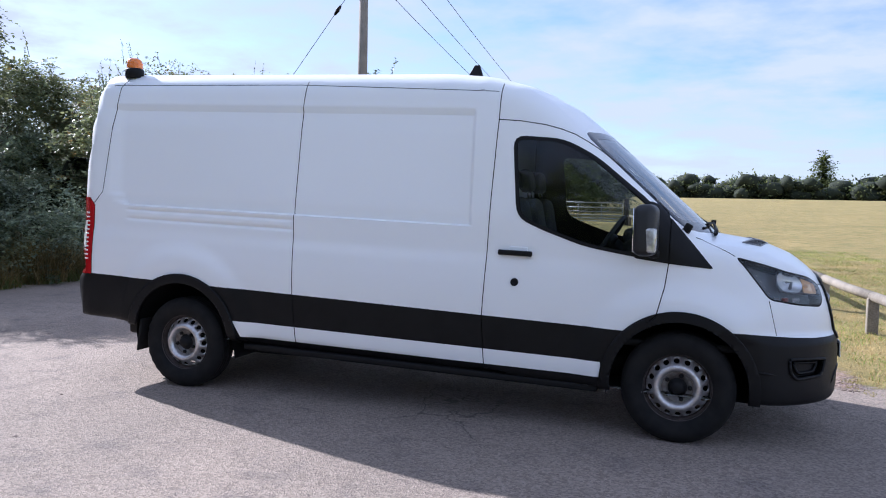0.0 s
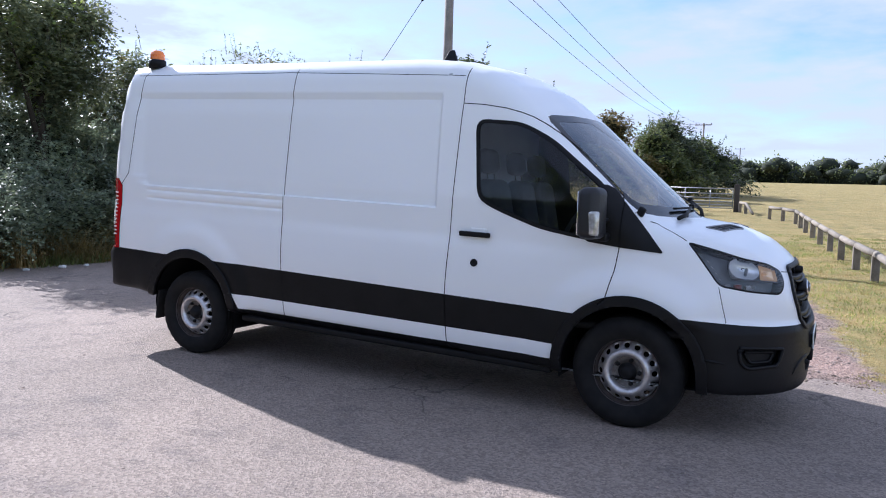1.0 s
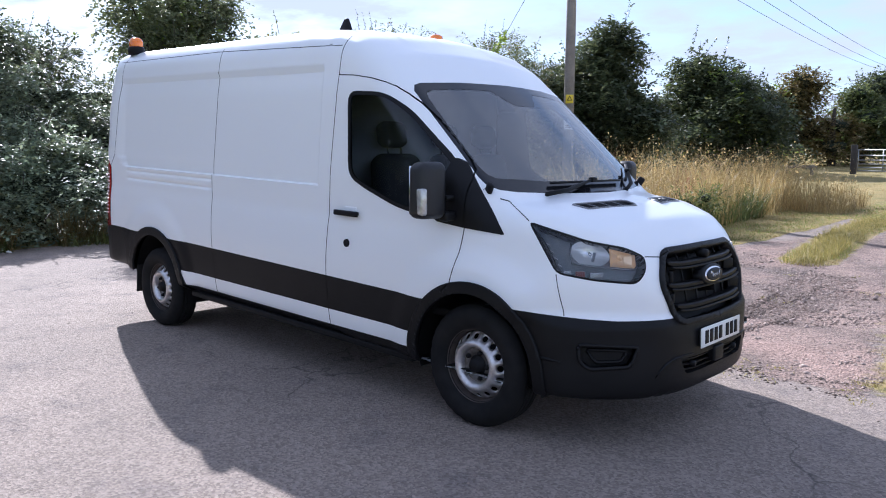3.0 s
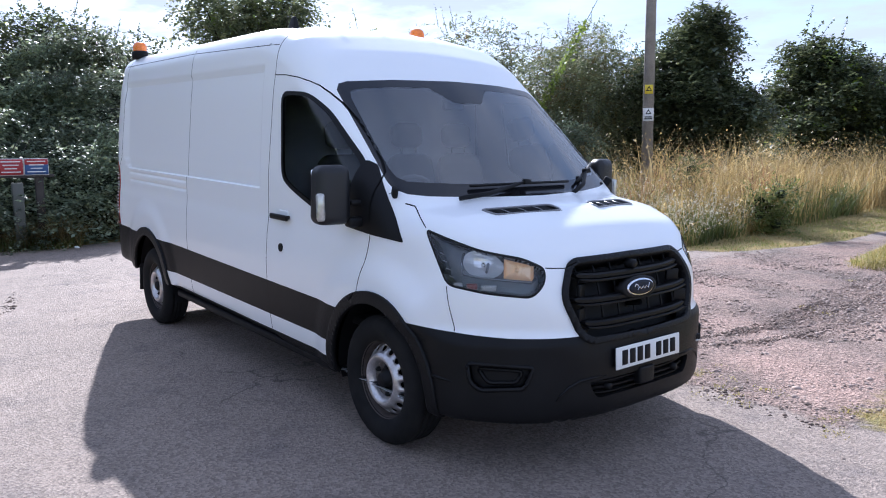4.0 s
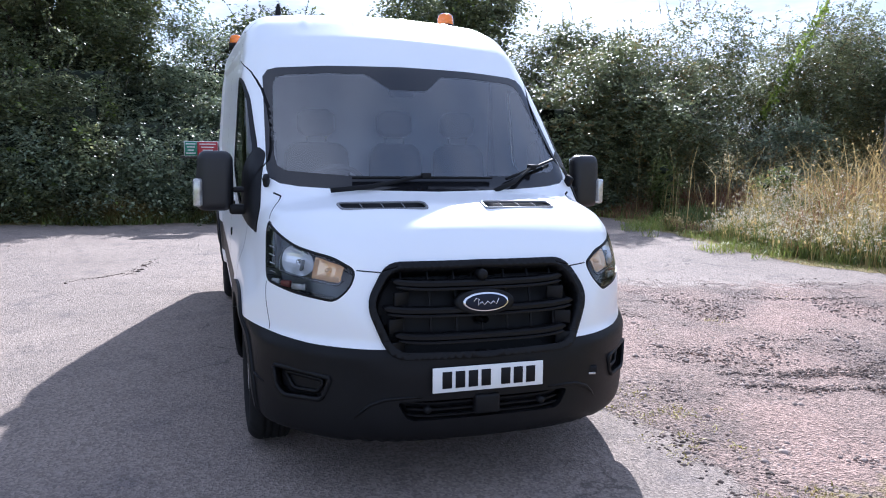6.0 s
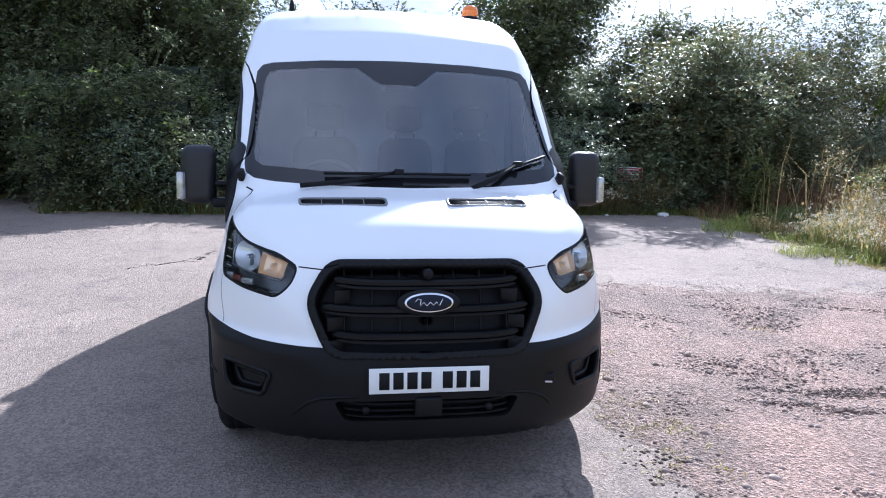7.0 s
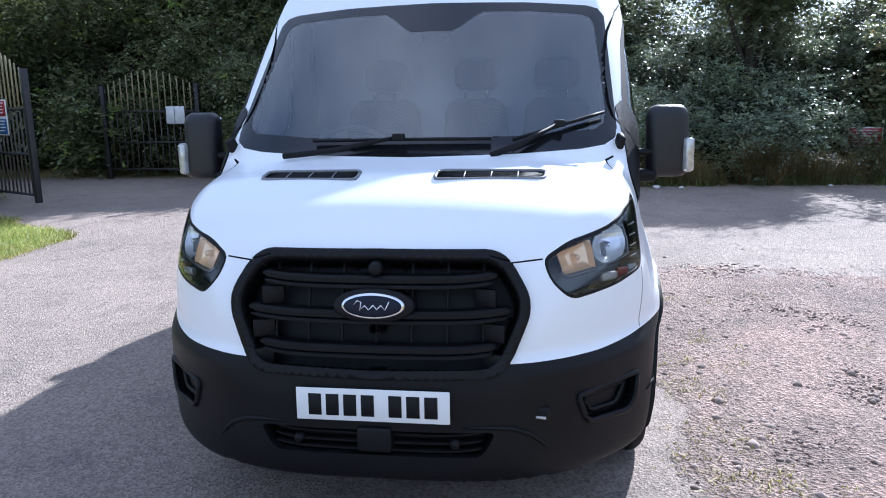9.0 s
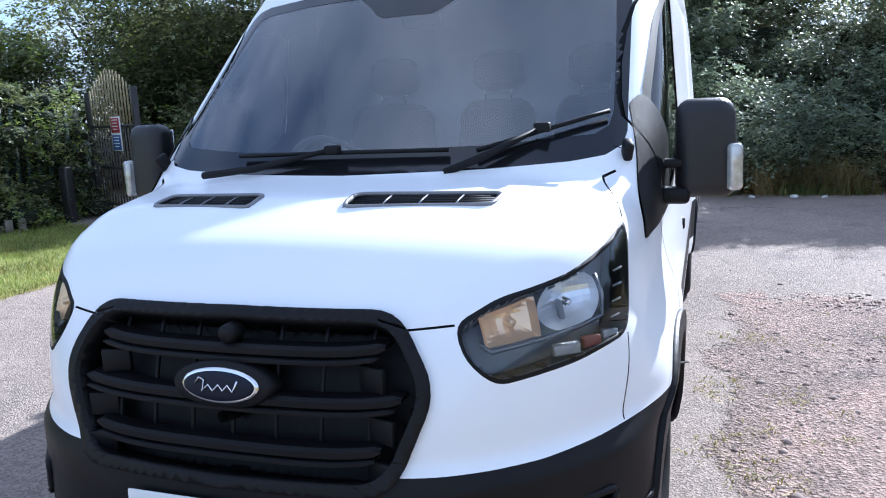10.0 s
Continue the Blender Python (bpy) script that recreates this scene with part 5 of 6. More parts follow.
    v = np.stack([p + s * r, p - s * r * 0.5 + t * r, p - s * r * 0.5 - t * r, q], 1).reshape(-1, 3)
    i = np.arange(n)[:, None] * 4
    f = np.concatenate([i + np.array((0, 1, 3)), i + np.array((1, 2, 3)), i + np.array((2, 0, 3))], 1).reshape(-1, 3)
    return mesh_from(name, v, f, m)


def attach(name, me, parent, label="", kind=""):
    ob = new(name, me)
    ob.parent = parent
    if label:
        ob["label"] = label
    if kind:
        ob["kind"] = kind
    return ob


last_bush = [None]


def bush(name, label, category, blobs, n, size, m, shoots=0, reach=0.5, second=None, trunk=None, group="", core=0):
    """A hedge, shrub or tree: solid shade-coloured heart where core is set, outer leaves, shoots, and a trunk with
    limbs where it has one.
    """
    x, y = blobs[0][0], blobs[0][1]
    ob = last_bush[0] = new(name)
    tagged(ob, label, category, group)
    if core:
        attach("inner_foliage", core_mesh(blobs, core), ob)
    p, d = twigs(blobs, int(n * 1.35), size)
    attach("foliage", leaf_mesh("foliage", p, d, size * 1.1, m, 0.1, 0.3), ob, kind="stuff")
    if second:
        m2, share = second
        p, d = twigs(blobs, int(n * share), size)
        attach("lighter_foliage", leaf_mesh("foliage", p, d, size * 1.1, m2, 0.1, 0.3), ob, kind="stuff")
    if shoots:
        p, d, a, w, ln = sprays(blobs, shoots, reach)
        attach("shoot_leaves", leaf_mesh("shoot_leaves", p, d, size * 0.8, m), ob, kind="stuff")
        attach("shoot_stem", stem_mesh("shoot_stem", a, w, ln, 0.006 + size * 0.04, BARK), ob, kind="stuff")
    if trunk:
        h, r = trunk
        g = rise(x, y)
        h *= 0.8
        bm = tube([(x, y, g - 0.1), (x + 0.05, y, g + h * 0.3), (x - 0.08, y + 0.05, g + h * 0.65), (x, y, g + h)], [r * 1.25, r, r * 0.8, r * 0.45], 10)
        part("trunk", bm, BARK, ob)
        for b in blobs[:7]:
            z0 = g + h * rng.uniform(0.35, 0.8)
            mid = Vector(((x + b[0]) / 2, (y + b[1]) / 2, (z0 + b[2]) / 2 + 0.2))
            part("limb", tube([(x, y, z0), mid, (b[0], b[1], b[2])], [r * 0.5, r * 0.3, r * 0.12], 7), BARK, ob)
    return ob


def hedge_row(points, high, deep, per, r=0.55):
    """Clumps heaped along a line: a full face, a ragged wavy top."""
    out = []
    for (x0, y0), (x1, y1) in zip(points, points[1:]):
        ln = math.hypot(x1 - x0, y1 - y0)
        ux, uy = (x1 - x0) / ln, (y1 - y0) / ln
        n = int(ln * per * high)
        for k in range(n):
            t = (k + rng.uniform(0, 1)) / n * ln
            x, y = x0 + ux * t, y0 + uy * t
            h = high * (1 + 0.16 * noise.noise((x * 0.55, y * 0.55, 3.0)) + 0.10 * noise.noise((x * 1.7, y * 1.7, 8.0)))
            f = rng.uniform(0.04, 1.0) ** 0.9
            off = rng.normal(0, 0.22) + deep * (0.45 - 0.55 * f)
            s = r * rng.uniform(0.65, 1.3) * (1.0 - 0.35 * f)
            out.append((x + uy * off, y - ux * off, rise(x, y) + max(h * f - s * 0.6, 0.15), s * 1.15, s * 1.2, s * 0.8))
    return out


def shade_wall(line, high, deep):
    """A solid lumpy bank along a hedge's line, coloured as the shade among its leaves."""
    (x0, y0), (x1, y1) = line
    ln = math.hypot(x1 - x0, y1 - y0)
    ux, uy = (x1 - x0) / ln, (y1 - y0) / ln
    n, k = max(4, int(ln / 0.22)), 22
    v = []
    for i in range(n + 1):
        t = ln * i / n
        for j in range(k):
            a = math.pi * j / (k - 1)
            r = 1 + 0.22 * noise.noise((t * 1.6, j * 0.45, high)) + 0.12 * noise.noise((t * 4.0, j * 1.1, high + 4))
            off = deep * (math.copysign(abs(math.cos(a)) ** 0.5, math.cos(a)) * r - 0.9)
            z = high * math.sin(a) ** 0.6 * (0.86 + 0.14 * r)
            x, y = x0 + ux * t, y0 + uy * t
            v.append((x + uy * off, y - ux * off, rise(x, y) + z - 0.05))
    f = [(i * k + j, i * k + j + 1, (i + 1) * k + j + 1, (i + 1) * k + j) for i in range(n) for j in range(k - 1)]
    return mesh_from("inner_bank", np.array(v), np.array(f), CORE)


# the hedge behind the van: a bank of growth that leans back from the yard
for y0, y1, rows, lab, n, m, second, nm in (
        (-5.8, -3.0, ((0.0, 2.8), (1.4, 3.8), (3.0, 5.3)), "tall dark ivy-covered hedge beside the yard", 80000, HAW, (LIME, 0.07), "ivy_hedge"),
        (-3.0, 1.8, ((0.0, 1.7), (1.2, 2.4), (2.7, 3.4), (4.3, 4.3)), "bank of bramble with glossy sunlit leaves", 135000, BRAMBLE, (HAW, 0.25), "bramble_hedge"),
        (1.8, 7.2, ((0.0, 1.4), (1.3, 2.2), (2.8, 3.1), (4.4, 4.0)), "tangled hawthorn and bramble bank", 125000, BRAMBLE, (HAW, 0.3), "hawthorn_hedge")):
    bl = []
    for back, high in rows:
        bl += hedge_row([(-9.5 - back, y0), (-9.5 - back, y1)], high, 1.0, 3.2, 0.6)
    bush(nm, lab, "hedge", bl, n, 0.068, m, 900, 0.6, second, core=0)
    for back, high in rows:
        attach("inner_bank", shade_wall([(-9.7 - back, y0), (-9.7 - back, y1)], high * 0.76, 0.36), last_bush[0])
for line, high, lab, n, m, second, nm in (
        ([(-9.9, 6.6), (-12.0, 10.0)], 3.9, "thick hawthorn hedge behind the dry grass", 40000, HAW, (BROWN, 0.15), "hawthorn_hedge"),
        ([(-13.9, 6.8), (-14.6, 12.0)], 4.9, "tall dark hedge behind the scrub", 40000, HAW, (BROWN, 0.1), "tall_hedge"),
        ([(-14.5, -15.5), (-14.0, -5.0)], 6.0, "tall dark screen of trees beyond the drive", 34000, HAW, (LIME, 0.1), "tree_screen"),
        # mostly out of view: carried on to x 6 to darken the cab window's reflection
        ([(-11.5, -18.5), (6.0, -20.0)], 3.9, "tall green screen of trees behind the clipped hedge, run on unseen to darken reflections", 26000, HAW, (LIME, 0.6), "tree_screen")):
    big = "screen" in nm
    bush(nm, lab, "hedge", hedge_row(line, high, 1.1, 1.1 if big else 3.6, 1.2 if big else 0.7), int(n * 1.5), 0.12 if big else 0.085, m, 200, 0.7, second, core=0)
    attach("inner_bank", shade_wall(line, high * (0.78 if big else 0.60), 0.6 if big else 0.32), last_bush[0])
# low bramble mounds at the hedge foot
for x, y, r in ((-8.95, 1.6, 0.55), (-9.0, 4.6, 0.6), (-9.1, -3.4, 0.5)):
    bush("bramble_mound", "low bramble mound at the foot of the hedge", "bush", [(x + rng.normal(0, .3), y + rng.normal(0, .5), 0.45 + 0.3 * k, r, r * 1.2, 0.5) for k in range(4)], 3500, 0.06, BRAMBLE, 30, 0.4)
# tall tree tops over the hedge
for x, y, h, w, m in ((-13.0, -5.4, 6.6, 1.7, HAW), (-13.2, -3.9, 5.4, 1.0, HAW), (-15.4, 1.4, 4.9, 1.3, DARKLEAF), (-12.6, 5.5, 5.7, 1.2, HAW)):
    bl = [(x + rng.normal(0, w * .55), y + rng.normal(0, w * .7), h * rng.uniform(0.62, 0.92), w * rng.uniform(.5, .8), w * rng.uniform(.5, .8), w * rng.uniform(.4, .6)) for _ in range(9)]
    bush("hedgerow_tree", "dense green hedgerow tree behind the hedge", "tree", bl, 22000, 0.095, m, 130, 0.9, (LIME, 0.06), (h * 0.7, 0.13), "hedgerow trees")
# scrub behind the tall grass
for x, y, h, w, n in ((-9.8, 8.6, 3.4, 1.3, 17000), (-11.5, 10.8, 4.3, 1.6, 20000), (-9.4, 12.4, 2.0, 1.0, 9000), (-12.6, 13.6, 5.1, 1.9, 20000), (-13.8, 17.0, 5.3, 1.9, 18000), (-11.5, 15.8, 4.9, 1.7, 17000), (-16.5, 15.0, 4.4, 1.8, 12000)):
    bl = [(x + rng.normal(0, w * .5), y + rng.normal(0, w * .55), rise(x, y) + h * f, w * rng.uniform(.55, .85), w * rng.uniform(.55, .85), h * 0.22) for f in (0.15, 0.2, 0.4, 0.45, 0.6, 0.7, 0.82)]
    bush("scrub_bush", "dense dark scrub bush behind dry grass", "bush", bl, int(n * 1.3), 0.075, HAW if w > 1.1 else BRAMBLE, 160, 0.8, (BROWN, 0.22), None, "scrub bushes")
# trees towards the field
for x, y, h, w, n, m in ((-8.9, 17.8, 5.3, 2.0, 36000, DARKLEAF), (-12.2, 20.0, 4.6, 2.0, 14000, DARKLEAF), (-17.0, 22.0, 5.2, 2.2, 9000, DARKLEAF), (-11.4, 31.5, 6.3, 3.0, 20000, DARKLEAF), (-9.0, 30.0, 4.6, 2.2, 11000, DARKLEAF), (-12.0, 38.0, 5.8, 2.6, 10000, DARKLEAF), (-9.8, 40.5, 6.0, 2.3, 10000, BROWN), (-7.6, 43.5, 5.0, 2.4, 9000, FARLEAF), (-8.3, 50.0, 6.2, 2.8, 9000, DARKLEAF), (-6.0, 53.0, 4.6, 2.5, 8000, DARKLEAF), (-11.0, 60.0, 7.0, 3.4, 8000, FARLEAF), (-22.0, 36.0, 6.0, 3.2, 7000, DARKLEAF)):
    g = rise(x, y)
    if y > 26:
        h, w = h * 0.86, w * 0.88
    bl = []
    for f in (0.2, 0.25, 0.36, 0.42, 0.48, 0.52, 0.58, 0.64, 0.70, 0.76, 0.82, 0.90):
        k = 1.15 - 0.85 * max(f - 0.35, 0.0) / 0.55
        bl.append((x + w * .55 * k * float(np.clip(rng.normal(), -1.3, 1.3)), y + w * .45 * k * float(np.clip(rng.normal(), -1.2, 1.2)), g + h * f, w * rng.uniform(.5, .78) * (0.55 + 0.45 * k), w * rng.uniform(.5, .78) * (0.55 + 0.45 * k), h * rng.uniform(0.12, 0.18)))
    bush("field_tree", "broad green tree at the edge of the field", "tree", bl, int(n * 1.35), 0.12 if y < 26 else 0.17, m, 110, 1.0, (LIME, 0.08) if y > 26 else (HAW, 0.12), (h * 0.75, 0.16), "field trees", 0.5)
# hedge and trees by the gates
clip_line = [(2.5, -11.25), (-6.6, -9.5)]
bush("fence_hedge", "clipped green hedge grown through a palisade fence", "hedge", hedge_row(clip_line, 2.35, 0.5, 9.0, 0.42), 60000, 0.06, HAW, 200, 0.3, (LIME, 0.6), core=0.5)
attach("inner_bank", shade_wall(clip_line, 2.0, 0.34), last_bush[0])
# the last two trees are unseen, added to darken the side window's reflection
for x, y, h, w in ((-12.5, -10.8, 6.2, 1.9), (-13.6, -13.8, 6.6, 1.9), (-15.0, -7.0, 7.0, 2.2), (-11.2, -15.8, 4.3, 2.1), (-2.0, -16.0, 5.6, 2.2), (3.5, -17.0, 6.0, 2.4)):
    bl = [(x + rng.normal(0, w * .5), y + rng.normal(0, w * .5), h * f, w * rng.uniform(.45, .75), w * rng.uniform(.45, .75), h * 0.16) for f in (0.12, 0.2, 0.3, 0.42, 0.5, 0.6, 0.7, 0.78, 0.85)]
    # beyond y -15 extra lime leaves imitate sunlight on the crowns
    bush("drive_tree", "tall dark tree by the gated drive; two of the group are unseen additions", "tree", bl, 20000, 0.11, HAW, 90, 0.8, (LIME, 0.55 if y < -15 else 0.15), (h * 0.7, 0.16), "drive trees")
bush("gate_bush", "ivy bush beside the open gate", "bush", [(-10.9, -6.0, 0.8, 0.8, 0.9, 0.8), (-10.9, -6.2, 1.9, 0.8, 0.9, 0.8), (-11.0, -8.2, 0.9, 0.6, 1.0, 0.9), (-11.1, -8.6, 2.0, 0.7, 1.0, 0.9), (-11.0, -10.0, 1.2, 0.8, 0.9, 1.2), (-11.2, -7.0, 2.9, 0.9, 1.2, 0.7)], 16000, 0.07, HAW, 60, 0.5)
# far woods beyond the field
fw = []
for k in range(520):
    x = -130 + 320 * (k + rng.uniform(0, 1)) / 520
    fw.append((x, 150 + rng.uniform(-6, 8), rise(x, 150) + rng.uniform(0.4, 3.3), rng.uniform(1.6, 3.0), 3.0, rng.uniform(1.2, 1.9)))
for k in range(200):
    x = -130 + 320 * (k + rng.uniform(0, 1)) / 200
    fw.append((x, 148 + rng.uniform(-2, 2), rise(x, 148) + rng.uniform(0.2, 0.9), 2.2, 2.4, 1.2))
for k in range(26):
    x = -24 - k * 1.6 + rng.normal(0, 1.0)
    y = 70 + k * 2.6
    fw.append((x, y, rise(x, y) + rng.uniform(1.5, 4.0), 3.0, 3.0, 2.6))
woods = tagged(new("far_woods"), "far belt of mixed green trees beyond the field", "woods", kind="stuff")
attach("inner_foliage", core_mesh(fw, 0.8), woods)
p, d = on_blobs(fw, 90000, 0.0)
attach("foliage", leaf_mesh("foliage", p, d, 0.5, FARLEAF), woods, kind="stuff")
for x, y, h, w in ((24.0, 152.0, 8.5, 1.1), (-31.0, 152.0, 6.0, 2.2), (41.0, 153.0, 6.2, 1.8)):
    g = rise(x, y)
    bl = [(x, y, g + h * f, w * s, w * s, h * 0.14) for f, s in ((0.2, .8), (0.35, 1), (0.5, 1), (0.65, .9), (0.8, .7), (0.92, .4))]
    bush("far_tree", "tall far tree rising over the woods", "tree", bl, 2500, 0.45, FARLEAF, 0, 0, None, (h * .8, 0.3), "far trees")


# ---- grasses ----
def blades(name, at, h, wide, m, lean=0.35, bend=0.3):
    """Grass blades: two joints and a point each."""
    n = len(at)
    ang = rng.uniform(0, 2 * math.pi, n)
    s = np.stack([np.cos(ang), np.sin(ang), np.zeros(n)], 1)
    ln = rng.normal(0, lean, (n, 3)) * np.array((1, 1, 0))
    hh = h * rng.uniform(0.55, 1.25, (n, 1))
    mid = at + (ln * 0.35 + np.array((0, 0, 0.6))) * hh
    tip = at + (ln * (1 + bend) + np.array((0, 0, 1.0)) - np.abs(ln).sum(1, keepdims=True) * np.array((0, 0, 0.25))) * hh
    w = wide * rng.uniform(0.6, 1.4, (n, 1))
    v = np.stack([at - s * w, at + s * w, mid - s * w * 0.7, mid + s * w * 0.7, tip], 1).reshape(-1, 3)
    i = np.arange(n)[:, None] * 5
    f = np.concatenate([i + np.array((0, 1, 3)), i + np.array((0, 3, 2)), i + np.array((2, 3, 4))], 1).reshape(-1, 3)
    return mesh_from(name, v, f, m), tip


def scatter(n, x0, x1, y0, y1, ok):
    x, y = rng.uniform(x0, x1, n), rng.uniform(y0, y1, n)
    keep = [i for i in range(n) if ok(x[i], y[i])]
    return np.array([(x[i], y[i], rise(x[i], y[i]) - 0.01) for i in keep])


def clumped(x, y, s=0.9, t=0.0):
    return noise.noise((x * s, y * s, 5.0)) > t


def scrub_depth(x, y):
    return y + 0.55 * noise.noise((x * 0.8, 4.0, 1.0)) - ramp(x, (-12, 6.6), (-9, 6.9), (-8, 7.2), (-4, 6.8), (-2.1, 6.75), (-0.9, 7.4), (-0.5, 8.6), (-0.6, 10.0), (-1.6, 14.5))


def in_scrub(x, y):
    return scrub_depth(x, y) > 0 and x < -0.4 and math.hypot(x + 6.75, y - 12.9) > 0.3


def stand(spots, low, high):
    """Heights of tall grass: short at the edge, uneven from clump to clump."""
    d = np.array([min(scrub_depth(x, y), -0.4 - x) for x, y, z in spots])
    c = np.array([1 + 0.55 * noise.noise((x * 0.9, y * 0.9, 6.0)) + 0.35 * noise.noise((x * 3.1, y * 3.1, 2.0)) for x, y, z in spots])
    far = np.array([ramp(x, (-9.0, 0.55), (-5.5, 0.62), (-3.8, 1.0)) for x, y, z in spots])
    return ((low + (high - low) * np.clip(d / 1.6, 0, 1)) * far * c)[:, None]


spots = scatter(30000, -9.5, -0.4, 6.6, 17.0, lambda x, y: in_scrub(x, y) and clumped(x, y, 0.8, -0.2 + 0.12 * max(0.0, -4.2 - x)))
me, tips = blades("dry_grass", spots, stand(spots, 0.35, 1.25), 0.005, STRAW)
tagged(new("dry_grass", me), "tall straw-coloured dry grass beside the track", "grass", kind="stuff")
heads = tips[::2]
tagged(new("grass_heads", leaf_mesh("grass_heads", heads, np.tile((0, 0, -0.6), (len(heads), 1)), 0.05, STRAW, 0.0)), "feathery straw seed heads on the dry grass", "grass", kind="stuff")
spots = scatter(26000, -9.5, -0.4, 6.5, 14.0, lambda x, y: in_scrub(x, y) and (scrub_depth(x, y) < 0.8 or clumped(x, y, 0.7, -0.1)))
tagged(new("green_weeds", blades("green_weeds", spots, stand(spots, 0.30, 0.75), 0.008, WEED, 0.6)[0]), "green weeds low in the dry grass", "weeds", kind="stuff")
spots = scatter(11000, -9.0, -2.0, 6.8, 12.0, lambda x, y: in_scrub(x, y) and clumped(x, y, 0.55, 0.10 - 0.06 * max(0.0, -4.0 - x)))
me, tips = blades("russet_dock", spots, stand(spots, 0.35, 1.15), 0.007, RUSSET, 0.25)
tagged(new("russet_dock", me), "reddish brown dock and dead stems", "weeds", kind="stuff")
spots = scatter(420, -9.0, -0.6, 7.2, 13.0, lambda x, y: in_scrub(x, y))
tagged(new("tall_stalks", blades("tall_stalks", spots, 1.55, 0.006, STRAW, 0.22, 0.8)[0]), "sparse tall dry stalks over the grass", "grass", kind="stuff")
for x, y, h in ((-3.4, 9.6, 1.25), (-5.6, 9.0, 1.05), (-7.9, 8.2, 1.15), (-1.6, 9.2, 0.8)):
    bush("weed_clump", "green leafy weed clump in the dry grass", "weeds", [(x + rng.normal(0, .18), y + rng.normal(0, .18), rise(x, y) + h * f, 0.26, 0.26, 0.22) for f in (0.2, 0.4, 0.55, 0.7, 0.85)], 2600, 0.05, WEED, 60, 0.35, None, None, "weed clumps", 0.35)
spots = scatter(9000, -5.0, -0.4, 6.6, 10.0, lambda x, y: in_scrub(x, y) and scrub_depth(x, y) < 1.8)
me, tips = blades("flower_stems", spots, stand(spots, 0.35, 0.85), 0.004, WEED, 0.3)
tagged(new("flower_stems", me), "thin stems of pale umbel flowers", "weeds", kind="stuff")
at = np.repeat(tips, 5, 0) + rng.normal(0, 0.014, (len(tips) * 5, 3))
tagged(new("pale_flowers", leaf_mesh("pale_flowers", at, np.tile((0, 0, 1.0), (len(at), 1)), 0.022, FLOWER, 0.0)), "pale flower heads over the weeds", "flowers", kind="stuff")
spots = scatter(18000, -9.0, 0.2, 5.6, 9.5, lambda x, y: -0.9 < scrub_depth(x, y) < 0.25 and noise.noise((x * 1.6, y * 1.6, 4.0)) + 0.35 * scrub_depth(x, y) > -0.05)
tagged(new("edge_weeds", blades("edge_weeds", spots, 0.20, 0.005, BLADE, 0.8)[0]), "low yellowing weeds creeping out from the dry grass", "weeds", kind="stuff")
# grass along the hedge foot
spots = scatter(13000, -9.3, -8.35, -5.4, 6.6, lambda x, y: x < -8.5 + 0.25 * noise.noise((y * 1.1, 0, 2)) and clumped(x, y, 1.0, -0.12 if y > 0 else 0.02))
tagged(new("hedge_foot_grass", blades("hedge_foot_grass", spots, (0.55 + 0.2 * np.clip(spots[:, 1:2], 0, 1)) * np.array([[1 + 0.9 * noise.noise((x * 1.3, y * 1.3, 6.0))] for x, y, z in spots]), 0.005, BROWN, 0.7)[0]), "brown dry grass at the foot of the hedge", "grass", kind="stuff")
spots = scatter(6000, -9.1, -8.3, -0.5, 6.8, lambda x, y: x < -8.45 + 0.3 * noise.noise((y * 0.9, 0, 7)) and clumped(x, y, 1.3, 0.12))
tagged(new("foot_straw", blades("foot_straw", spots, 0.7 * np.array([[1 + 0.9 * noise.noise((x * 2.1, y * 2.1, 1.0))] for x, y, z in spots]), 0.004, STRAW, 0.6)[0]), "pale dry grass before the hedge", "grass", kind="stuff")
spots = scatter(5000, -9.2, -8.35, -5.4, 6.6, lambda x, y: clumped(x, y, 1.0, -0.1))
tagged(new("hedge_foot_weeds", blades("hedge_foot_weeds", spots, 0.28, 0.007, WEED, 0.6)[0]), "green weeds at the foot of the hedge", "weeds", kind="stuff")
spots = scatter(14000, -5.5, 3.0, -8.5, -4.7, lambda x, y: 0.15 < zones(x, y)[2] < 0.97 or noise.noise((x * 1.2, y * 1.2, 3.0)) > 0.25 and zones(x, y)[2] > 0.5)
tagged(new("verge_straw", blades("verge_straw", spots, 0.07, 0.004, TUFT, 0.8)[0]), "yellowed grass at the edge of the verge", "grass", kind="stuff")
# verge by the gates, grass along the track and by the rail fence
spots = scatter(30000, -5.5, 3.0, -9.6, -5.0, lambda x, y: zones(x, y)[2] > 0.45)
tagged(new("verge_grass", blades("verge_grass", spots, 0.085, 0.004, BLADE, 0.7)[0]), "bright green and yellow verge grass", "grass", kind="stuff")
spots = scatter(60000, -3.0, 6.5, 1.2, 19.0, lambda x, y: zones(x, y)[1] > 0.6 and not in_scrub(x, y) and clumped(x, y, 1.1, -0.2))
tagged(new("track_grass", blades("track_grass", spots, 0.06, 0.004, BLADE, 0.8)[0]), "short yellow-green grass beside the track", "grass", kind="stuff")
spots = scatter(40000, -3.0, 6.5, 1.2, 16.0, lambda x, y: zones(x, y)[1] > 0.5 and not in_scrub(x, y))
tagged(new("track_straw", blades("track_straw", spots, 0.05, 0.004, STRAW, 0.9)[0]), "short dry straw-coloured grass by the rail fence", "grass", kind="stuff")
spots = scatter(9000, 0.2, 1.7, 6.9, 13.5, lambda x, y: abs(x - ramp(y, (7, 1.15), (8.5, 0.95), (10.5, 0.72), (12.6, 0.62))) < 0.28 + 0.12 * noise.noise((x * 2.0, y * 1.3, 3.0)))
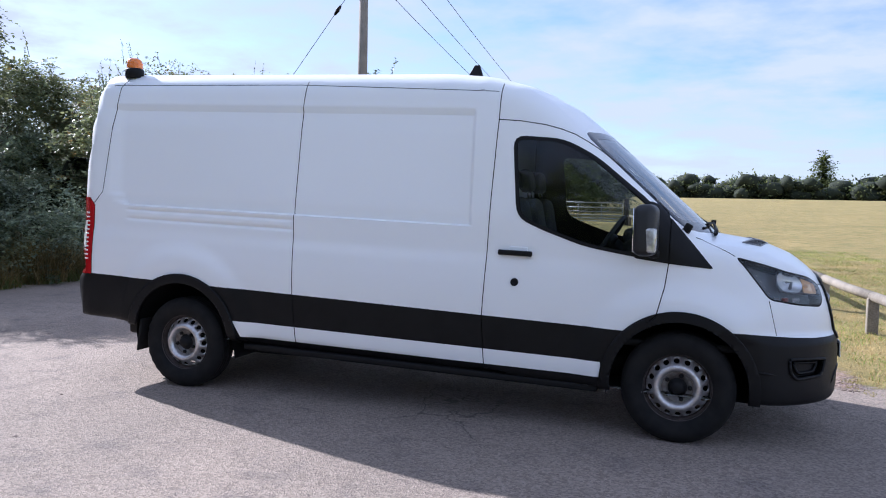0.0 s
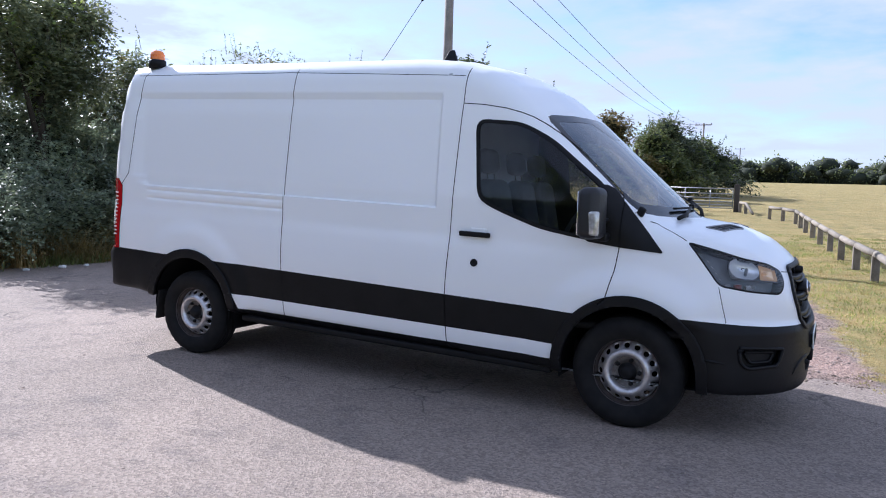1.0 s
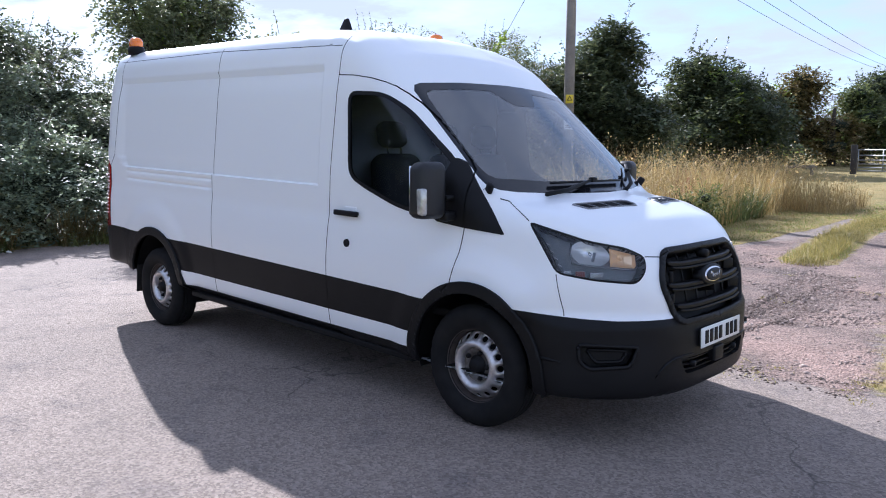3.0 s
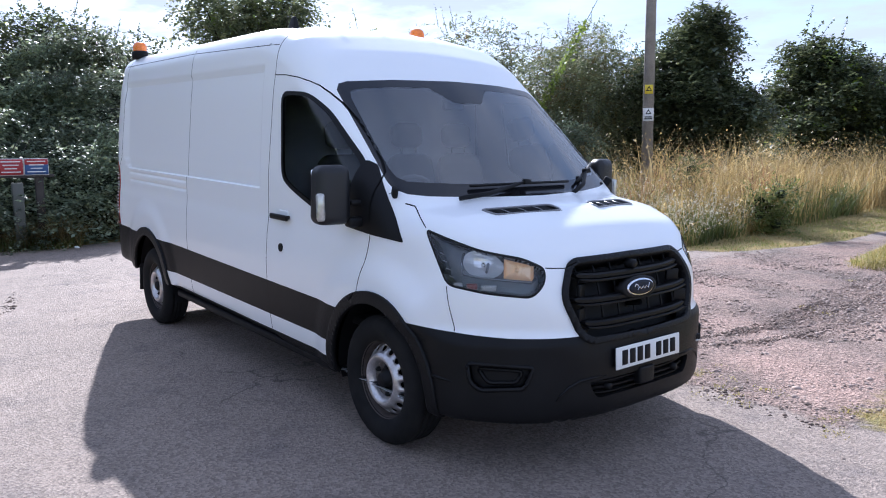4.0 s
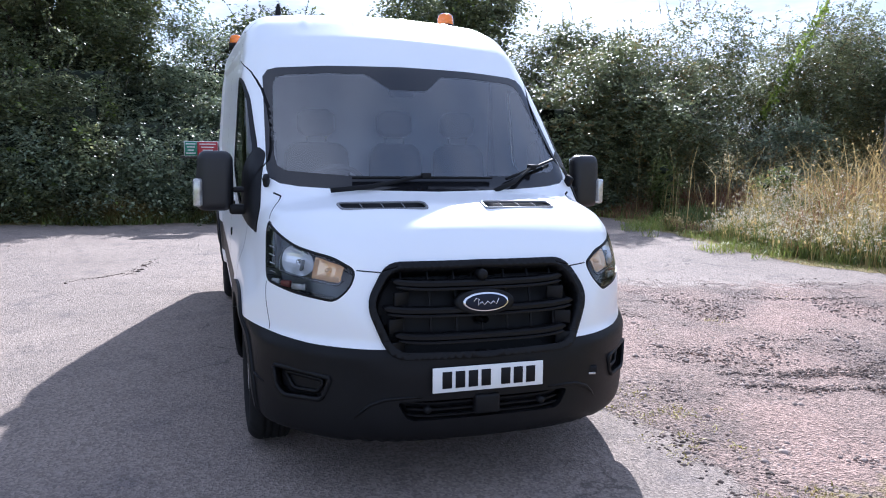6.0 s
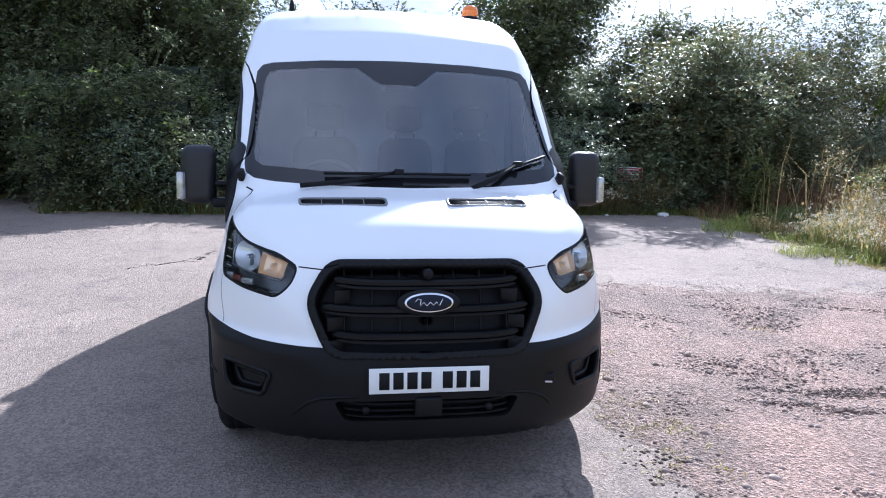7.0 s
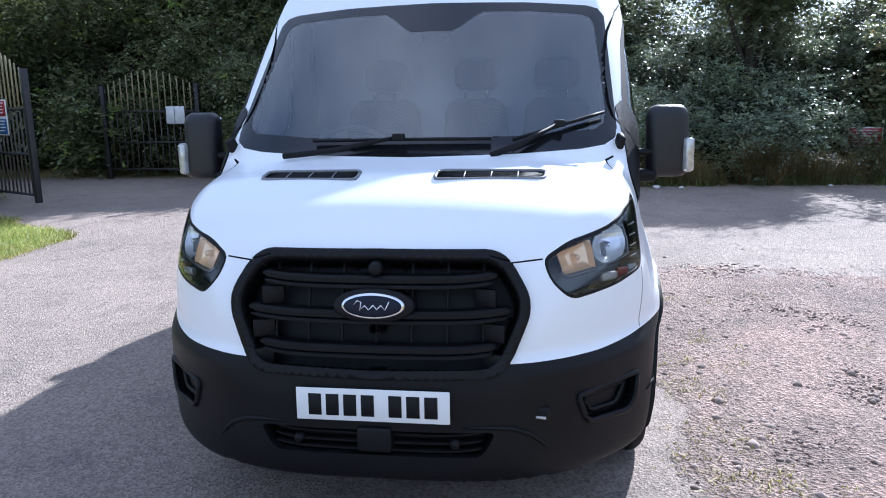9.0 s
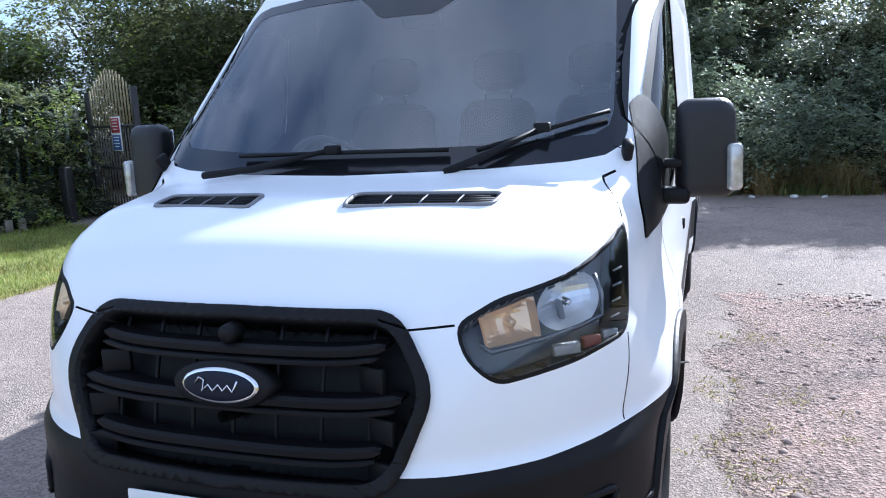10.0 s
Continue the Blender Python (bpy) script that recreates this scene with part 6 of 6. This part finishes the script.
tagged(new("strip_grass", blades("strip_grass", spots, 0.16 + 0.10 * np.clip(np.sin(spots[:, 1:2] * 1.7 + spots[:, :1] * 5), 0, 1), 0.004, TUFT, 0.7)[0]), "yellowing grass strip between the wheel tracks", "grass", kind="stuff")
tufts = scatter(190, -3.0, 3.4, 1.4, 6.8, lambda x, y: noise.noise((x * 1.4, y * 1.4, 9.0)) > 0.28 and zones(x, y)[0] > 0.5)
edge_tufts = scatter(160, -0.8, 3.4, 1.05, 1.6, lambda x, y: noise.noise((x * 2.4, y, 4.0)) > 0.0)
base = np.repeat(np.concatenate([tufts, edge_tufts]), 15, 0)
base = base + rng.normal(0, 0.045, base.shape) * np.array((1, 1, 0))
tagged(new("ground_tufts", blades("ground_tufts", base, 0.03, 0.004, TUFT, 1.0)[0]), "small yellowing tufts in the stony earth", "grass", kind="stuff")


# ---- stones on the earth ----
def pebbles(name, at, size, m):
    n = len(at)
    base = np.array([(1, 0, 0), (-1, 0, 0), (0, 1, 0), (0, -1, 0), (0, 0, 0.6), (0, 0, -0.4)])
    v = (base[None] * (1 + rng.normal(0, 0.22, (n, 6, 3)))) * (size * rng.lognormal(0, 0.45, n))[:, None, None]
    t = rng.uniform(0, 6.28, n)
    c, s = np.cos(t)[:, None], np.sin(t)[:, None]
    v = np.stack([v[..., 0] * c - v[..., 1] * s, v[..., 0] * s + v[..., 1] * c, v[..., 2]], 2) + at[:, None]
    tri = np.array([(0, 2, 4), (2, 1, 4), (1, 3, 4), (3, 0, 4), (2, 0, 5), (1, 2, 5), (3, 1, 5), (0, 3, 5)])
    f = (np.arange(n)[:, None, None] * 6 + tri).reshape(-1, 3)
    return mesh_from(name, v.reshape(-1, 3), f, m)


STONE = mat("stone_chip", (0.33, 0.255, 0.215), rough=0.88, island=0.4, vary=0.3, scale=30, tint=(0.22, 0.185, 0.165))
spots = scatter(42000, -2.5, 3.4, 1.15, 8.0, lambda x, y: zones(x, y)[0] * (0.75 + 0.5 * noise.noise((x * 0.8, y * 0.8, 1.0))) > rng.uniform(0.1, 1.0))
tagged(new("loose_stones", pebbles("loose_stones", spots + np.array((0, 0, 0.007)), 0.0095, STONE)), "loose pinkish stones on the earth", "stones", kind="stuff")
# tyre marks pressed into the earth, and dark clods thrown up
CLOD = mat("damp_clod", (0.17, 0.128, 0.106), rough=0.95, island=0.5, bump=0.004, bump_scale=60)
for line, n in (([(1.55, 2.1), (1.74, 2.76), (1.78, 3.28), (1.71, 3.89), (1.60, 4.8)], 620), ([(1.75, 1.85), (1.92, 2.37), (2.06, 2.69), (2.14, 3.07), (2.22, 3.6)], 420), ([(1.77, 2.58), (1.87, 3.17), (1.87, 4.02), (1.91, 4.66), (1.86, 5.6)], 700), ([(-0.6, 4.1), (-0.36, 4.76), (-0.24, 5.38), (-0.13, 5.83)], 260)):
    k = rng.uniform(0, len(line) - 1.001, n)
    at = np.array([[np.interp(q, range(len(line)), [p[0] for p in line]), np.interp(q, range(len(line)), [p[1] for p in line]), 0.0] for q in k])
    at[:, 0] += rng.choice((-0.045, 0.0, 0.03), n, p=(0.25, 0.5, 0.25)) + rng.normal(0, 0.018, n)
    at[:, 2] = [rise(x, y) + 0.002 for x, y, z in at]
    tagged(new("tyre_mark", pebbles("tyre_mark", at, 0.0075, CLOD)), "dark crumbled tyre mark in the earth", "tyre mark", "tyre marks", "stuff")
line = [(-2.82, -2.69), (-3.12, -2.42), (-3.37, -2.01), (-3.7, -1.89), (-4.37, -1.77)]
k = rng.beta(2.0, 1.6, 150) * (len(line) - 1.001)
at = np.array([[np.interp(q, range(len(line)), [p[i] for p in line]) for i in (0, 1)] + [0.002] for q in k]) + rng.normal(0, 0.035, (150, 3)) * np.array((1, 1, 0))
tagged(new("asphalt_crack", pebbles("asphalt_crack", at, 0.008, CLOD)), "dark crumbling crack across the worn asphalt", "crack", kind="stuff")
heap = []
for x, y, w, n in ((3.21, 1.14, 0.05, 60), (3.1, 1.43, 0.05, 45), (2.62, 1.2, 0.13, 90), (1.98, 1.81, 0.16, 160), (2.85, 1.28, 0.18, 140), (2.2, 1.6, 0.22, 160), (0.3, 2.6, 0.3, 150), (0.9, 4.4, 0.3, 130), (-0.6, 3.4, 0.3, 120)):
    n //= 2
    heap.append(np.stack([rng.normal(x, w * 1.3, n), rng.normal(y, w * 0.6, n), np.full(n, 0.003)], 1))
tagged(new("dark_clods", pebbles("dark_clods", np.concatenate(heap), 0.0085, CLOD)), "dark crumbs of damp earth by the asphalt edge", "clods", kind="stuff")
spots = scatter(1400, -8.0, 4.0, -6.0, 6.5, lambda x, y: not (-3.2 < x < 3.0 and -1.2 < y < 1.2))
tagged(new("loose_grit", pebbles("loose_grit", spots + np.array((0, 0, 0.010)), 0.006, STONE)), "scattered grit on the asphalt", "stones", kind="stuff")


# ---- poles, wires, fences, gates ----
WOOD = mat("weathered_wood", (0.24, 0.21, 0.17), rough=0.85, vary=0.6, scale=5, tint=(0.13, 0.11, 0.09), bump=0.004, bump_scale=40, fine=0.25, fine_scale=60, rand=0.15)
POLEW = mat("pole_wood", (0.29, 0.255, 0.22), rough=0.85, vary=0.5, scale=4, bump=0.004, bump_scale=30, fine=0.2, fine_scale=50)
DARKW = mat("dark_wood", (0.06, 0.052, 0.045), rough=0.9, vary=0.5, scale=6)
GALV = mat("galvanised_steel", (0.42, 0.43, 0.44), rough=0.5, metal=0.6, vary=0.4, scale=10)
WIRE = mat("wire", (0.06, 0.06, 0.065), rough=0.6)


def loose(name, bm, m, label, category, group="", smooth=True):
    ob = part(name, bm, m, None, smooth=smooth)
    return tagged(ob, label, category, group)


def pole(x, y, h, r, arm, label):
    z = rise(x, y)
    ob = tagged(new("utility_pole"), label, "utility pole")
    part("shaft", tube([(x, y, z - 0.2), (x, y, z + h * 0.5), (x, y, z + h)], [r, r * 0.9, r * 0.72], 16), POLEW, ob)
    c = part("cross_arm", block((arm, 0.10, 0.12), (x, y - r, z + h - 0.25), 0.01, 1), POLEW, ob)
    for k in (-0.46, 0.0, 0.46):
        part("insulator", moved(lathe([(0, 0.22), (0.05, 0.2), (0.03, 0.14), (0.06, 0.1), (0.03, 0.02), (0.02, 0)], 10), (x + arm * k, y - r, z + h - 0.19), (90, 0, 0)), DARKW, c)
    return ob


PX, PY = -6.75, 12.9
near_pole = pole(PX, PY, 8.6, 0.145, 1.9, "weathered wooden utility pole with warning plates in dry grass")
face = Vector((5.4 - PX, -2.6 - PY, 0)).normalized()
turn = math.degrees(math.atan2(face.y, face.x)) - 90
for nm, z, w, h, m in (("yellow_plate", 3.02, 0.20, 0.22, mat("sign_yellow", (0.72, 0.55, 0.03), rough=0.5)), ("white_plate", 2.40, 0.26, 0.32, mat("sign_white", (0.75, 0.75, 0.72), rough=0.5, vary=0.3, scale=9))):
    c = Vector((PX, PY, z)) + face * 0.150
    pl = part(nm, moved(block((w, 0.006, h), (0, 0, 0), 0.002, 1), c, (0, 0, turn)), m, near_pole, nm.replace("_", " ") + " with a warning triangle")
    tri = bmesh.new()
    o = [(-0.075, 0.006, -0.04), (0.075, 0.006, -0.04), (0.0, 0.006, 0.085)]
    i = [(a * 0.55, b, c2 * 0.55 + 0.002) for a, b, c2 in o]
    vo, vi = [tri.verts.new(q) for q in o], [tri.verts.new(q) for q in i]
    for k in range(3):
        tri.faces.new((vo[k], vo[(k + 1) % 3], vi[(k + 1) % 3], vi[k]))
    part("triangle", moved(tri, c + Vector((0, 0, 0.0 if w < 0.25 else 0.05)), (0, 0, turn)), TRIM, pl)
    if w > 0.25:
        for k in range(2):
            part("text_bar", moved(block((0.18, 0.003, 0.022), (0, 0.006, -0.06 - 0.045 * k), 0.0005, 1), c, (0, 0, turn)), TRIM, pl)
pole(-15.1, 107.5, 8.6, 0.16, 2.3, "far wooden utility pole with a cross arm")
pole(-19.9, 192.6, 8.6, 0.16, 2.3, "distant wooden utility pole with a cross arm")
zt = rise(PX, PY) + 8.5
for k in (-0.46, 0.0, 0.46):
    pts = []
    a, b = Vector((PX + 1.9 * k, PY, zt)), Vector((-15.1 + 2.3 * k, 107.4, rise(0, 107.5) + 8.5))
    for i in range(25):
        t = i / 24
        q = a.lerp(b, t)
        q.z -= 1.7 * 4 * t * (1 - t)
        pts.append(q)
    loose("overhead_wire", tube(pts, 0.011, 5), WIRE, "thin dark overhead wire between poles", "wire", "overhead wires")
stay_a, stay_b = Vector((PX, PY, 7.7)), Vector((-13.3, 13.7, 0.2))
loose("stay_wire", tube([stay_a, stay_a.lerp(stay_b, 0.5), stay_b], 0.009, 5), WIRE, "steel stay wire of the utility pole", "wire")
loose("stay_insulator", tube([stay_a.lerp(stay_b, 0.11), stay_a.lerp(stay_b, 0.125), stay_a.lerp(stay_b, 0.14)], [0.03, 0.06, 0.03], 10), TRIM, "dark insulator on the stay wire", "insulator")
t = rng.uniform(0.36, 0.72, 700)
vp = np.array(stay_a)[None] * (1 - t[:, None]) + np.array(stay_b)[None] * t[:, None] + rng.normal(0, 0.06, (700, 3)) * (0.4 + t[:, None])
tagged(new("stay_vine", leaf_mesh("stay_vine", vp, rng.normal(0, 1, (700, 3)), 0.10, LIME)), "bright green vine climbing the stay wire", "vine", kind="stuff")

# low rail fence by the field
posts = [(4.32, 2.3), (4.07, 4.65), (3.84, 6.85), (3.59, 9.25), (3.32, 10.9), (3.06, 12.6), (2.82, 14.4), (2.56, 16.3), (2.32, 18.2), (2.05, 20.3), (1.82, 22.3), (1.56, 24.4), (1.04, 25.9), (0.50, 26.8)]
fence = tagged(new("rail_fence"), "low weathered timber rail fence along the field", "fence")
for x, y in posts:
    part("post", block((0.13, 0.12, 0.62), (x, y, rise(x, y) + 0.14), 0.012, 2, (0, 0, rng.uniform(-8, 8))), WOOD, fence)
for (x0, y0), (x1, y1) in zip(posts, posts[1:]):
    a, b = Vector((x0, y0, rise(x0, y0) + 0.47)), Vector((x1, y1, rise(x1, y1) + 0.47))
    part("rail", tube([a, a.lerp(b, 0.5) + Vector((0, 0, -0.012)), b], 0.062, 10), WOOD, fence)
gap_posts = [(-0.30, 28.6), (-0.75, 30.2), (-1.10, 31.2)]
fence2 = tagged(new("rail_fence"), "short broken timber rail beside the field gate", "fence")
for x, y in gap_posts[1:]:
    part("post", block((0.13, 0.12, 0.62), (x, y, rise(x, y) + 0.14), 0.012, 2), WOOD, fence2)
a, b = [Vector((x, y, rise(x, y) + 0.45)) for x, y in (gap_posts[0], gap_posts[2])]
part("rail", tube([Vector((-0.30, 28.6, rise(0, 28.6) + 0.1)), Vector((-0.75, 30.2, rise(0, 30.2) + 0.45)), b], 0.062, 8), WOOD, fence2)

# field gate
gate = tagged(new("field_gate"), "closed galvanised field gate between dark posts", "gate")
ga, gb = Vector((-4.85, 32.1, rise(0, 32.1))), Vector((-1.30, 31.5, rise(0, 31.5)))
for q in (ga, gb):
    part("gate_post", block((0.22, 0.22, 1.45), q + Vector((0, 0, 0.55)), 0.02, 2), DARKW, gate)
for z in (0.16, 0.30, 0.45, 0.62, 0.82, 1.06):
    part("gate_bar", tube([ga + Vector((0.16, 0, z)), gb + Vector((-0.16, 0, z))], 0.022, 8), GALV, gate)
for t in (0.05, 0.33, 0.66, 0.95):
    q = ga.lerp(gb, t)
    part("gate_upright", tube([q + Vector((0, 0, 0.14)), q + Vector((0, 0, 1.07))], 0.02, 8), GALV, gate)
low_rail = tagged(new("low_rail"), "low timber rail beside the field gate", "rail")
part("rail", block((2.6, 0.12, 0.14), (-7.4, 31.3, rise(0, 31.3) + 0.33), 0.01, 1), WOOD, low_rail)
for x in (-8.5, -7.4, -6.3):
    part("post", block((0.12, 0.12, 0.45), (x, 31.35, rise(0, 31.3) + 0.15), 0.01, 1), WOOD, low_rail)

# arched pale gates to the drive
IRON = mat("black_iron", (0.016, 0.016, 0.017), rough=0.5, vary=0.5, scale=8, tint=(0.04, 0.03, 0.025))
PALE = mat("pale_top_wood", (0.34, 0.29, 0.17), rough=0.75, vary=0.4, scale=12)
BOARD = mat("dark_pale", (0.055, 0.045, 0.035), rough=0.7, vary=0.5, scale=14, tint=(0.11, 0.08, 0.06))


def drive_gate(a, b, high, arch_up, label, gap, lift=0.1):
    """A gate leaf with an arched row of pales from a to b."""
    ob = tagged(new("drive_gate"), label, "gate", "drive gates")
    a, b = Vector((*a, 0)), Vector((*b, 0))
    w = (b - a).length
    for q, g in ((a, 0.0), (b, lift)):
        part("gate_stile", block((0.09, 0.09, high - g), q + Vector((0, 0, g + (high - g) / 2)), 0.008, 2, (0, 0, math.degrees(math.atan2((b - a).y, (b - a).x)))), IRON, ob)
    rail = 0.72 * high
    for z in (0.12 + lift, 0.55 * rail, rail):
        part("gate_rail", tube([a + Vector((0, 0, z)), b + Vector((0, 0, z))], 0.022, 8), IRON, ob)
    n = int(w / gap)
    for k in range(1, n):
        t = k / n
        q = a.lerp(b, t)
        top = high - 0.05 + arch_up * math.sin(math.pi * t)
        part("pale", tube([q + Vector((0, 0, 0.1 + lift)), q + Vector((0, 0, rail))], 0.014, 6), BOARD, ob)
        part("pale_top", tube([q + Vector((0, 0, rail)), q + Vector((0, 0, top - 0.03)), q + Vector((0, 0, top))], [0.015, 0.015, 0.006], 6), PALE, ob)
    return ob


g1 = drive_gate((-6.55, -9.25), (-5.55, -7.38), 2.15, 0.38, "open dark gate leaf with arched pale tops", 0.125)
g2 = drive_gate((-10.25, -9.05), (-9.95, -6.75), 2.0, 0.36, "open dark gate leaf half grown over with ivy", 0.15)
u = (Vector((-5.55, -7.38, 0)) - Vector((-6.55, -9.25, 0))).normalized()
nrm = Vector((u.y, -u.x, 0))
tn = math.degrees(math.atan2(u.y, u.x))
RED = mat("sign_red", (0.34, 0.03, 0.035), rough=0.5, vary=0.3, scale=10)
BLUE = mat("sign_blue", (0.035, 0.09, 0.24), rough=0.5, vary=0.3, scale=10)
SGREEN = mat("sign_green", (0.03, 0.19, 0.12), rough=0.5, vary=0.3, scale=10)
SWHITE = mat("sign_board", (0.72, 0.72, 0.70), rough=0.5, vary=0.3, scale=8)


def plate_sign(name, at, w, h, turn, panels, label):
    """A flat sign: a board with coloured panels and bars for its small print."""
    ob = part(name, moved(block((w, 0.012, h), (0, 0, 0), 0.003, 1), at, (0, 0, turn)), SWHITE, None)
    tagged(ob, label, "sign")
    for px0, px1, pz0, pz1, m in panels:
        q = part("panel", moved(block((px1 - px0, 0.006, pz1 - pz0), ((px0 + px1) / 2, -0.009, (pz0 + pz1) / 2), 0.001, 1), at, (0, 0, turn)), m, ob)
        rows = max(1, int((pz1 - pz0) / 0.055))
        for k in range(rows):
            part("text_bar", moved(block(((px1 - px0) * (0.75 - 0.2 * (k % 2)), 0.003, 0.016), ((px0 + px1) / 2, -0.0135, pz1 - 0.035 - k * 0.05), 0.0005, 1), at, (0, 0, turn)), SWHITE, q)
    return ob


c = Vector((-6.55, -9.25, 1.42)).lerp(Vector((-5.55, -7.38, 1.42)), 0.62)
plate_sign("gate_sign", c + nrm * 0.045, 0.42, 0.56, tn, [(-0.18, 0.18, 0.02, 0.26, RED), (-0.18, 0.18, -0.26, -0.02, BLUE)], "red and blue notice on the gate leaf")
plate_sign("gate_notice", Vector((-9.92, -7.25, 1.36)), 0.42, 0.36, 87, [(-0.02, -0.01, -0.16, 0.16, IRON)], "white paper notice on the gate")
# sign row in the hedge
row = tagged(new("notice_board"), "row of coloured notices on posts in the hedge", "notice board")
for y, w, m in ((-1.32, 0.21, SGREEN), (-1.03, 0.35, RED), (-0.66, 0.34, BLUE)):
    pl = part("notice", block((0.015, w, 0.25), (-8.60, y, 1.35), 0.002, 1), m, row, {"sign_green": "green notice", "sign_red": "red notice with white print", "sign_blue": "blue and red notice"}[m.name])
    part("notice_edge", block((0.006, w + 0.02, 0.27), (-8.612, y, 1.35), 0.001, 1), SWHITE, pl)
    for k in range(4):
        part("text_bar", block((0.004, w * (0.8 - 0.15 * (k % 3)), 0.018), (-8.590, y, 1.435 - k * 0.055), 0.001, 1), SWHITE, pl)
    if m is BLUE:
        part("red_band", block((0.005, w, 0.09), (-8.591, y, 1.43), 0.001, 1), RED, pl)
part("board_rail", block((0.05, 1.1, 0.05), (-8.64, -0.95, 1.20), 0.006, 1), DARKW, row)
part("board_post", block((0.12, 0.16, 1.15), (-8.66, -0.95, 0.52), 0.01, 1), mat("concrete_post", (0.11, 0.11, 0.10), rough=0.9, vary=0.5, scale=6, tint=(0.10, 0.11, 0.08)), row)
part("board_post", block((0.10, 0.12, 1.45), (-8.70, -0.62, 0.70), 0.01, 1), DARKW, row)
plate_sign("small_red_sign", Vector((-9.3, 6.05, 0.78)), 0.55, 0.34, 70, [(-0.26, 0.26, -0.15, 0.15, RED)], "small faded red sign among the scrub")
# palisade and posts before the clipped hedge
pal = tagged(new("palisade_fence"), "dark green palisade fence in the hedge", "fence")
PALG = mat("palisade_green", (0.013, 0.034, 0.028), rough=0.6, vary=0.4, scale=8)
for k in range(46):
    t = k / 45
    x, y = -6.1 + 8.2 * t, -9.36 - 1.75 * t
    part("pale", block((0.075, 0.02, 1.85), (x, y, 0.98), 0.006, 1, (0, 0, -12)), PALG, pal)
for z in (0.45, 1.55):
    part("rail", block((8.4, 0.03, 0.05), (-2.0, -10.27, z), 0.004, 1, (0, 0, -12.1)), PALG, pal)
part("post", block((0.16, 0.16, 0.95), (-5.55, -8.95, 0.45), 0.02, 2), IRON, pal)
kerb = tagged(new("edging_boards"), "pale short edging boards below the hedge", "edging")
for k in range(16):
    part("board", block((0.12, 0.03, 0.22), (-4.6 + 0.2 * k, -8.98 - 0.043 * k, 0.09), 0.005, 1, (0, 0, -12)), WOOD, kerb)

# litter by the hedge
for x, y, s in ((-8.25, 1.75, 0.10), (-8.2, 2.35, 0.13), (-8.15, 2.75, 0.10), (-8.1, 6.3, 0.22), (-8.35, -0.2, 0.08), (-8.3, 5.2, 0.09)):
    bm = bmesh.new()
    bmesh.ops.create_icosphere(bm, subdivisions=2, radius=s * 0.5)
    for v in bm.verts:
        v.co *= 1 + 0.5 * noise.noise(v.co * 18 + Vector((x, y, 0)))
        v.co.z *= 0.45
    loose("litter", moved(bm, (x, y, rise(x, y) + s * 0.16)), SWHITE, "crumpled white litter by the hedge", "litter", "litter", False)

# parked car behind the gate
car = tagged(new("parked_car"), "dark grey car parked behind the gate", "car")
PAINT = mat("dark_car_paint", (0.02, 0.022, 0.028), rough=0.25, coat=1.0)
CM = pose(-9.35, -12.75, 0, 0, 0, 35)


def carpart(name, bm, m, parent=None):
    bmesh.ops.transform(bm, matrix=CM, verts=bm.verts)
    return part(name, bm, m, parent or car)


hull = block((4.3, 1.78, 0.62), (0, 0, 0.62), 0.16, 5)
carpart("body", hull, PAINT)
cab = block((2.4, 1.55, 0.58), (-0.25, 0, 1.17), 0.14, 5)
for v in cab.verts:
    k = (v.co.z - 0.9) / 0.55
    v.co.x = -0.25 + (v.co.x + 0.25) * (1.12 - 0.35 * k)
    v.co.y *= 1.05 - 0.14 * k
carpart("cabin", cab, PAINT)
DGLASS = mat("dark_car_glass", (0.01, 0.012, 0.013), rough=0.05)
for s in (-1, 1):
    for x0, x1 in ((-1.15, -0.3), (-0.22, 0.62)):
        carpart("side_window", block((x1 - x0, 0.03, 0.34), ((x0 + x1) / 2, s * 0.765, 1.18), 0.012, 2, (-s * -9, 0, 0)), DGLASS)
    for x in (-1.35, 1.32):
        w = carpart("wheel", moved(lathe([(0.20, -0.1), (0.30, -0.1), (0.325, -0.07), (0.325, 0.07), (0.30, 0.1), (0.20, 0.1)], 28, True), (x, s * 0.82, 0.325)), RUBBER)
        carpart("hub", moved(lathe([(0, 0.03), (0.05, 0.035), (0.06, 0.01), (0.19, 0.02), (0.205, 0.06)], 28), (x, s * 0.86, 0.325), (0, 0, 0 if s > 0 else 180)), IRON, w)
        for k in range(5):
            an = 2 * math.pi * k / 5
            carpart("spoke", tube([(x + 0.04 * math.cos(an), s * 0.905, 0.325 + 0.04 * math.sin(an)), (x + 0.195 * math.cos(an), s * 0.915, 0.325 + 0.195 * math.sin(an))], 0.022, 6), GALV, w)
    carpart("headlamp", block((0.12, 0.36, 0.16), (2.08, s * 0.62, 0.74), 0.04, 3), SWHITE)
    carpart("door_mirror", block((0.12, 0.18, 0.12), (0.62, s * 0.96, 1.02), 0.04, 3), PAINT)
carpart("windscreen", block((0.04, 1.30, 0.50), (0.86, 0, 1.17), 0.012, 2, (0, -52, 0)), DGLASS)
carpart("front_grille", block((0.06, 1.1, 0.16), (2.14, 0, 0.55), 0.02, 2), TRIM)
carpart("bumper_strip", block((0.06, 1.5, 0.05), (2.15, 0, 0.72), 0.015, 2), GALV)
carpart("plate", block((0.02, 0.5, 0.10), (2.18, 0, 0.50), 0.004, 1), SWHITE)
